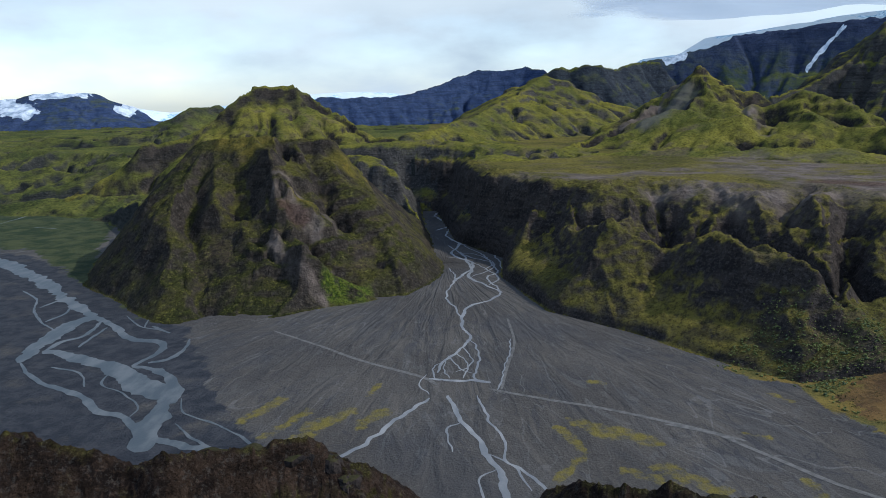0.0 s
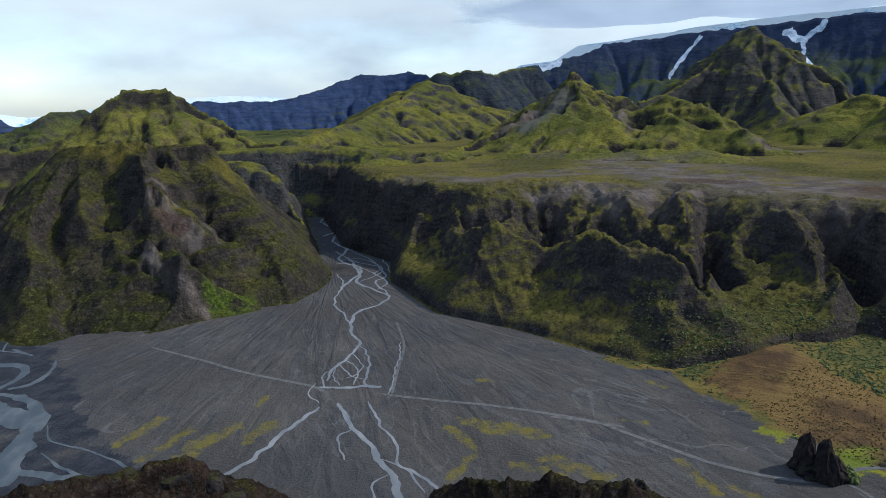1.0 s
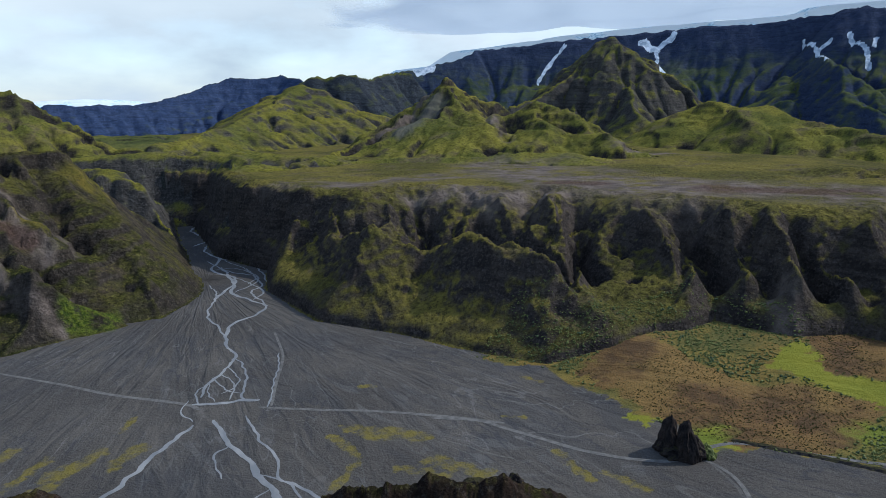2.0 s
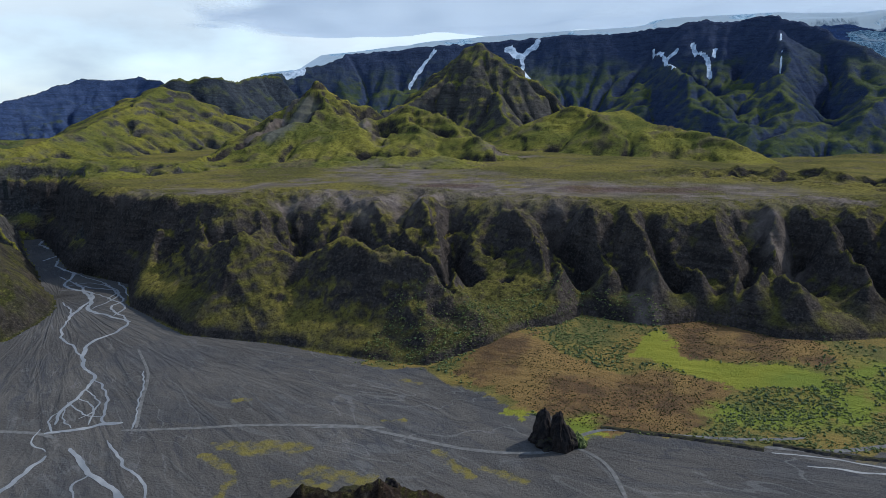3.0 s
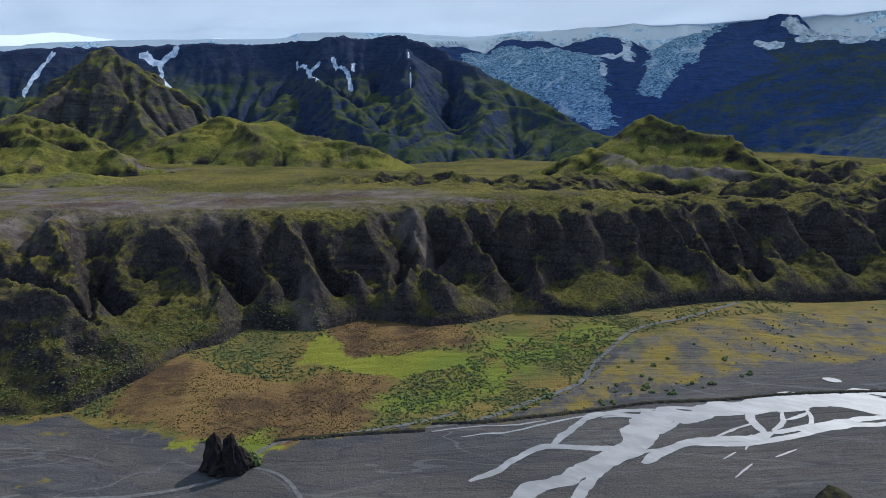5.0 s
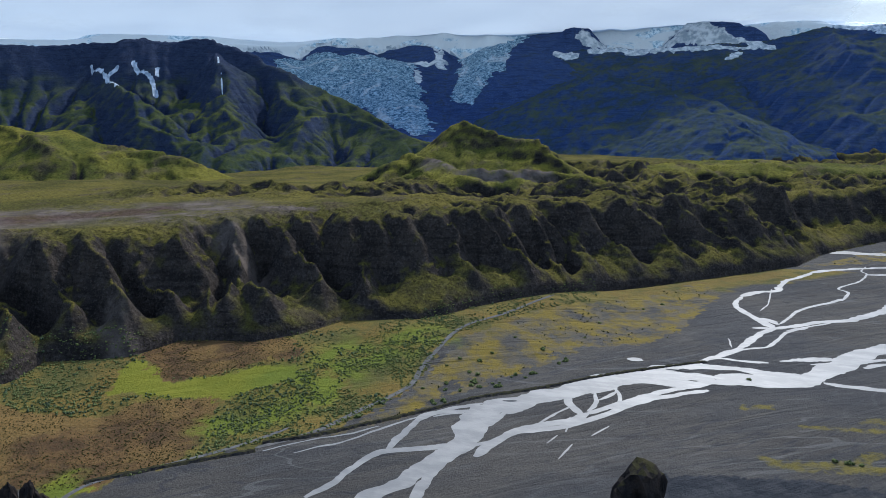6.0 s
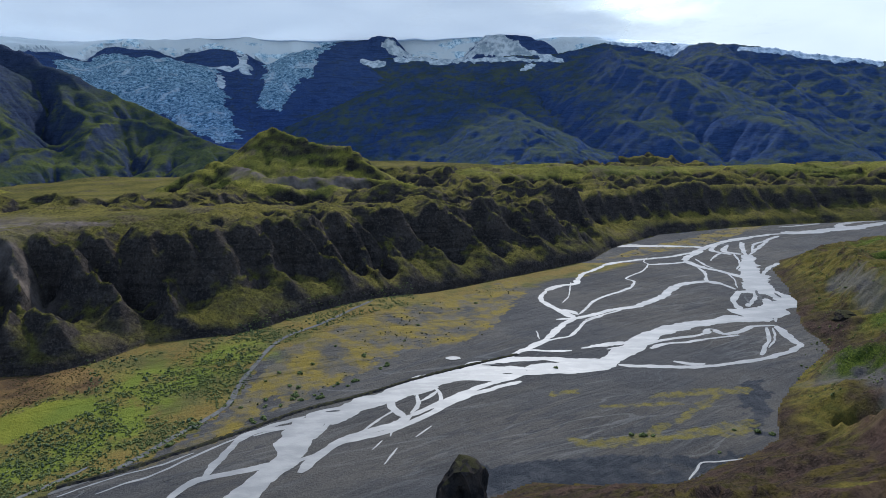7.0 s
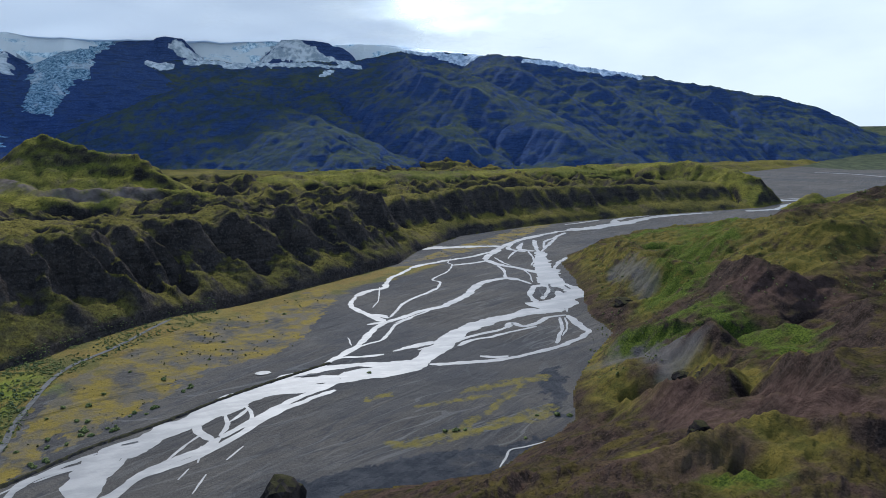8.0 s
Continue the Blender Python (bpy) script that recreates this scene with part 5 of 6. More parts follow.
RELIEF.append((8, 12, [(203, -103), (199, -120), (202, -138), (191, -150)]))
RELIEF.append((-9, 9, [(188, -117), (181, -123), (176, -127)]))
RELIEF.append((8, 12, [(191, -150), (177, -155), (170, -164)]))
RELIEF.append((10, 16, [(262, -188), (228, -186), (193, -177)]))
RELIEF.append((-8, 12, [(271, -149), (257, -168), (234, -174)]))
RELIEF.append((16, 50, [(615, -479), (582, -497), (542, -523)]))
RELIEF.append((-10, 40, [(756, -422), (674, -429), (615, -454)]))
RELIEF.append((12, 18, [(476, -296), (404, -260), (330, -222), (294, -188)]))
RELIEF.append((-8, 14, [(341, -240), (274, -214), (220, -188)]))
RELIEF.append((10, 30, [(464, -388), (405, -373), (297, -293)]))
# the great cliff: its foot on the valley floor and its rim above
FOOT = [(-4800, 1500), (-1200, 1450), (-800, 1420), (-500, 1380), (-200, 1330), (-60, 1310), (-15, 1290), (15, 1000), (75, 880), (65, 778), (100, 644), (165, 574), (211, 505), (250, 462), (303, 453),
        (348, 464), (376, 456), (415, 470), (428, 440), (445, 410), (490, 400), (500, 370), (505, 335), (535, 308), (582, 290), (600, 250), (608, 222), (632, 200), (662, 185), (708, 148), (764, 103), (832, 43), (900, -30), (965, -104), (1022, -162), (1115, -208),
        (1257, -320), (1330, -470), (1373, -600), (1420, -850), (1460, -1120), (1530, -1230), (1750, -1170), (2000, -1180), (2400, -1500), (2700, -2200),
        (2950, -2950), (3200, -3250), (4000, -3100), (4800, -3000)]
RIM = [(-4800, 1950), (-1200, 1800), (-800, 1750), (-500, 1680), (-200, 1480), (-50, 1365), (25, 1330), (50, 1050), (117, 900), (185, 832), (255, 880), (313, 807), (358, 771), (415, 767), (415, 715), (440, 690), (450, 655), (472, 622),
       (503, 590), (508, 550), (524, 511), (548, 482), (594, 484), (650, 465), (690, 455), (735, 440), (762, 415), (760, 375), (775, 345), (820, 335), (871, 320), (935, 260), (1020, 150), (1090, 50), (1190, -30), (1270, -140),
       (1400, -330), (1480, -560), (1560, -850), (1590, -1060), (1650, -1100), (1850, -1020), (2100, -1000), (2600, -1300), (3000, -2100),
       (3250, -2800), (3500, -2900), (4000, -2800), (4800, -2700)]
# bank of the valley floor on the side of the near hill, and under the rocky hill
BANK_NEAR = [(1600, -4800), (2100, -2300)] + [(1579, -1488), (1426, -1170), (1355, -953), (1260, -758), (1112, -592), (1048, -508), (1018, -433), (944, -394), (783, -349), (674, -309), (612, -304), (542, -246), (475, -203), (433, -185), (411, -165), (398, -138), (370, -104)] + [
             (376, -30), (330, 40), (290, 110), (200, 190), (90, 250), (-40, 270), (-150, 250), (-260, 260), (-420, 200), (-800, -100), (-4000, -1500)]
BANK_LEFT = [(-4800, 1400), (-2200, 1430), (-1100, 1330), (-760, 1330), (-600, 1230), (-500, 1080), (-470, 900), (-420, 780), (-330, 690), (-273, 626), (-204, 617),
             (-129, 667), (-42, 713), (0, 809), (-14, 900), (-20, 990), (-45, 1290)]
NEAR = [(-260, -90, 128), (-150, 20, 124), (-60, 20, 112), (60, -60, 108), (150, -120, 106), (260, -300, 110), (330, -560, 100), (500, -1000, 90), (500, -1800, 80)]


def hash2(i, j):
    n = (i.astype(np.int64) * 374761393 + j.astype(np.int64) * 668265263) & 0xFFFFFFFF
    n = ((n ^ (n >> 13)) * 1274126177) & 0xFFFFFFFF
    return ((n ^ (n >> 16)) & 0xFFFF) / 65535.0


def grain(x, y, size, octaves=1, rough=0.5, ridged=False):
    """Value noise about 0 (-1 to 1), in numpy."""
    total, amp, norm = 0.0, 1.0, 0.0
    for k in range(octaves):
        u, v = x / size + 17.3 * k, y / size - 9.1 * k
        i, j = np.floor(u), np.floor(v)
        fu, fv = u - i, v - j
        fu, fv = fu * fu * fu * (fu * (fu * 6 - 15) + 10), fv * fv * fv * (fv * (fv * 6 - 15) + 10)
        a, b, c, d = hash2(i, j), hash2(i + 1, j), hash2(i, j + 1), hash2(i + 1, j + 1)
        n = 2 * ((a + (b - a) * fu) * (1 - fv) + (c + (d - c) * fu) * fv) - 1
        total = total + amp * ((1 - 2 * np.abs(n)) if ridged else n)
        norm, amp, size = norm + amp, amp * rough, size * 0.5
    return total / norm


def nearest(x, y, line):
    """Distance to a plan line, side (plus on its left), run along it, and height on it."""
    best = np.full(x.shape, 1e12)
    side, run, high = np.zeros(x.shape), np.zeros(x.shape), np.zeros(x.shape)
    start = 0.0
    for p, q in zip(line[:-1], line[1:]):
        dx, dy = q[0] - p[0], q[1] - p[1]
        size = math.hypot(dx, dy) + 1e-9
        t = np.clip(((x - p[0]) * dx + (y - p[1]) * dy) / size ** 2, 0, 1)
        ex, ey = x - p[0] - t * dx, y - p[1] - t * dy
        d2 = ex * ex + ey * ey
        m = d2 < best
        best[m] = d2[m]
        side[m] = np.sign(dx * ey - dy * ex)[m]
        run[m] = (start + t * size)[m]
        if len(p) > 2:
            high[m] = (p[2] + t * (q[2] - p[2]))[m]
        start += size
    return np.sqrt(best), side, run, high


def ridge(x, y, line, s1, w, s2):
    """Height of a ridge at plan points, the distance to its crest there and the run along it."""
    best, dist, run = np.full(x.shape, -1e9), np.zeros(x.shape), np.zeros(x.shape)
    start = 0.0
    for p, q in zip(line[:-1], line[1:]):
        dx, dy = q[0] - p[0], q[1] - p[1]
        size = math.hypot(dx, dy) + 1e-9
        t = np.clip(((x - p[0]) * dx + (y - p[1]) * dy) / size ** 2, 0, 1)
        d = np.hypot(x - p[0] - t * dx, y - p[1] - t * dy)
        z = p[2] + t * (q[2] - p[2]) - s1 * np.minimum(d, w) - s2 * np.maximum(d - w, 0)
        m = z > best
        best[m], dist[m], run[m] = z[m], d[m], (start + t * size)[m]
        start += size
    return best, dist, run


def smooth(v, lo, hi):
    t = np.clip((v - lo) / (hi - lo), 0, 1)
    return t * t * (3 - 2 * t)


KINDS = ["ground", "cliff_plateau"] + sorted({s[0] for s in SHAPE.values()} - {"cliff_plateau"})


# how readily rain cuts each kind of land
HARDNESS = np.array([{"mountain_glacier": 0.12, "ice_cap": 0.0, "hill_long": 0.5, "hill_cone": 0.7, "hillock": 0.35, "cliff_plateau": 0.75, "hill_rocky": 0.4, "near_ridge": 0.5,
                      "mountain_massif": 0.5}.get(k, 0.8) for k in KINDS])


MOUNTAIN = np.array([0.25 if k.startswith("mountain") else 0.6 for k in KINDS])


def inside(x, y, poly):
    """Whether plan points lie in a closed outline."""
    odd = np.zeros(x.shape, bool)
    for (ax, ay), (bx, by) in zip(poly, poly[1:] + poly[:1]):
        if ay != by:
            odd ^= ((ay > y) != (by > y)) & (x < (bx - ax) * (y - ay) / (by - ay) + ax)
    return odd


BEYOND = [(9000, -2700), (9000, 9000), (-9000, 9000), (-9000, 1950)]
FLOOR = BANK_LEFT + FOOT[6:] + BANK_NEAR


def rough_land(x, y):
    """Height and kind of land before rain has worked on it, and how far it may be worn."""
    r = np.hypot(x, y)
    az = np.degrees(np.arctan2(x, y))
    floor = inside(x, y, FLOOR)
    wob = grain(x, y, 45, 4, 0.55)
    d_near, d_left, (d_foot, s_foot, run, _) = nearest(x, y, BANK_NEAR)[0], nearest(x, y, BANK_LEFT)[0], nearest(x, y, FOOT)
    s_foot = np.where(inside(x, y, FOOT + BEYOND), 1.0, -1.0)
    shore = np.minimum(np.minimum(d_near, d_left), d_foot)
    out = np.where(floor, -shore, shore) + wob * 6
    h = grain(x, y, 60, 3) * 0.1 + np.clip((r - 3000) / 1900, 0, 1) ** 3 * 172 * smooth(az, 118, 126)
    # the wooded fan that slopes up to the cliff
    fan = 14 * smooth(x, 240, 330) * (1 - smooth(x, 700, 900)) * smooth(y, 0, 120)
    h = h + np.where(s_foot > 0, fan, fan * smooth(d_foot, 150, 0))
    kind = np.zeros(x.shape, np.int32)
    # the plateau and its cliff
    d_rim, _, run_r, _ = nearest(x, y, RIM)
    s_rim = np.where(inside(x, y, RIM + BEYOND), 1.0, -1.0)
    p = np.where(s_foot < 0, 0.0, np.where(s_rim > 0, 1.0, d_foot / (d_foot + d_rim + 1e-6)))
    # east of the buttresses the face stands close above its foot and a broken shelf runs back to the rim
    east = smooth(x, 590, 700) * (s_foot > 0)
    face = np.clip(d_foot / np.minimum(d_foot + d_rim + 1e-6, 84 + 0.12 * d_foot), 0, 1)
    p = np.where(s_rim > 0, p, p + east * (0.74 * face + 0.26 * p - p))
    gully = 0.4 * grain(run_r + wob * 12, d_rim * 0.25, 42, 3, 0.5, True) + 0.8 * grain(run_r + 50 + wob * 25, d_rim * 0.12, 120, 2, 0.45, True)
    small = grain(x, y, 20, 4, 0.6, True)
    belly = np.clip(4 * p * (1 - p), 0, 1) ** 0.8
    q = p + belly * (np.where((x > 150) & (x < 1000), 0.12, 0.26) * gully + 0.06 * wob + 0.04 * small) - 0.06 * smooth(d_rim, 40, 0) * np.abs(gully)
    q = np.clip(np.maximum(q, 0.7 * p), 0, 1)
    level = 97 - 30 * smooth(x, 850, 1500) - 20 * smooth(-y, 500, 1300) * smooth(x, 0, 900) - 22 * smooth(x, 1650, 1900) * smooth(-y, 600, 1000)
    under = np.where(s_foot > 0, fan, 0.0)
    cliff = under + (level - under) * (0.58 * q ** 0.6 + 0.42 * smooth(q, 0.45, 0.98))
    top = np.where(s_rim > 0, d_rim, 0)
    cliff = cliff + np.clip(top, 0, 900) * 0.006 + grain(x, y, 70, 4, 0.5) * 2.5 * smooth(top, 0, 60)
    cliff = np.where(s_foot > 0, cliff, -5)
    up = cliff > h
    h, kind = np.where(up, cliff, h), np.where(up, 1, kind)
    kind = np.where((kind == 1) & (x < -60), KINDS.index("slopes_left"), kind)
    # hills and mountains
    rows = list(RIDGES.items()) + [("near", NEAR)]
    for n, line in rows:
        name, s1, w, s2, size, deep = SHAPE.get(n, ("near_ridge", 0.3, 80, 0.45, 30, 6))
        top = max(q[2] for q in line)
        reach = w + max(top - s1 * w, 0) / s2 + 3 * deep
        xs, ys = [q[0] for q in line], [q[1] for q in line]
        m = (x > min(xs) - reach) & (x < max(xs) + reach) & (y > min(ys) - reach) & (y < max(ys) + reach)
        if not m.any():
            continue
        px, py = x[m], y[m]
        bend = min(size, 90) * 0.38
        z, d, run = ridge(px + grain(px, py, 1.4 * size + 9, 3) * bend, py + grain(px + 300, py, 1.4 * size + 9, 3) * bend, line, s1, w, s2)
        if deep:
            if name.startswith("mountain"):
                rib = 0.55 * grain(run + 31 + 0.4 * d, d * 0.22, size, 4, 0.55, True) + 0.6 * grain(px, py, size * 1.3, 4, 0.55, True)
                even = 0.3
            else:
                rib = grain(run + 31, d * 0.3, size, 3, 0.55, True)
                even = 0.45
            z = z + deep * rib * smooth(d, size * 0.1, size * 1.2) * 0.8
            z = z + grain(px, py, size * 0.6, 5, 0.58) * deep * even
        if not name.startswith(("mountain", "glacier", "ice")):
            z = np.minimum(z, out[m] * (0.8 if n == "bulge" else 1.1 if name == "hill_rocky" else 0.55 if name == "near_ridge" and n not in ("near_rocks", "near_rocks_b") else 1.5))
        cur, ck = h[m], kind[m]
        up = z > cur
        cur[up], ck[up] = z[up], KINDS.index(name)
        h[m], kind[m] = cur, ck
    # spurs that stand out of the slopes and gullies cut into them
    wx, wy = x + grain(x, y, 26, 3) * 6 + grain(x, y + 200, 75, 2) * 12, y + grain(x + 60, y, 26, 3) * 6 + grain(x + 200, y, 75, 2) * 12
    rise, dig = np.zeros(x.shape), np.zeros(x.shape)
    for tall, wide, line in RELIEF:
        xs, ys = [q[0] for q in line], [q[1] for q in line]
        m = (x > min(xs) - 1.3 * wide) & (x < max(xs) + 1.3 * wide) & (y > min(ys) - 1.3 * wide) & (y < max(ys) + 1.3 * wide)
        if m.any():
            d, _, run, _ = nearest(wx[m], wy[m], line)
            size = sum(math.dist(p, q) for p, q in zip(line, line[1:]))
            v = abs(tall) * np.clip(1 - d / (wide * (1 + 0.3 * grain(run, 0 * run - tall, 30, 2))), 0, 1) ** 1.45 * (0.35 + 0.65 * smooth(np.minimum(run, size - run), 0, 0.3 * size))
            v = v * (1 + 0.25 * grain(run, 0 * run + tall, 0.4 * wide + 4, 3))
            (rise if tall > 0 else dig)[m] = np.maximum((rise if tall > 0 else dig)[m], v)
    rise = np.where((kind == 1) & (x < 1050), np.minimum(rise, np.maximum(level + 1.5 - h, 0)), rise)
    h = h + (rise - dig) * (kind > 0) * smooth(out, 0, 25)
    # the far end of the plateau breaks up into mounds and gullies
    broken = smooth(x + 0.3 * y, 960, 1120) * (kind == 1) * (y > -900) * np.where(s_rim > 0, smooth(d_rim - 520 * smooth(y, 600, 300), 420, 250), smooth(d_foot, 100, 150))
    h = h + broken * (np.maximum(grain(x, y, 150, 4, 0.55, True), -0.75) * 42 - 22)
    # steps of harder rock in the hills
    hard = smooth(grain(x + 500, y, 180, 3), -0.1, 0.35) * (kind > 1) * (kind != KINDS.index("near_ridge")) * (kind != KINDS.index("ice_cap")) * MOUNTAIN[kind]
    tall = np.where(r > 2300, 46.0, 24.0)
    f = np.mod((h + wob * 14 + grain(x, y, 210, 3) * 45) / tall, 1.0)
    h = h + hard * smooth(out, 0, 60) * tall * 0.62 * (smooth(f, 0.42, 0.62) - f)
    soft = smooth(out, 4, 40) * (kind > 0) * np.where((kind == 1) & (s_rim > 0), np.maximum(smooth(d_rim, 60, 10), broken), 1.0)
    soft = soft * HARDNESS[kind] * smooth(r, 250, 420)
    return h, kind, soft, out, np.where((kind == 1) & (s_rim > 0), d_rim * (1 - broken), 0)


def wear(x0, y0, nx, ny, cell, rounds, drops, reach, bite, seed, extra=None):
    """Rain on a stretch of land: drops run downhill and cut gullies; returns the change of height."""
    gx, gy = np.meshgrid(x0 + cell * np.arange(nx), y0 + cell * np.arange(ny))
    h, kind, soft, _, _ = rough_land(gx.ravel(), gy.ravel())
    if extra is not None:
        h = h + sample(extra, gx.ravel(), gy.ravel()) * soft
    h, soft = h.reshape(ny, nx), soft.reshape(ny, nx)
    first, rnd = h.copy(), np.random.RandomState(seed)
    starts = np.flatnonzero(soft.ravel() > 0.2)
    for k in range(rounds):
        dy, dx = np.gradient(h, cell)
        steep = np.hypot(dx, dy) + 1e-6
        ux, uy, st = (-dx / steep).ravel(), (-dy / steep).ravel(), steep.ravel()
        at = starts[rnd.randint(len(starts), size=drops)]
        px, py = (at % nx) + rnd.rand(drops), (at // nx) + rnd.rand(drops)
        vx, vy = np.zeros(drops), np.zeros(drops)
        flow = np.zeros(nx * ny)
        for _ in range(reach):
            c = py.astype(np.int64) * nx + px.astype(np.int64)
            flow += np.bincount(c, minlength=nx * ny)
            vx, vy = 0.35 * vx + ux[c], 0.35 * vy + uy[c]
            s = np.hypot(vx, vy) + 1e-6
            px, py = px + vx / s, py + vy / s
            ok = (px > 1) & (px < nx - 2) & (py > 1) & (py < ny - 2) & (st[c] > 0.06)
            px, py, vx, vy = px[ok], py[ok], vx[ok], vy[ok]
            if not len(px):
                break
        flow = flow.reshape(ny, nx) * (len(starts) / drops)
        cut = bite * np.sqrt(flow) * np.minimum(steep, 1.2) * soft
        cut = np.minimum(cut, cell * 0.7)
        pad = np.pad(cut, 1, mode="edge")
        cut = 0.4 * cut + 0.15 * (pad[:-2, 1:-1] + pad[2:, 1:-1] + pad[1:-1, :-2] + pad[1:-1, 2:])
        h = h - cut
    return x0, y0, cell, np.clip(h - first, -70, 0)


def sample(grid, x, y):
    """The change of height at plan points; none outside the stretch."""
    x0, y0, cell, v = grid
    ny, nx = v.shape
    u, w = np.clip((x - x0) / cell, 0, nx - 1.001), np.clip((y - y0) / cell, 0, ny - 1.001)
    i, j = u.astype(np.int64), w.astype(np.int64)
    fu, fw = u - i, w - j
    res = (v[j, i] * (1 - fu) + v[j, i + 1] * fu) * (1 - fw) + (v[j + 1, i] * (1 - fu) + v[j + 1, i + 1] * fu) * fw
    edge = np.minimum(np.minimum(x - x0, x0 + cell * (nx - 1) - x), np.minimum(y - y0, y0 + cell * (ny - 1) - y))
    return res * smooth(edge, 0, 12 * cell)


WIDE = wear(-1700, -3400, 660, 800, 10.0, 10, 110000, 90, 0.62, 3)
CLOSE = wear(-760, -1350, 740, 850, 4.0, 9, 160000, 80, 0.16, 5, WIDE)


def land(x, y):
    """Height and kind of land at plan points."""
    r = np.hypot(x, y)
    h, kind, soft, out, flat = rough_land(x, y)
    h = h + (sample(WIDE, x, y) + sample(CLOSE, x, y)) * soft
    # broken ground: knolls, runnels and outcrops, coarser far away
    hill = smooth(out, 0, 45) * (kind > 0)
    keep = np.where(flat > 25, 0.2, 1.0) * (0.12 + 0.88 * smooth(r, 130, 420))
    far = smooth(r, 1300, 3000)
    h = h + hill * keep * ((1 - far) * (1 - 0.7 * (kind == KINDS.index("near_ridge"))) * (grain(x, y, 55, 4, 0.58, True) * 1.6 + smooth(r, 700, 1300) * grain(x - 40, y, 130, 4, 0.55, True) * 2.0 + grain(x + 90, y, 15, 3, 0.6) * 1.2)
                           + far * (grain(x, y, 150, 5, 0.58, True) * 4 - 1))
    # crags on the steep rock
    crags = np.maximum(grain(x + 40, y, 34, 5, 0.64, True), -0.3) * 6.5 + grain(x, y + 70, 12, 4, 0.66, True) * 3.2
    h = h + hill * soft * (1 - far) * (kind != KINDS.index("near_ridge")) * crags * np.where((kind == 1) | (kind == KINDS.index("hill_rocky")), 1.0, 0.3)
    h = h + hill * (kind == KINDS.index("near_ridge")) * smooth(r, 230, 420) * (grain(x + 13, y, 55, 5, 0.55) * 7 + grain(x, y + 50, 30, 4, 0.62, True) * 4.5 + grain(x, y, 120, 2) * 5)
    h = h + hill * smooth(r, 420, 150) * smooth(r, 8, 70) * (grain(x, y, 9, 5, 0.64, True) * 2.6 + grain(x + 5, y, 24, 3, 0.6, True) * 2.4)
    return h, kind
RES = 1.0
RINGS = [(0.05, 60, 24), (60, 400, 160), (400, 1250, 390), (1250, 2500, 190), (2500, 4900, 250)]


def coats(x, y):
    """How much of each ground cover lies on plan points."""
    out = {k: np.zeros(x.shape) for k in ("moss", "snow", "lush", "scree", "red", "rocky", "heath", "meadow", "scrub", "gold", "scrub_far", "turf", "bushy", "ice", "dark_gravel")}
    jx, jy = x + grain(x, y, 16, 4, 0.6) * 14, y + grain(x + 77, y - 31, 16, 4, 0.6) * 14
    for key, poly in AREAS:
        if key == "ice":
            out[key] = np.maximum(out[key], inside(jx + grain(x, y, 160, 4, 0.6) * 60, jy + grain(x + 90, y, 160, 4, 0.6) * 60, poly))
        else:
            out[key] = np.maximum(out[key], inside(jx, jy, poly))
    d = np.where(inside(x, y, FOOT + BEYOND), 0, nearest(x, y, FOOT)[0])
    out["scrub"] = np.maximum(out["scrub"], smooth(d + grain(x, y, 40, 3) * 25, 60, 45) * (x > 245) * (x < 1000))
    for key, width, line in PATCHES:
        xs, ys = [p[0] for p in line], [p[1] for p in line]
        m = (x > min(xs) - 2 * width) & (x < max(xs) + 2 * width) & (y > min(ys) - 2 * width) & (y < max(ys) + 2 * width)
        if m.any():
            px, py = x[m], y[m]
            d = nearest(px, py, line)[0] + grain(px, py, 0.6 * width, 4, 0.62) * 0.45 * width
            out[key][m] = np.maximum(out[key][m], smooth(width * 0.5 - d, -0.3 * width, 0.3 * width))
    return out


def build_land():
    az = np.radians(np.concatenate([np.linspace(-37, 140, int(1260 * RES)), np.linspace(140, 323, 60)[1:-1]]))
    rr = [np.linspace(a, b, int(n * RES), endpoint=False) for a, b, n in RINGS]
    rr = np.concatenate(rr + [np.array([4900.0])])
    A, Rr = np.meshgrid(az, rr)
    x, y = Rr * np.sin(A), Rr * np.cos(A)
    shape = x.shape
    h, kind = land(x.ravel(), y.ravel())
    co = np.stack([x.ravel(), y.ravel(), h], 1)
    nr, na = shape
    i = np.arange((nr - 1) * na).reshape(nr - 1, na)
    nxt = np.roll(i, -1, axis=1)
    quad = np.stack([i, i + na, nxt + na, nxt], 2).reshape(-1, 4)
    face_kind = kind[quad].max(axis=1)
    coat = coats(co[:, 0], co[:, 1])
    cap = (kind == KINDS.index("ice_cap")).astype(float).reshape(shape)
    for _ in range(14):
        pad = np.pad(cap, 1, mode="edge")
        cap = 0.2 * (cap + pad[:-2, 1:-1] + pad[2:, 1:-1] + pad[1:-1, :-2] + pad[1:-1, 2:])
    coat["snow"] = np.maximum(coat["snow"], np.clip(cap.ravel() * 2.0, 0, 1))
    obs = {}
    for k, name in enumerate(KINDS):
        f = quad[face_kind == k]
        if not len(f):
            continue
        used, inv = np.unique(f, return_inverse=True)
        me = bpy.data.meshes.new(name)
        me.vertices.add(len(used))
        me.vertices.foreach_set("co", co[used].ravel())
        me.loops.add(f.size)
        me.loops.foreach_set("vertex_index", inv.ravel().astype(np.int32))
        me.polygons.add(len(f))
        me.polygons.foreach_set("loop_start", np.arange(0, f.size, 4, dtype=np.int32))
        me.polygons.foreach_set("use_smooth", np.ones(len(f), bool))
        me.update()
        for key, v in coat.items():
            layer = me.attributes.new(key, "FLOAT", "POINT")
            layer.data.foreach_set("value", v[used].astype(np.float32))
        obs[name] = new(name, me)
    return obs


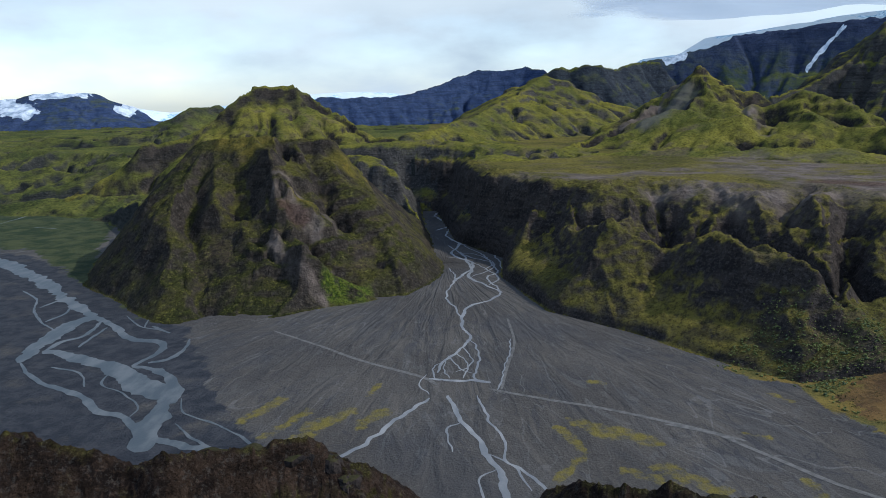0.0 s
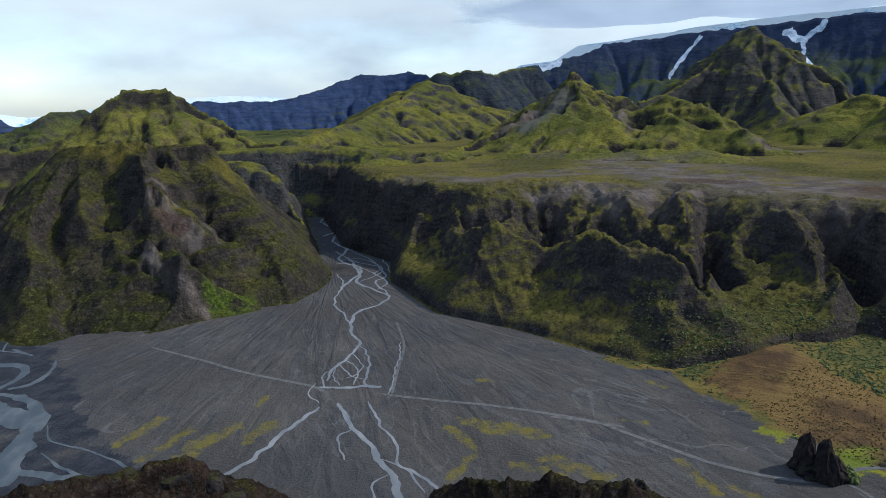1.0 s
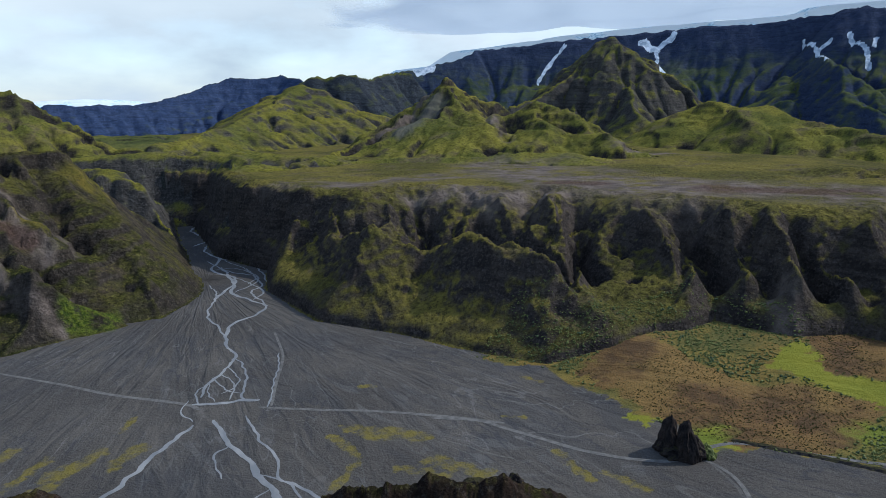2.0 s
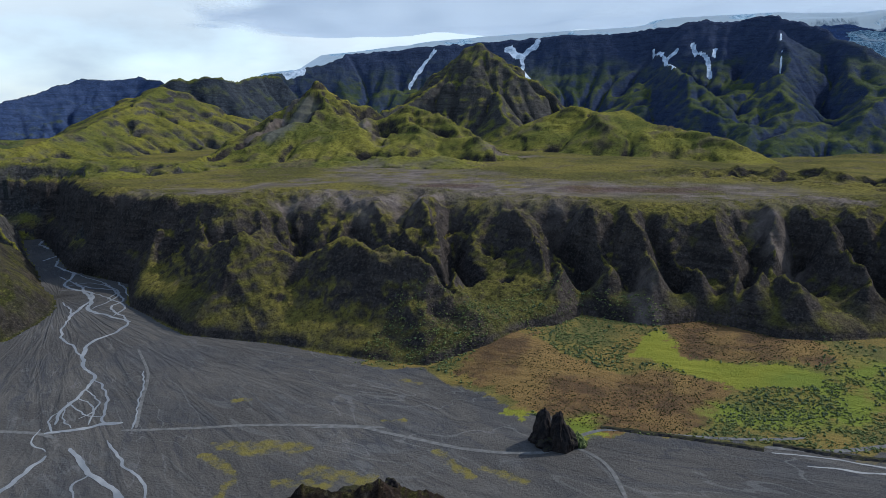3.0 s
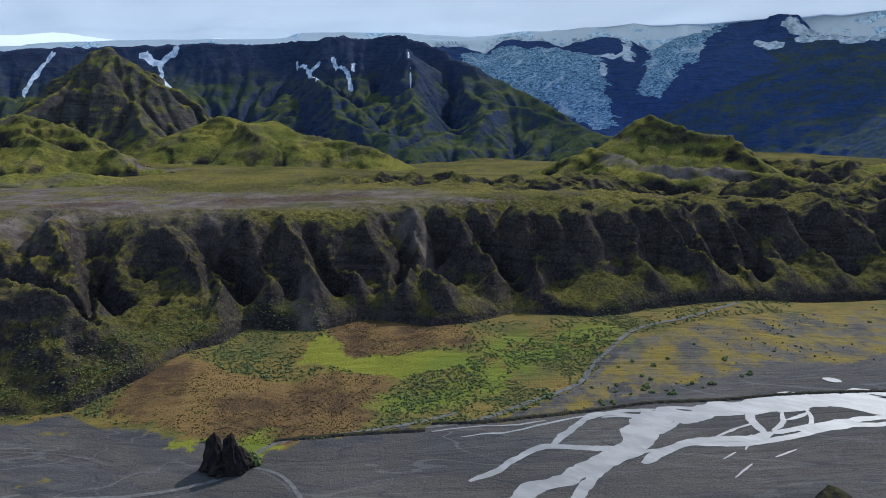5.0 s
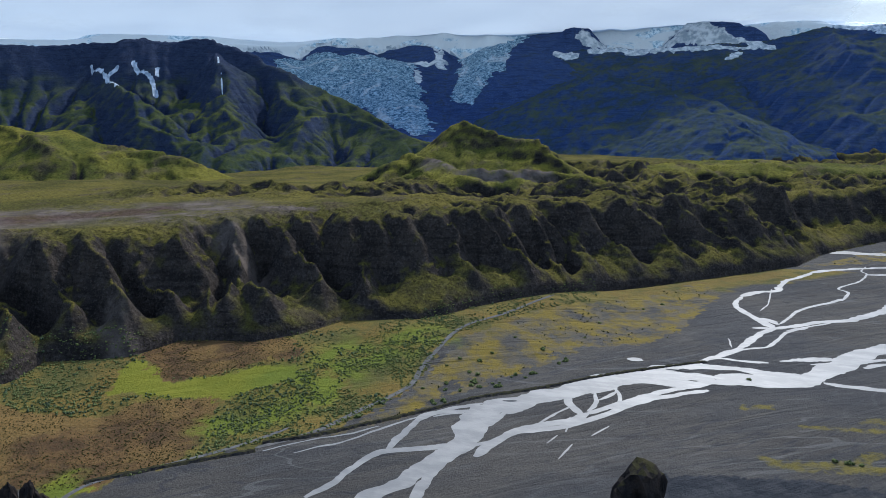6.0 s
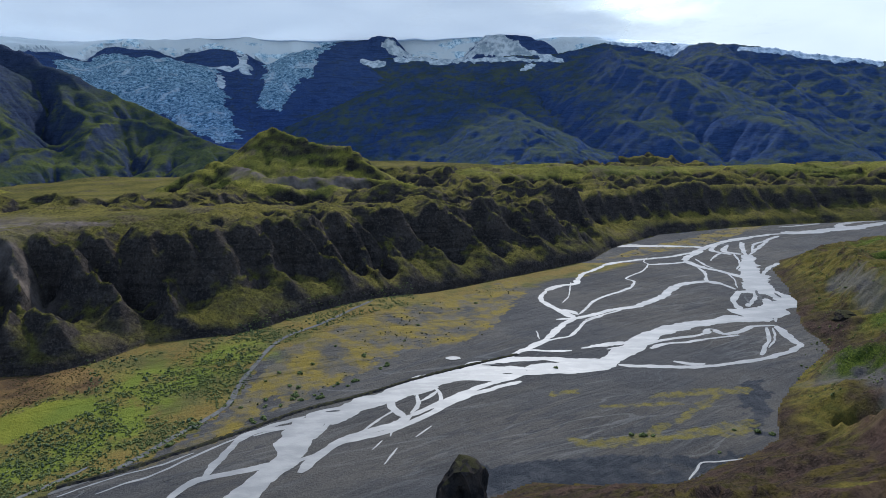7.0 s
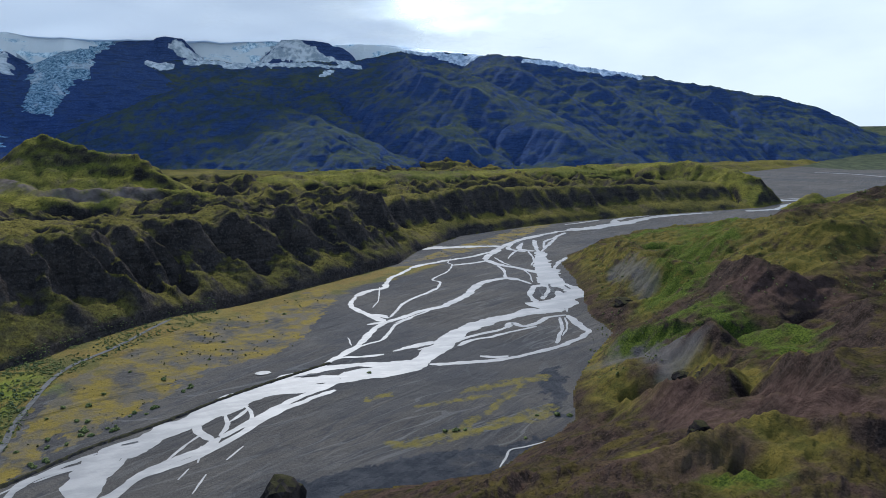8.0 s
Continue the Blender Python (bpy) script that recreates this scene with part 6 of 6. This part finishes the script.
# what each stretch of land is: words, category, material
KIND_OF = {
    "ground": ("grey gravel river plain with damp channels and yellow moss", "ground", m_plain),
    "cliff_plateau": ("dark basalt cliff with grassy ribs below a flat mossy plateau", "cliff", m_cliff),
    "hill_rocky": ("steep dark rocky hill with brown scree and mossy patches", "hill", m_rocky_shaded),
    "near_ridge": ("brown eroded hillside with bare earth and mossy hollows", "hill", m_near),
    "near_crags": ("dark rugged rocky edge of the near hill", "rocks", m_crags_shaded),
    "slopes_left": ("wide green slopes with dark outcrops beyond the rocky hill", "hill", m_slopes_shaded),
    "hill_knoll": ("small dark knoll beside the rocky hill", "hill", m_slopes_shaded),
    "hill_table": ("table-topped green peak with a dark rocky crown", "hill", m_hill),
    "hill_bench": ("grassy bench with dark rock steps above the canyon", "hill", m_peak),
    "hill_cone": ("pointed yellow-green hill with rocky flanks on the plateau", "hill", m_hill),
    "hill_peak": ("rugged green peak with grey rock flanks under the mountain", "hill", m_peak),
    "hill_long": ("long rounded moss-green hill behind the plateau", "hill", m_hill),
    "hillock": ("steep little green hillock in front of the glacier", "hill", m_hill),
    "bluff_mid": ("broken earthy bluff at the far end of the plateau", "hill", m_hill),
    "terrace_low": ("low grassy terrace with a dark bluff above the river", "hill", m_hill),
    "mountain_left": ("distant blue mountain with snow on its shoulders", "mountain", m_back_hazed),
    "mountain_back": ("distant dark blue ridge with steep gullied cliffs", "mountain", m_back_hazed),
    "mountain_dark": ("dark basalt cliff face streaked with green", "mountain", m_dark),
    "mountain_great": ("great dark blue mountain with snow gullies and green spurs", "mountain", m_far_hazed),
    "mountain_glacier": ("steep dark mountain head with crevassed blue glacier tongues", "mountain", m_glacier_hazed),
    "mountain_massif": ("long blue-black mountain side with snow along its top", "mountain", m_massif_hazed),
    "ice_cap": ("white snowfield and pale ice along the mountain top", "glacier", m_snow),
}
lands = build_land()
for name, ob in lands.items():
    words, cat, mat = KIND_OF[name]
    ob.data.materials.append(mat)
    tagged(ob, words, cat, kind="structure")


# ---- water, tracks and the embankment ----
def curve_points(line, gap):
    """A smooth plan line through the given points, with a point every gap metres."""
    pts = [Vector((*p[:2], 0)) for p in line]
    pts = [pts[0] * 2 - pts[1]] + pts + [pts[-1] * 2 - pts[-2]]
    res = []
    for a, b, c, d in zip(pts, pts[1:], pts[2:], pts[3:]):
        n = max(1, int((c - b).length / gap))
        for k in range(n):
            t = k / n
            res.append(0.5 * ((2 * b) + (c - a) * t + (2 * a - 5 * b + 4 * c - d) * t * t + (3 * b - a - 3 * c + d) * t ** 3))
    return res + [pts[-2]]


def ground_z(x, y):
    return land(np.array(x, float), np.array(y, float))[0]


def ribbon(verts, faces, line, w0, w1, lift, seed, ragged=0.35, draped=False, gap=2.5, stray=0.0):
    pts = curve_points(line, gap)
    n = len(pts)
    px, py = np.array([p.x for p in pts]), np.array([p.y for p in pts])
    tx, ty = np.gradient(px), np.gradient(py)
    size = np.hypot(tx, ty) + 1e-9
    nx, ny = -ty / size, tx / size
    w = np.linspace(w0, w1, n) * 0.44
    ends = np.minimum(1, np.minimum(np.arange(n) + 1, n - np.arange(n)) / 4) ** 0.5
    run = np.arange(n) * gap
    lw = w * ends * np.maximum(1 + ragged * (grain(run, 0 * run + seed * 7.7, 9 + 1.2 * w, 4, 0.65) * 1.5 + grain(run, 0 * run + seed * 1.7, 70, 2) * 0.8), 0.12)
    rw = w * ends * np.maximum(1 + ragged * (grain(run, 0 * run - seed * 5.3, 9 + 1.2 * w, 4, 0.65) * 1.5 + grain(run, 0 * run - seed * 2.3, 70, 2) * 0.8), 0.12)
    sway = grain(run, 0 * run + seed * 3.1, 40, 3) * min(3.0, w0 * 0.3) + stray * grain(run, 0 * run + seed * 6.1, 17, 3, 0.6) * ends
    px, py = px + nx * sway, py + ny * sway
    base = len(verts)
    lx, ly, rx, ry = px + nx * lw, py + ny * lw, px - nx * rw, py - ny * rw
    z = np.maximum(ground_z(lx, ly), ground_z(rx, ry)) if draped else np.full(n, 0.13)
    for k in range(n):
        verts += [(lx[k], ly[k], z[k] + lift), (rx[k], ry[k], z[k] + lift)]
        if k:
            faces.append((base + 2 * k - 2, base + 2 * k - 1, base + 2 * k + 1, base + 2 * k))


def strip_mesh(name, rows, lift, step, mat, words, cat, ragged=0.35, draped=False, stray=0.0):
    verts, faces = [], []
    for k, (g, w0, w1, line) in enumerate(rows):
        ribbon(verts, faces, line, w0, w1, lift + step * k, k + 1, ragged, draped, 2.5, stray)
    me = bpy.data.meshes.new(name)
    me.from_pydata(verts, [], faces)
    me.polygons.foreach_set("use_smooth", [True] * len(faces))
    me.materials.append(mat)
    return tagged(new(name, me), words, cat, kind="structure")


for name, words in (("left_river", "braided grey river with gravel bars in the valley"), ("canyon_stream", "thin braided stream running out of the canyon over gravel"),
                    ("main_river", "wide braided silvery glacial river with many channels")):
    strip_mesh(name, [c for c in CHANNELS if c[0] == name], 0.03, 0.0012, {"canyon_stream": m_stream, "left_river": m_left_shaded}.get(name, m_water), words, "river", 0.55 if name == "left_river" else 0.5, stray=3.0 if name == "canyon_stream" else 0.8)
strip_mesh("gravel_bars", BARS, 0.35, 0.004, m_bar, "narrow dark gravel bars between the river channels", "gravel", 0.6)
strip_mesh("road", TRACKS, 0.16, 0.004, m_track, "pale grey gravel track across the river plain", "road", 0.12, True)


# ---- things ----
def part(name, bm, material, parent=None, label=""):
    me = bpy.data.meshes.new(name)
    bm.to_mesh(me)
    bm.free()
    me.materials.append(material)
    ob = new(name, me)
    ob.parent = parent
    return tagged(ob, label)


def lump(bm, at, radius, tall, rnd, rings=2, rough=0.3):
    """An uneven clump: a small sphere with every point pushed in or out."""
    made = bmesh.ops.create_icosphere(bm, subdivisions=rings, radius=1.0)["verts"]
    for v in made:
        k = 1 + rnd.uniform(-rough, rough)
        v.co = Vector((at[0] + v.co.x * radius * k, at[1] + v.co.y * radius * k, at[2] + v.co.z * tall * k))


def plant_mesh(name, seed, mat, clumps=6, spread=1.0, rings=1):
    rnd, bm = random.Random(seed), bmesh.new()
    for k in range(clumps):
        a, d = rnd.uniform(0, 6.28), rnd.uniform(0, spread)
        lump(bm, (d * math.cos(a), d * math.sin(a), rnd.uniform(0.35, 0.85) * (1.2 - 0.5 * d / spread)), rnd.uniform(0.35, 0.7), rnd.uniform(0.35, 0.7), rnd, rings, 0.35)
    me = bpy.data.meshes.new(name)
    bm.to_mesh(me)
    bm.free()
    me.materials.append(mat)
    return me


def leaf_material(name, dark, light):
    k = Mat(name)
    isl = k.n.new("ShaderNodeNewGeometry")
    tone = k.mix(isl.outputs["Random Per Island"], dark, light)
    k.bump(k.noise(0.5, 4, 0.7), 0.5, 0.8)
    return k.finish(k.mix(k.math("MULTIPLY", k.step(k.noise(0.7, 4, 0.7), 0.42, 0.62), 0.6), tone, tuple(c * 0.4 for c in dark)), 0.95, 0.04)


m_birch = leaf_material("birch_leaves", (0.090, 0.110, 0.038), (0.180, 0.195, 0.070))
m_willow = leaf_material("willow_leaves", (0.055, 0.075, 0.038), (0.11, 0.135, 0.070))
m_low = leaf_material("low_shrub", (0.036, 0.038, 0.014), (0.085, 0.078, 0.026))


m_rubble = leaf_material("rubble", (0.040, 0.030, 0.024), (0.12, 0.092, 0.072))


def box_of(poly):
    return min(p[0] for p in poly), max(p[0] for p in poly), min(p[1] for p in poly), max(p[1] for p in poly)


def scatter(name, key, count, sizes, mat, words, cluster, seed, keep=0.0, avoid=()):
    """Many small plants over the areas of one cover, joined: nobody could count them."""
    rnd = np.random.RandomState(seed)
    polys = [poly for k, poly in AREAS if k == key]
    areas = [(b[1] - b[0]) * (b[3] - b[2]) for b in map(box_of, polys)]
    xs, ys = [], []
    for poly, a in zip(polys, areas):
        n = int(count * a / sum(areas) * 3)
        x0, x1, y0, y1 = box_of(poly)
        x, y = rnd.uniform(x0, x1, n), rnd.uniform(y0, y1, n)
        ok = inside(x, y, poly) & (grain(x, y, cluster, 3, 0.6) + rnd.uniform(-0.2, 0.2, n) > keep)
        for k, other in AREAS:
            if k in avoid:
                ok &= ~inside(x, y, other)
        xs.append(x[ok])
        ys.append(y[ok])
    x, y = np.concatenate(xs), np.concatenate(ys)
    pick = rnd.permutation(len(x))[:count]
    x, y = x[pick], y[pick]
    z = ground_z(x, y)
    base = [plant_mesh(name, 10 * seed + k, mat, 2) for k in range(4)]
    shapes = []
    for me in base:
        co = np.zeros(len(me.vertices) * 3)
        me.vertices.foreach_get("co", co)
        tri = np.array([list(f.vertices) for f in me.polygons])
        shapes.append((co.reshape(-1, 3), tri))
        bpy.data.meshes.remove(me)
    allv, allf, start = [], [], 0
    for k in range(len(x)):
        co, tri = shapes[rnd.randint(4)]
        s, a = rnd.uniform(*sizes) * rnd.uniform(0.7, 1.2), rnd.uniform(0, 6.28)
        ca, sa = math.cos(a) * s, math.sin(a) * s
        allv.append(np.stack([co[:, 0] * ca - co[:, 1] * sa + x[k], co[:, 0] * sa + co[:, 1] * ca + y[k], co[:, 2] * s * rnd.uniform(0.8, 1.2) + z[k] - 0.1 * s], 1))
        allf.append(tri + start)
        start += len(co)
    me = bpy.data.meshes.new(name)
    v, f = np.concatenate(allv), np.concatenate(allf)
    me.vertices.add(len(v))
    me.vertices.foreach_set("co", v.ravel())
    me.loops.add(f.size)
    me.loops.foreach_set("vertex_index", f.ravel().astype(np.int32))
    me.polygons.add(len(f))
    me.polygons.foreach_set("loop_start", np.arange(0, f.size, 3, dtype=np.int32))
    me.update()
    me.materials.append(mat)
    return tagged(new(name, me), words, "shrubs", kind="stuff")


scatter("birch_scrub", "scrub", 13000, (0.4, 1.3), m_birch, "dense dark green birch scrub below the cliff", 34, 3, -0.26, ("heath", "meadow", "gold"))
scatter("willow_scrub", "scrub", 2000, (0.7, 1.6), m_willow, "grey-green willow bushes among the birch scrub", 50, 5, 0.16, ("heath", "meadow", "gold"))
scatter("heath_shrubs", "heath", 4200, (0.3, 0.7), m_low, "small dark shrubs dotted over brown heath", 40, 7, -0.2)
scatter("gold_shrubs", "gold", 900, (0.4, 1.2), m_low, "low dark bushes on yellow mossy gravel", 40, 9, 0.05)


scatter("hillside_shrubs", "bushy", 6500, (0.45, 1.5), m_birch, "low dark bushes dotted over the brown hillside", 30, 11, -0.05)


scatter("loose_stones", "bushy", 3000, (0.2, 0.7), m_rubble, "loose brown stones strewn over the near hillside", 25, 13, 0.0)


# the embankment along the river
def embankment(rows):
    verts, faces, rnd = [], [], random.Random(4)
    for g, w0, w1, line in rows:
        pts = curve_points(line, 2.0)
        base = len(verts)
        for k, p in enumerate(pts):
            t = (pts[min(k + 1, len(pts) - 1)] - pts[max(k - 1, 0)]).normalized()
            n = Vector((-t.y, t.x, 0))
            z = float(ground_z([p.x], [p.y])[0])
            for off, up in ((-2.6, -0.4), (-0.9, 0.9), (0.9, 1.0), (2.4, -0.4)):
                q = p + n * (off + rnd.uniform(-0.5, 0.5))
                verts.append((q.x, q.y, max(z, 0.2) + up + rnd.uniform(-0.3, 0.3)))
            if k:
                a = base + 4 * (k - 1)
                faces += [(a + i, a + i + 1, a + i + 5, a + i + 4) for i in range(3)]
    me = bpy.data.meshes.new("embankment")
    me.from_pydata(verts, [], faces)
    me.materials.append(m_stone)
    return tagged(new("embankment", me), "low dark embankment of rough stones along the river", "embankment", kind="structure")


def stone_material(name, dark, light, size):
    k = Mat(name)
    mid, fine = k.noise(size, 6, 0.65), k.noise(size * 0.16, 6, 0.7)
    col = k.mix(k.step(mid, 0.35, 0.65), dark, light)
    col = k.mix(k.math("MULTIPLY", k.step(fine, 0.5, 0.7), 0.5), col, tuple(c * 0.4 for c in dark))
    top = k.step(k.math("ADD", k.up(), k.math("MULTIPLY", k.math("SUBTRACT", mid, 0.5), 0.9)), 0.72, 0.95)
    col = k.mix(k.math("MULTIPLY", top, 0.7), col, (0.036, 0.034, 0.012))
    k.bump(k.math("ADD", mid, k.math("MULTIPLY", fine, 0.4)), size * 0.3, 0.9)
    return k.finish(col, 1.0, 0.02)


m_stone = stone_material("stone", (0.020, 0.019, 0.019), (0.050, 0.044, 0.040), 3.0)
m_crag = stone_material("crag", (0.014, 0.013, 0.013), (0.042, 0.033, 0.028), 5.0)
embankment(LEVEE)


def crag(bm, at, size, rnd, lean=(0, 0), power=1.0, detail=4):
    """A rough rock: a sphere drawn up to a blunt or sharp top, broken by noise."""
    made = bmesh.ops.create_icosphere(bm, subdivisions=detail, radius=1.0)["verts"]
    off = Vector((rnd.uniform(0, 90), rnd.uniform(0, 90), rnd.uniform(0, 90)))
    for v in made:
        d = v.co.normalized()
        up = max(d.z, 0)
        k = 1 + 0.40 * noise.fractal(d * 1.7 + off, 0.9, 2.1, 5) + 0.14 * noise.fractal(d * 6 + off, 0.8, 2.2, 4)
        side = (1 - up ** 1.5) ** (0.5 * power) + 0.08
        flat = math.hypot(d.x, d.y) + 1e-6
        rad = side * k * min(1.0, flat * 3)
        v.co = Vector((at[0] + d.x / flat * rad * size[0] + lean[0] * up, at[1] + d.y / flat * rad * size[1] + lean[1] * up, at[2] + (d.z if d.z > 0 else 0.25 * d.z) * size[2] * (0.8 + 0.2 * k)))


def rock(name, spires, words, seed, mat):
    """A rock of one mass, or an empty with each spire as a part."""
    rnd = random.Random(seed)
    top = None
    if len(spires) > 1:
        top = new(name)
        top.location = spires[0][0]
        bpy.context.view_layer.update()
    for at, size, lean, power in spires:
        bm = bmesh.new()
        crag(bm, Vector(at) - (top.location if top else Vector()), size, rnd, lean, power)
        ob = part("spire" if top else name, bm, mat, top)
    return tagged(top or ob, words, "rock")


sx, sy = STACK
sz = float(ground_z([sx], [sy])[0])
ax, ay = sy / math.hypot(sx, sy), -sx / math.hypot(sx, sy)
rock("rock_stack", [((sx + ax * o + ay * i, sy + ay * o - ax * i, sz - 2), size, (0, 0), power) for o, i, size, power in
                    ((-4, 0, (7.0, 7, 24), 1.5), (5, 6, (6.0, 6.5, 25), 1.35), (8, 3, (7, 7, 15), 1.1), (-8, -1, (5, 5, 10), 0.9), (2, 3, (11, 9, 9), 1.0))],
     "dark twin-spired rock stack standing on the gravel plain", 5, m_crag)
px, py, pz = PILLAR
rock("rock_pillar", [((px, py, pz - 20.5), (7.2, 6.5, 20), (0.6, 0), 0.5)],
     "dark blocky rock pillar on the edge of the near slope", 8, m_crag)
for k, (rx, ry, rz), s in ((0, ROCK_A, (3.2, 2.8, 14)), (1, ROCK_B, (4.4, 3.2, 10)), (2, ROCK_C, (3.0, 2.6, 12)), (9, KNOB_A, (9, 6, 8)), (10, KNOB_B, (9, 7, 6)), (11, KNOB_C, (15, 9, 8)), (12, KNOB_D, (7, 5, 8))):
    if k > 2:
        rz = float(ground_z([rx], [ry])[0]) + 0.45 * s[2]
    rock("rock_outcrop", [((rx, ry, rz - s[2] + 0.5), s, (0.3, 0.2), 0.8)],
         "jagged brown rock outcrop on the near hillside", 20 + k, m_crag)["group"] = "near rock outcrops"

for k, ((rx, ry, rz), s) in enumerate((((-71, 161, 113), (5, 4, 8)), ((-62, 165, 111), (6, 5, 9)), ((-53, 170, 110), (5.5, 5, 10)), ((-43, 175, 109), (7, 6, 14)), ((-34, 175, 105), (5, 5, 13)), ((-28, 171, 101), (3.5, 4, 9)))):
    rock("edge_rock", [((rx, ry, rz - s[2] + 0.5), s, (0.2, 0.2), 0.45)], "blocky dark rock with mossy top on the near edge", 60 + k, m_crag)["group"] = "rocks of the near edge"

# single bushes on the gravel and round the stack
bushes = [plant_mesh("shrub", 70 + k, m_birch, 9, 1.2, 2) for k in range(4)]
for k, (bx, by) in enumerate(LONE_SHRUBS):
    rnd = random.Random(k)
    ob = new("shrub", bushes[k % 4])
    s = rnd.uniform(1.0, 1.9)
    ob.matrix_world = Matrix.Translation((bx, by, float(ground_z([bx], [by])[0]) - 0.1)) @ pose(0, 0, 0, 0, 0, rnd.uniform(0, 360)) @ Matrix.Diagonal((s, s, s * rnd.uniform(0.7, 1.0), 1))
    tagged(ob, "dark green rounded shrub on grey gravel", "shrub", "shrubs on the gravel")
for k in range(22):
    rnd = random.Random(500 + k)
    bx, by = sx + 7 + rnd.gauss(0, 6), sy + 1 + rnd.gauss(0, 6)
    ob = new("shrub", bushes[k % 4])
    s = rnd.uniform(1.4, 2.8)
    ob.matrix_world = Matrix.Translation((bx, by, float(ground_z([bx], [by])[0]) + max(0, 4 - 0.35 * math.hypot(bx - sx - 4, by - sy - 5)))) @ Matrix.Diagonal((s, s, s * 1.2, 1))
    tagged(ob, "dark green birch bush growing against the rock stack", "shrub", "bushes round the stack")

# a small pale pool beside the embankment
bm = bmesh.new()
bmesh.ops.create_circle(bm, cap_ends=True, segments=28, radius=1.0)
for v in bm.verts:
    k = 1 + 0.15 * noise.noise(v.co * 2)
    v.co = Vector((POND[0] + v.co.x * 4.5 * k, POND[1] + v.co.y * 6.5 * k, 0.62))
tagged(part("pool", bm, m_water), "small pale pool on the gravel", "pool", kind="structure")


# the cloud deck that hangs over the mountain tops
def cloud_deck():
    az = np.radians(np.linspace(6, 122, 117))
    rr = np.linspace(3250, 4930, 26)
    A, Rr = np.meshgrid(az, rr)
    x, y = (Rr * np.sin(A)).ravel(), (Rr * np.cos(A)).ravel()
    ragged = grain(x, y, 700, 4, 0.6).reshape(A.shape) * 9
    edge = np.minimum(smooth(np.degrees(A) + ragged, 7, 18), 1 - smooth(np.degrees(A) + ragged, 86, 118)).ravel() * smooth(Rr.ravel(), 3250, 3600)
    verts, faces, thick = [], [], []
    na, nr = len(az), len(rr)
    for lift in (0,):
        base = len(verts)
        z = 690 + 40 * grain(x, y, 500, 4) + 185 * smooth(Rr.ravel(), 4800, 3250)
        verts += list(zip(x.tolist(), y.tolist(), z.tolist()))
        thick += edge.tolist()
        faces += [(base + r * na + k, base + r * na + k + 1, base + (r + 1) * na + k + 1, base + (r + 1) * na + k) for r in range(nr - 1) for k in range(na - 1)]
    me = bpy.data.meshes.new("cloud")
    me.from_pydata(verts, [], faces)
    me.polygons.foreach_set("use_smooth", [True] * len(faces))
    layer = me.attributes.new("thick", "FLOAT", "POINT")
    layer.data.foreach_set("value", thick)
    me.materials.append(m_cloud)
    return tagged(new("cloud", me), "pale grey cloud deck lying over the glacier and mountain tops", "cloud", kind="structure")


cloud_deck()
